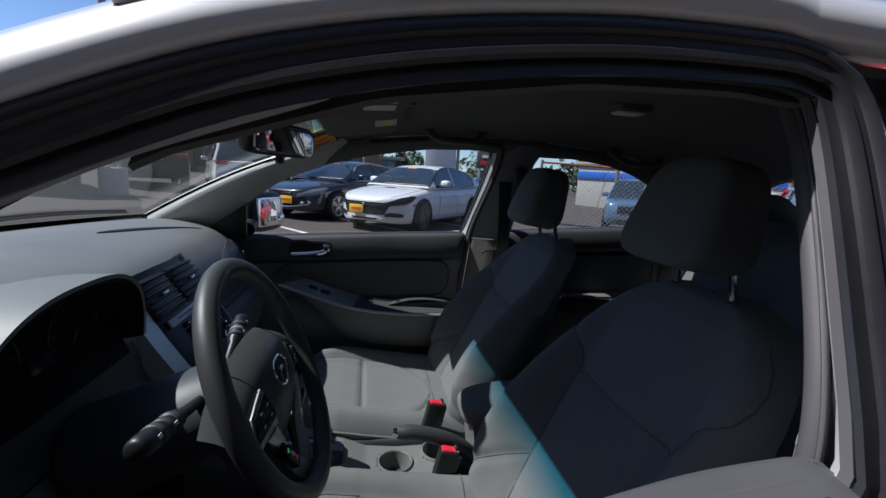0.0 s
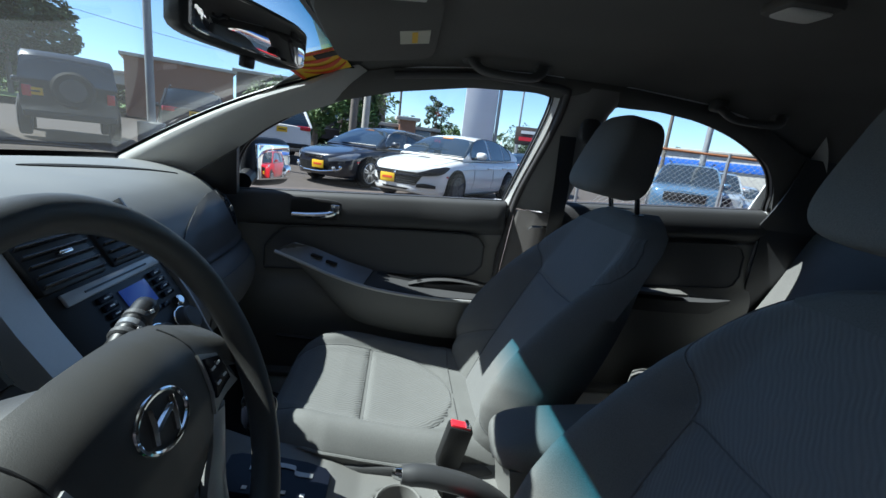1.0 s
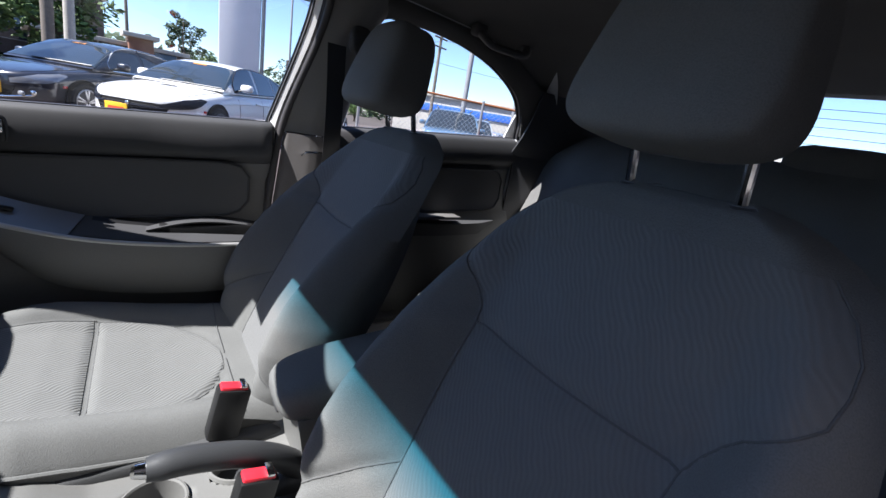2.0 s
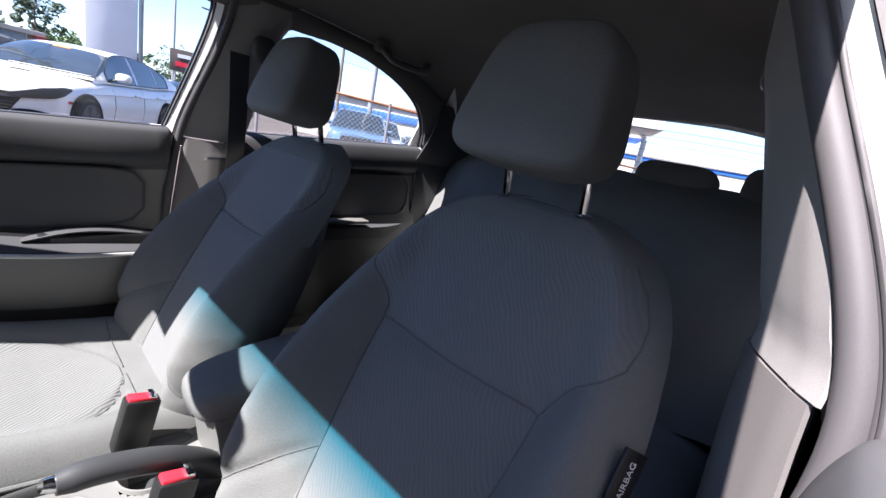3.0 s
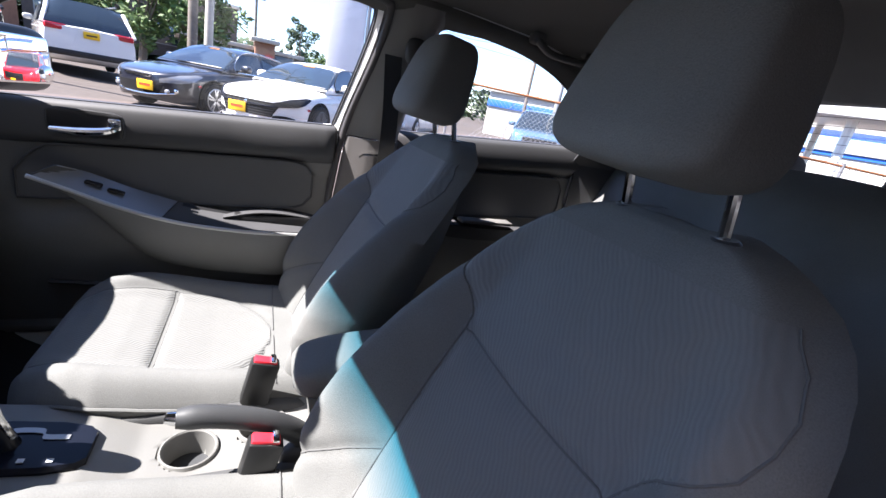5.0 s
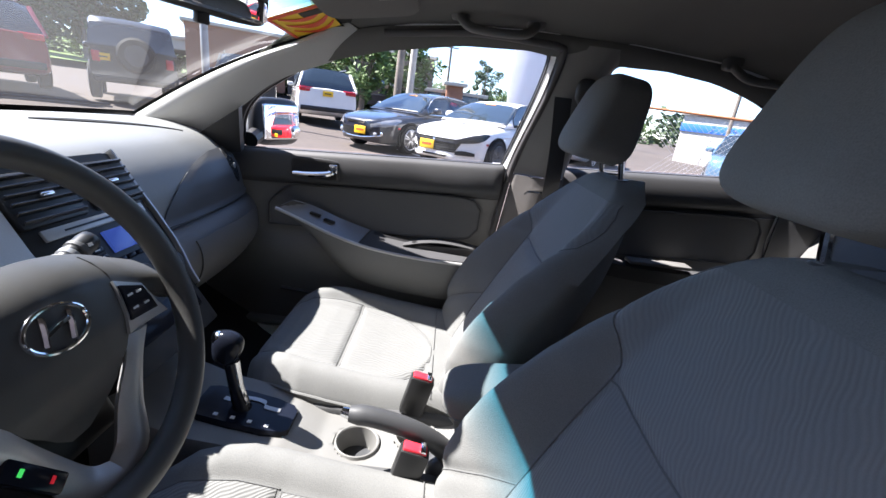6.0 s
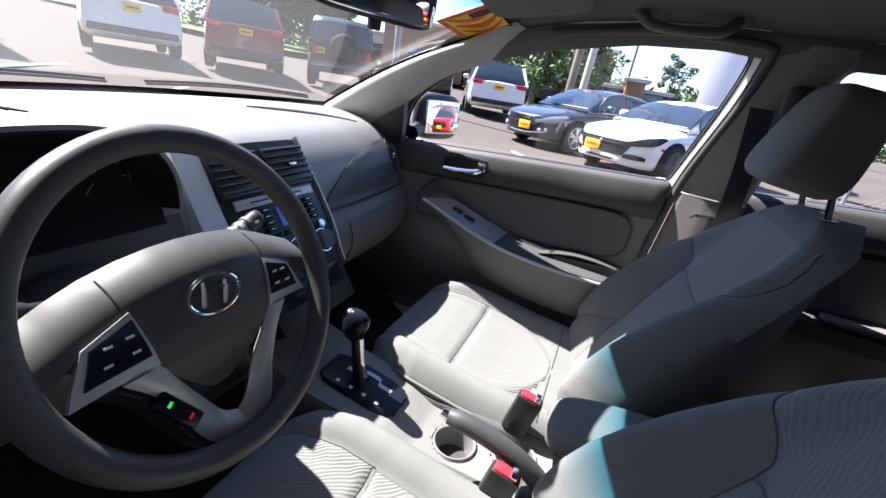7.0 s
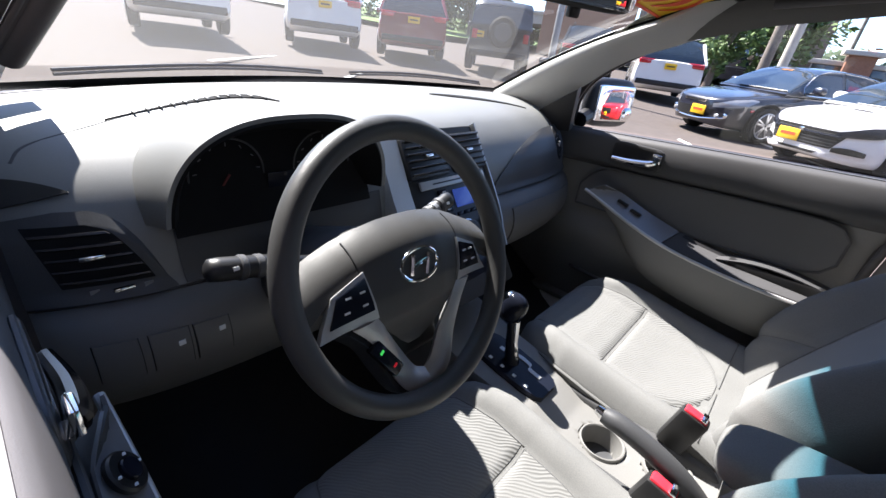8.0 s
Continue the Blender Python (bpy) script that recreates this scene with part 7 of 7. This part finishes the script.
            for k in range(10):
                a = 2 * math.pi * (k // 2) / 5 + 0.3 + (0.16 if k % 2 else -0.16)
                part("rim_spoke", box((wx + r * 0.36 * math.cos(a), s * (H + 0.030), r + r * 0.36 * math.sin(a)), (r * 0.60, 0.018, 0.034), turn(0, -math.degrees(a), 0), 0.006), "alloy" if black else "dark", w)
            part("rim_edge", tube([(wx + r * 0.68 * math.cos(a), s * (H + 0.027), r + r * 0.68 * math.sin(a)) for a in [2 * math.pi * i / 36 for i in range(36)]], 0.013, 6, True), "alloy" if black else "dark", w)
        # headlight: a blade that wraps round the corner
        def lamp_at(u, w, s=s, lift=0.007):
            q = 0.010 + 0.125 * u ** 1.4
            low, high = curve(u, [0, 0.6, 1.0], [0.66, 0.68, 0.835]), curve(u, [0, 0.5, 0.85, 1.0], [0.80, 0.90, 0.905, 0.86])
            zf = low + (high - low) * w
            yf = curve(zf, [0.5, 0.64, 0.74, 0.84, 0.92, 0.965], [1.0, 0.992, 0.985, 0.955, 0.90, 0.80])
            return sedan_at(q, s * yf, zf, lift)
        hl = part("headlight", grid(lambda u, w, f=lamp_at: f(u, w), 16, 6, 0.012 * s), "lamp" if black else "gloss", v, "clear headlight" if black else "dark headlight", 60)
        for ua, ub in ((0.16, 0.40), (0.48, 0.74)):
            part("lamp_lens", grid(lambda u, w, f=lamp_at, ua=ua, ub=ub: f(ua + (ub - ua) * u, 0.28 + 0.44 * w, lift=0.0095), 6, 3, 0.004 * s), "alloy" if black else "lamp", hl)
        # bumper: outer intake slot
        def slot_at(u, w, s=s):
            yy = s * (0.52 + 0.33 * u) * H
            z = 0.335 + 0.085 * w * (0.55 + 0.45 * math.sin(math.pi * (0.1 + 0.8 * u)))
            return Vector((nose_x(yy) - 0.012 + 0.02 * (0.38 - z), yy, z))
        if not black:
            fs = part("bumper_slot", grid(slot_at, 12, 4, 0.012 * s), "void", v, "black bumper slot", 60)
            part("slot_bar", tube([slot_at(u, 0.5) + Vector((-0.006, 0, 0)) for u in (0.1, 0.4, 0.7, 0.92)], 0.008, 6), "dark", fs)
        part("side_marker", blob(sedan_at(0.118, s * 0.988, 0.60, 0.004), (0.045, 0.012, 0.022), 0.6, 0.6, 14, 8), "tail", v, "amber side marker")
        part("tail_light", box((L - 0.06, s * H * 0.62, 0.85), (0.12, 0.42, 0.14), turn(0, 0, -14 * s), 0.03), "tail", v, "red tail light")

    def fascia(z0, z1, w0, w1, lift):
        def at(u, w):
            z = z0 + (z1 - z0) * w
            yy = (2 * u - 1) * H * (w0 + (w1 - w0) * w)
            return Vector((nose_x(yy) - lift, yy, z))
        return at
    if black:
        gr = part("grille", grid(fascia(0.60, 0.655, 0.30, 0.34, 0.010), 20, 3, -0.01), "chrome", v, "chrome upper grille", 60)
        part("grille_bar", grid(fascia(0.615, 0.640, 0.26, 0.28, 0.016), 20, 2, -0.004), "void", gr)
        part("lower_intake", grid(fascia(0.32, 0.50, 0.46, 0.56, 0.010), 24, 4, -0.01), "void", v, "black lower intake", 60)
        lip = [(t_, 0.300 + 0.085 * abs(t_) ** 2.2) for t_ in [-1 + i / 10 for i in range(21)]]
        part("chrome_lip", tube([(nose_x(0.76 * H * t_) - 0.018, 0.76 * H * t_, z) for t_, z in lip], 0.016, 8), "chrome", v, "chrome lower lip")
        for s in (-1, 1):
            part("chrome_corner", blob((nose_x(0.74 * H) - 0.012, s * 0.74 * H, 0.42), (0.03, 0.05, 0.05), 0.8, 0.8, 14, 8), "chrome", v)
            part("fog_light", blob((nose_x(0.62 * H) - 0.016, s * 0.62 * H, 0.40), (0.025, 0.055, 0.040), 0.8, 0.8, 14, 8), "lamp", v)
    else:
        gr = part("grille", grid(fascia(0.37, 0.615, 0.50, 0.66, 0.010), 28, 6, -0.012), "void", v, "black split grille", 60)
        for k in range(5):
            part("grille_bar", grid(fascia(0.395 + 0.043 * k, 0.403 + 0.043 * k, 0.50 + 0.025 * k, 0.50 + 0.025 * k, 0.017), 24, 1, -0.006), "dark", gr)
        part("grille_bar", tube([(nose_x(y_) - 0.020, y_, 0.545) for y_ in [H * 0.56 * (-1 + i / 8) for i in range(17)]], 0.016, 8), "gloss", gr)
        part("grille_badge", box((-0.03, 0.0, 0.565), (0.02, 0.06, 0.05), None, 0.006), "chrome", gr)
        part("lower_intake", grid(fascia(0.265, 0.30, 0.30, 0.36, 0.006), 16, 2, -0.01), "void", v, "", 60)
        part("bonnet_scoop", blob((0.205 * L, 0.0, curve(0.205, SEDAN_Q, SEDAN_TOP) + 0.004), (0.035, 0.14, 0.010), 0.7, 0.6, 20, 8, turn(0, -11, 0)), "void", v, "black bonnet scoop")
    for s in (-1, 1):
        part("bonnet_gap", tube([sedan_at(q, s * 0.80, 0.968, 0.001) for q in np.linspace(0.035, 0.265, 14)], 0.004, 4), "black", v)
        part("wiper", tube([on_cabin(0.268, 0.5 + s * 0.03 - 0.02, 0.012), on_cabin(0.272, 0.5 + s * 0.03 + 0.16, 0.012)], 0.009, 5), "black", v)
    part("screen_sticker", grid(lambda u, w: on_cabin(0.410 + 0.010 * u, 0.47 + 0.05 * w, 0.007), 2, 4), "sticker_orange", v)
    if facing_plate:
        pl = part("plate", box((nose_x(plate_side) - 0.045, plate_side, 0.46), (0.02, 0.32, 0.17), turn(0, 0, 6), 0.008), "yellow", v, "yellow dealer plate")
        part("plate_bar", box((nose_x(plate_side) - 0.057, plate_side, 0.465), (0.004, 0.22, 0.04), turn(0, 0, 6), 0), "sticker_red", pl)
    part("boot_plate", box((L + 0.012, 0, 0.72), (0.03, 0.32, 0.16), None, 0.004), "yellow", v, "yellow dealer plate")
    v.location = (x, y, ground_z(x, y))
    v.rotation_euler = (0, 0, radians(heading - 180))
    return v


# heading: nose direction in degrees
build_sedan("white", "white parked saloon car with a black grille and yellow dealer plate", -0.35, 7.75, 234)
build_sedan("paint_black", "black parked saloon car with chrome trim and yellow dealer plate", -2.25, 9.35, 234, -0.20)


def put_tail(kind, paint, label, x, y, heading, **more):
    """Place a car by the middle of its tail."""
    L = CARS[kind]["length"]
    a = radians(heading)
    return build_car(kind, paint, label, x + L * math.cos(a), y + L * math.sin(a), heading, **more)


EYE_SPOT = Vector((-0.15, -0.67, 1.12))   # about where the camera is; the cars are set along its sight lines
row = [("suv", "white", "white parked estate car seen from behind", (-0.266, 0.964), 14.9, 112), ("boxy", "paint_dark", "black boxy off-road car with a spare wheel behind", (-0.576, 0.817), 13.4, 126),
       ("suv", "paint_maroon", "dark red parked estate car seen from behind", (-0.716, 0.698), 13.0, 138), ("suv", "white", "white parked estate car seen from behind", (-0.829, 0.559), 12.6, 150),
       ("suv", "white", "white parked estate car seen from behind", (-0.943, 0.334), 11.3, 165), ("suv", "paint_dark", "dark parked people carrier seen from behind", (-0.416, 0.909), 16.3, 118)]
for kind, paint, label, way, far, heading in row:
    put_tail(kind, paint, label, EYE_SPOT.x + way[0] * far, EYE_SPOT.y + way[1] * far, heading, facing_plate=False, group="parked cars")
# behind the passenger's side
build_car("suv", "paint_blue", "blue-grey parked estate car", 7.6, 10.4, 235, facing_plate=False, group="parked cars")
build_car("suv", "paint_silver", "silver parked estate car", 10.0, 12.4, 235, group="parked cars")
build_sedan("paint_silver", "silver parked saloon car", 13.0, 14.5, 235, facing_plate=False)
put_tail("suv", "white", "white parked estate car with red tail lights", 12.3, 9.6, 30, facing_plate=False, group="parked cars")
put_tail("saloon", "white", "white parked saloon car", 3.6, 13.8, 54, facing_plate=False, group="parked cars")
build_car("suv", "paint_red", "bright red parked car", 8.0, 4.6, 228, group="parked cars")


def post(name, label, x, y, h, r, mat, base=False, lean=(0, 0), arms=0):
    z = ground_z(x, y)
    p = thing(name, label, "pole", (x, y, z), name + "s")
    part("shaft", tube([(x, y, z - 0.1), (x + lean[0] * h / 2, y + lean[1] * h / 2, z + h / 2), (x + lean[0] * h, y + lean[1] * h, z + h)], [r, r * 0.9, r * 0.75], 12), mat, p)
    if base:
        part("footing", disc((x, y, z + 0.35), (0, 0, 1), 0.32, 0.75, 20, 0.03), "concrete", p, "round concrete footing")
    for k in range(arms):
        s = 1 if k % 2 else -1
        part("lamp_arm", tube([(x, y, z + h - 0.1), (x + s * 0.8, y + 0.3 * s, z + h)], 0.04, 8), mat, p)
        part("lamp_head", box((x + s * 1.05, y + 0.4 * s, z + h), (0.55, 0.35, 0.16), None, 0.03), "dark", p, "flat lamp head")
    if not arms and name == "utility_pole":
        for dz in (0.4, 1.1):
            part("cross_arm", box((x + lean[0] * h, y + lean[1] * h, z + h - dz), (1.8, 0.1, 0.12), turn(0, 0, 20), 0.01), mat, p)
    return p


post("lamp_post", "tall grey lamp post on a concrete footing", -6.87, 11.6, 9.0, 0.10, "pole", True, arms=2)
post("lamp_post", "tall grey lamp post on a concrete footing", 9.5, 12.6, 10.0, 0.10, "pole", True, arms=2)
post("lamp_post", "tall grey lamp post", 8.6, 33.0, 8.0, 0.09, "pole", arms=2)
post("lamp_post", "tall grey lamp post", 17.5, 18.5, 9.0, 0.12, "pole", arms=2)
post("lamp_post", "tall grey lamp post", 20.5, 17.0, 9.5, 0.12, "pole", arms=2)
post("lamp_post", "tall grey lamp post", 23.0, 21.5, 9.5, 0.12, "pole", arms=1)
post("utility_pole", "weathered wooden utility pole", -2.15, 15.3, 10.0, 0.14, "wood_pole", lean=(0.03, 0.0))
post("steel_pole", "pale steel pole beside a wooden one", -1.75, 15.6, 8.0, 0.13, "concrete", lean=(0.03, 0.0))
post("utility_pole", "far wooden utility pole with cross arms", -1.0, 52.0, 9.0, 0.16, "wood_pole")
post("utility_pole", "far wooden utility pole with cross arms", 13.0, 40.0, 9.0, 0.16, "wood_pole")
post("utility_pole", "far wooden utility pole with cross arms", 21.0, 33.0, 9.0, 0.16, "wood_pole")
post("utility_pole", "wooden utility pole among trees", -27.5, 33.0, 10.0, 0.16, "wood_pole")
wires = thing("overhead_wires", "thin dark overhead wires between poles", "cable", (0, 45, 8))
for a, b in (((-27.5, 33, 8.2), (-2, 60, 8.5)), ((-2.1, 15.3, 8.8), (13, 40, 8.2)), ((13, 40, 8.0), (21, 33, 7.6)), ((-2.1, 15.3, 9.2), (21, 33, 8.2)), ((21, 33, 7.8), (60, 20, 8.0)), ((13, 40, 7.2), (60, 30, 7.0))):
    part("wire", tube([Vector(a).lerp(Vector(b), i / 12) - Vector((0, 0, 3.2 * (i / 12) * (1 - i / 12))) for i in range(13)], 0.018, 4), "dark", wires)

pyl = thing("sign_pylon", "wide pale sign pylon with a dark edge", "pylon", (2.2, 13.3, -0.1))
part("panel", box((2.1, 13.3, 5.0), (1.0, 0.7, 10.4), turn(0, 0, -12), 0.03), "pylon", pyl, "pale panelled face")
part("dark_edge", box((2.66, 13.18, 5.0), (0.10, 0.66, 10.4), turn(0, 0, -12), 0.02), "pole", pyl, "dark grey side edge")
part("panel_joint", box((2.1, 13.3, 3.4), (1.01, 0.71, 0.02), turn(0, 0, -12), 0), "pole", pyl)


def building(name, label, x0, y0, x1, y1, deep, z0, h, mat, bands=(), openings=0):
    """A long low house from one front corner to the other, with a flat roof."""
    a, b = Vector((x0, y0, 0)), Vector((x1, y1, 0))
    along = (b - a).normalized()
    inw = Vector((-along.y, along.x, 0))
    if inw.y < 0:
        inw = -inw
    t = basis(along, inw, Vector((0, 0, 1)))
    mid = (a + b) / 2 + inw * deep / 2
    ln = (b - a).length
    g = thing(name, label, "building", (mid.x, mid.y, z0))
    part("wall", box((mid.x, mid.y, z0 + h / 2), (ln, deep, h), t, 0.02), mat, g)
    part("roof", box((mid.x, mid.y, z0 + h + 0.1), (ln + 0.5, deep + 0.5, 0.22), t, 0.03), "concrete", g)
    for za, zb, m_ in bands:
        c = (a + b) / 2 - inw * 0.06
        part("band", box((c.x, c.y, z0 + (za + zb) / 2), (ln + 0.1, 0.12, zb - za), t, 0.01), m_, g)
    for i in range(openings):
        c = a + along * ln * (i + 0.5) / openings - inw * 0.03
        w = part("window", box((c.x, c.y, z0 + 1.6), (ln / openings * 0.6, 0.12, 1.5), t, 0.01), "car_glass", g, "dark window")
        part("window_frame", box((c.x, c.y, z0 + 1.6), (ln / openings * 0.64, 0.08, 1.6), t, 0.01), "pole", w)
    return g


building("warehouse", "pale block warehouse with a blue band", 21.0, 40.0, 55.0, 12.0, 15, -1.8, 5.2, "pale_wall", ((3.8, 4.5, "blue_band"),))
building("warehouse", "white shed with a blue roof edge", 36.0, 26.0, 50.0, -26.0, 12, -1.6, 4.7, "pale_wall", ((4.4, 4.7, "blue_band"),), 0)
building("shop_building", "brown shop building, the sunlit part", -19.5, 32.0, -13.5, 35.0, 10, 0.8, 4.0, "brick", (), 0)
# Dark wall colour stands for the shade on this part of the shop.
building("shop_building", "brown shop wing, coloured dark for its shade", -13.3, 35.0, -2.0, 38.0, 10, 0.8, 4.2, "dark_wall", (), 4)
building("canopy", "white flat canopy over a shop front", -25.0, 33.0, -19.0, 33.0, 8, 2.9, 0.7, "pale_wall")
building("brick_house", "low brown house with a brick chimney wall", -4.5, 29.5, 2.0, 30.5, 8, 0.0, 2.2, "dark_wall", (), 3)
building("chimney_wall", "square brick chimney block", -0.6, 29.2, 0.5, 29.3, 1.2, 0.0, 2.7, "brick")
# Unseen block, added to hold sky light off the driver's side.
building("sky_block_wall", "added plain block that keeps sky light off the driver's side", -14.0, -9.0, 16.0, -9.0, 6, -0.5, 7.0, "dark_wall", (), 0)
bank = grid(lambda u, v: Vector((-62 + 40 * u, 24 + 40 * v, 1.2 + 3.2 * min(1, (1 - u) * 1.2) * (0.4 + 0.6 * v))), 20, 20)
structure("grass_bank", bank, "grass", "sloping green bank beyond the lot", "ground")


def leaves(centres, size, count, seed, spread):
    """Many small leaf blades round the given clump centres."""
    rng = random.Random(seed)
    verts, faces = [], []
    for c, r in centres:
        for _ in range(count):
            d = Vector((rng.gauss(0, 1), rng.gauss(0, 1), rng.gauss(0, 0.8)))
            p = Vector(c) + d.normalized() * r * rng.uniform(0.5, 1.05) ** spread
            a, b = Vector((rng.uniform(-1, 1), rng.uniform(-1, 1), rng.uniform(-0.6, 0.6))).normalized(), Vector((rng.uniform(-1, 1), rng.uniform(-1, 1), rng.uniform(-1, 1))).normalized()
            k = len(verts)
            s1 = size * rng.uniform(0.6, 1.3)
            verts += [p - a * s1, p + b * s1 * 0.5, p + a * s1, p - b * s1 * 0.5]
            faces.append((k, k + 1, k + 2, k + 3))
    me = bpy.data.meshes.new("crown")
    me.from_pydata([tuple(v) for v in verts], [], faces)
    return me


def tree(x, y, h, r, mat, label, seed, low=0.35, clumps=26, leaf=0.16, count=90, tall=1.0):
    z = ground_z(x, y)
    rng = random.Random(seed)
    t = thing("tree", label, "tree", (x, y, z), "trees")
    part("trunk", tube([(x, y, z - 0.1), (x + 0.1, y, z + h * 0.3), (x - 0.05, y + 0.1, z + h * 0.6), (x, y, z + h * 0.9)], [0.05 * r + 0.1, 0.04 * r + 0.08, 0.05, 0.02], 10), "bark", t)
    centres = []
    for i in range(clumps):
        a, f = rng.uniform(0, 2 * math.pi), rng.random()
        zz = z + h * (low + (1 - low) * f)
        rr = r * math.sin(math.pi * min(0.95, 0.15 + 0.8 * (1 - f) ** tall)) * rng.uniform(0.35, 1.0)
        centres.append(((x + rr * math.cos(a), y + rr * math.sin(a), zz), r * rng.uniform(0.22, 0.4)))
        if i % 4 == 0:
            part("limb", tube([(x, y, z + h * (low * 0.8 + 0.3 * f)), ((x + rr * math.cos(a) + x) / 2, (y + rr * math.sin(a) + y) / 2, (zz + z + h * low) / 2), (x + rr * math.cos(a), y + rr * math.sin(a), zz)], [0.06, 0.045, 0.02], 6), "bark", t)
    me = leaves(centres, leaf, count, seed, 0.6)
    me.transform(Matrix.Translation(-t.location))
    me.materials.append(M[mat])
    ob = new("crown", me)
    ob.parent = t
    tagged(ob, "leafy crown")
    return t


for i, (x, y, h, r, m_) in enumerate(((-4.9, 22.5, 3.7, 1.7, "leaf"), (-2.9, 23.5, 4.3, 1.6, "leaf"), (-7.5, 25.0, 3.4, 1.8, "leaf"), (3.2, 48.0, 7.0, 1.5, "leaf_dark"), (5.5, 56.0, 3.8, 2.0, "leaf"), (-33.0, 30.0, 9.0, 3.0, "leaf_dark"),
                                      (-29.5, 31.0, 10.0, 4.0, "leaf_dark"), (-29.5, 37.0, 8.5, 3.0, "leaf_dark"), (26.0, 62.0, 4.0, 2.0, "leaf"), (15.0, 55.0, 5.0, 3.0, "leaf_dark"))):
    tree(x, y, h, r, m_, ("green leafy street tree" if m_ == "leaf" else "dark green tall tree"), 11 + i, 0.3 if h < 7 else 0.2, 26 if h < 7.5 else 70, 0.16 if h < 7.5 else 0.3, 90 if h < 7.5 else 150)
rng = random.Random(5)
hedge = [((-44 + 1.6 * i + rng.uniform(-1, 1), 30 + 0.75 * i + rng.uniform(-2, 2), rng.uniform(1.0, max(1.6, 5.4 - 0.18 * i))), rng.uniform(1.0, 1.7)) for i in range(34) for _ in range(3)]
me = leaves(hedge, 0.35, 110, 3, 0.5)
me.materials.append(M["leaf"])
tagged(new("far_woods", me), "green hedge and woods along the bank", "trees", "", "stuff")
shrubs = [((-3.5 + 0.4 * i, 19.5 + rng.uniform(-0.4, 0.4), 0.5), 0.5) for i in range(26)]
me = leaves(shrubs, 0.10, 80, 4, 0.6)
me.materials.append(M["leaf_dark"])
tagged(new("shrubs", me), "low dark shrubs by the lot edge", "shrubs", "", "stuff")
far = [((rng.uniform(-200, 260), rng.uniform(140, 200), rng.uniform(0, 7)), rng.uniform(4, 8)) for _ in range(150)]
me = leaves(far, 1.6, 60, 6, 0.5)
me.materials.append(M["leaf_dark"])
tagged(new("distant_trees", me), "distant dark tree line on the horizon", "trees", "", "stuff")

# chain link fence behind the passenger's side
F0, F1 = Vector((3.9, 9.0, 0)), Vector((13.5, 3.0, 0))
fence = thing("chain_link_fence", "chain link fence with a rusty top rail", "fence", (8.5, 6.0, -0.2))
fl = (F1 - F0).length
fd = (F1 - F0).normalized()


def fence_at(s, h):
    p = F0 + fd * s
    return Vector((p.x, p.y, ground_z(p.x, p.y) + h))


part("top_rail", tube([fence_at(fl * i / 10, 1.78) for i in range(11)], 0.026, 8), "rust", fence, "rusty top rail")
for i in range(5):
    part("fence_post", tube([fence_at(fl * i / 4, -0.05), fence_at(fl * i / 4, 1.84)], 0.035, 10), "wire", fence)
bm = bmesh.new()
n = int(fl / 0.11)
for k in (-1, 1):
    for i in range(-16, n + 16):
        s0, s1 = i * 0.11, i * 0.11 + k * 1.72
        h0, h1 = 0.04, 1.76
        if s1 < 0 or s0 < 0 or s0 > fl or s1 > fl:
            continue
        tube([fence_at(s0, h0), fence_at(s1, h1)], 0.004, 3, False, bm)
tagged(part("fence_mesh", bm, "wire", fence, "diamond wire mesh"), "", "", "", "stuff")
sign = thing("lot_sign", "small dark sign board on two posts", "sign", (8.6, 29.0, 0))
part("board", box((8.6, 29.0, 2.6), (2.4, 0.15, 1.2), turn(0, 0, -15), 0.02), "dark_wall", sign)
part("lettering_bar", box((8.55, 28.9, 2.85), (1.6, 0.04, 0.2), turn(0, 0, -15), 0), "print_white", sign)
part("lettering_bar", box((8.55, 28.9, 2.4), (1.8, 0.04, 0.25), turn(0, 0, -15), 0), "red", sign)
for dx in (-0.9, 0.9):
    part("sign_post", tube([(8.6 + dx, 29.0 - 0.25 * dx, -0.3), (8.6 + dx, 29.0 - 0.25 * dx, 2.1)], 0.06, 8), "pole", sign)
canopy = thing("drive_canopy", "white flat drive-through canopy", "canopy", (20, 10, -0.8))
part("canopy_roof", box((20.0, 9.5, 3.4), (9, 6, 0.8), turn(0, 0, 25), 0.05), "white", canopy)
for dx, dy in ((-3, -2), (3, -2), (-3, 2), (3, 2)):
    part("canopy_post", tube([(20 + dx, 9.5 + dy, -0.9), (20 + dx, 9.5 + dy, 3.1)], 0.15, 10), "white", canopy)
# painted bay lines
for i in range(7):
    x = -9.5 + 1.9 * i
    bm = box((x, 4.2 + 0.9 * i, ground_z(x, 0) + 0.004), (0.10, 4.4, 0.006), turn(0, 0, 38), 0)
    structure("bay_line", bm, "line", "worn white bay line", "road marking", 0)

# the car's own wheels
for x in (-1.32, 1.26):
    for s in SIDES:
        y = s * (BELT[s] - 0.02)
        w = part("wheel", disc((x, y, 0.31), (0, 1, 0), 0.30, 0.19, 32, 0.03), "tyre", car, "black tyre")
        part("rim", disc((x, y + s * 0.09, 0.31), (0, s, 0), 0.19, 0.03, 28, 0.006), "alloy", w)
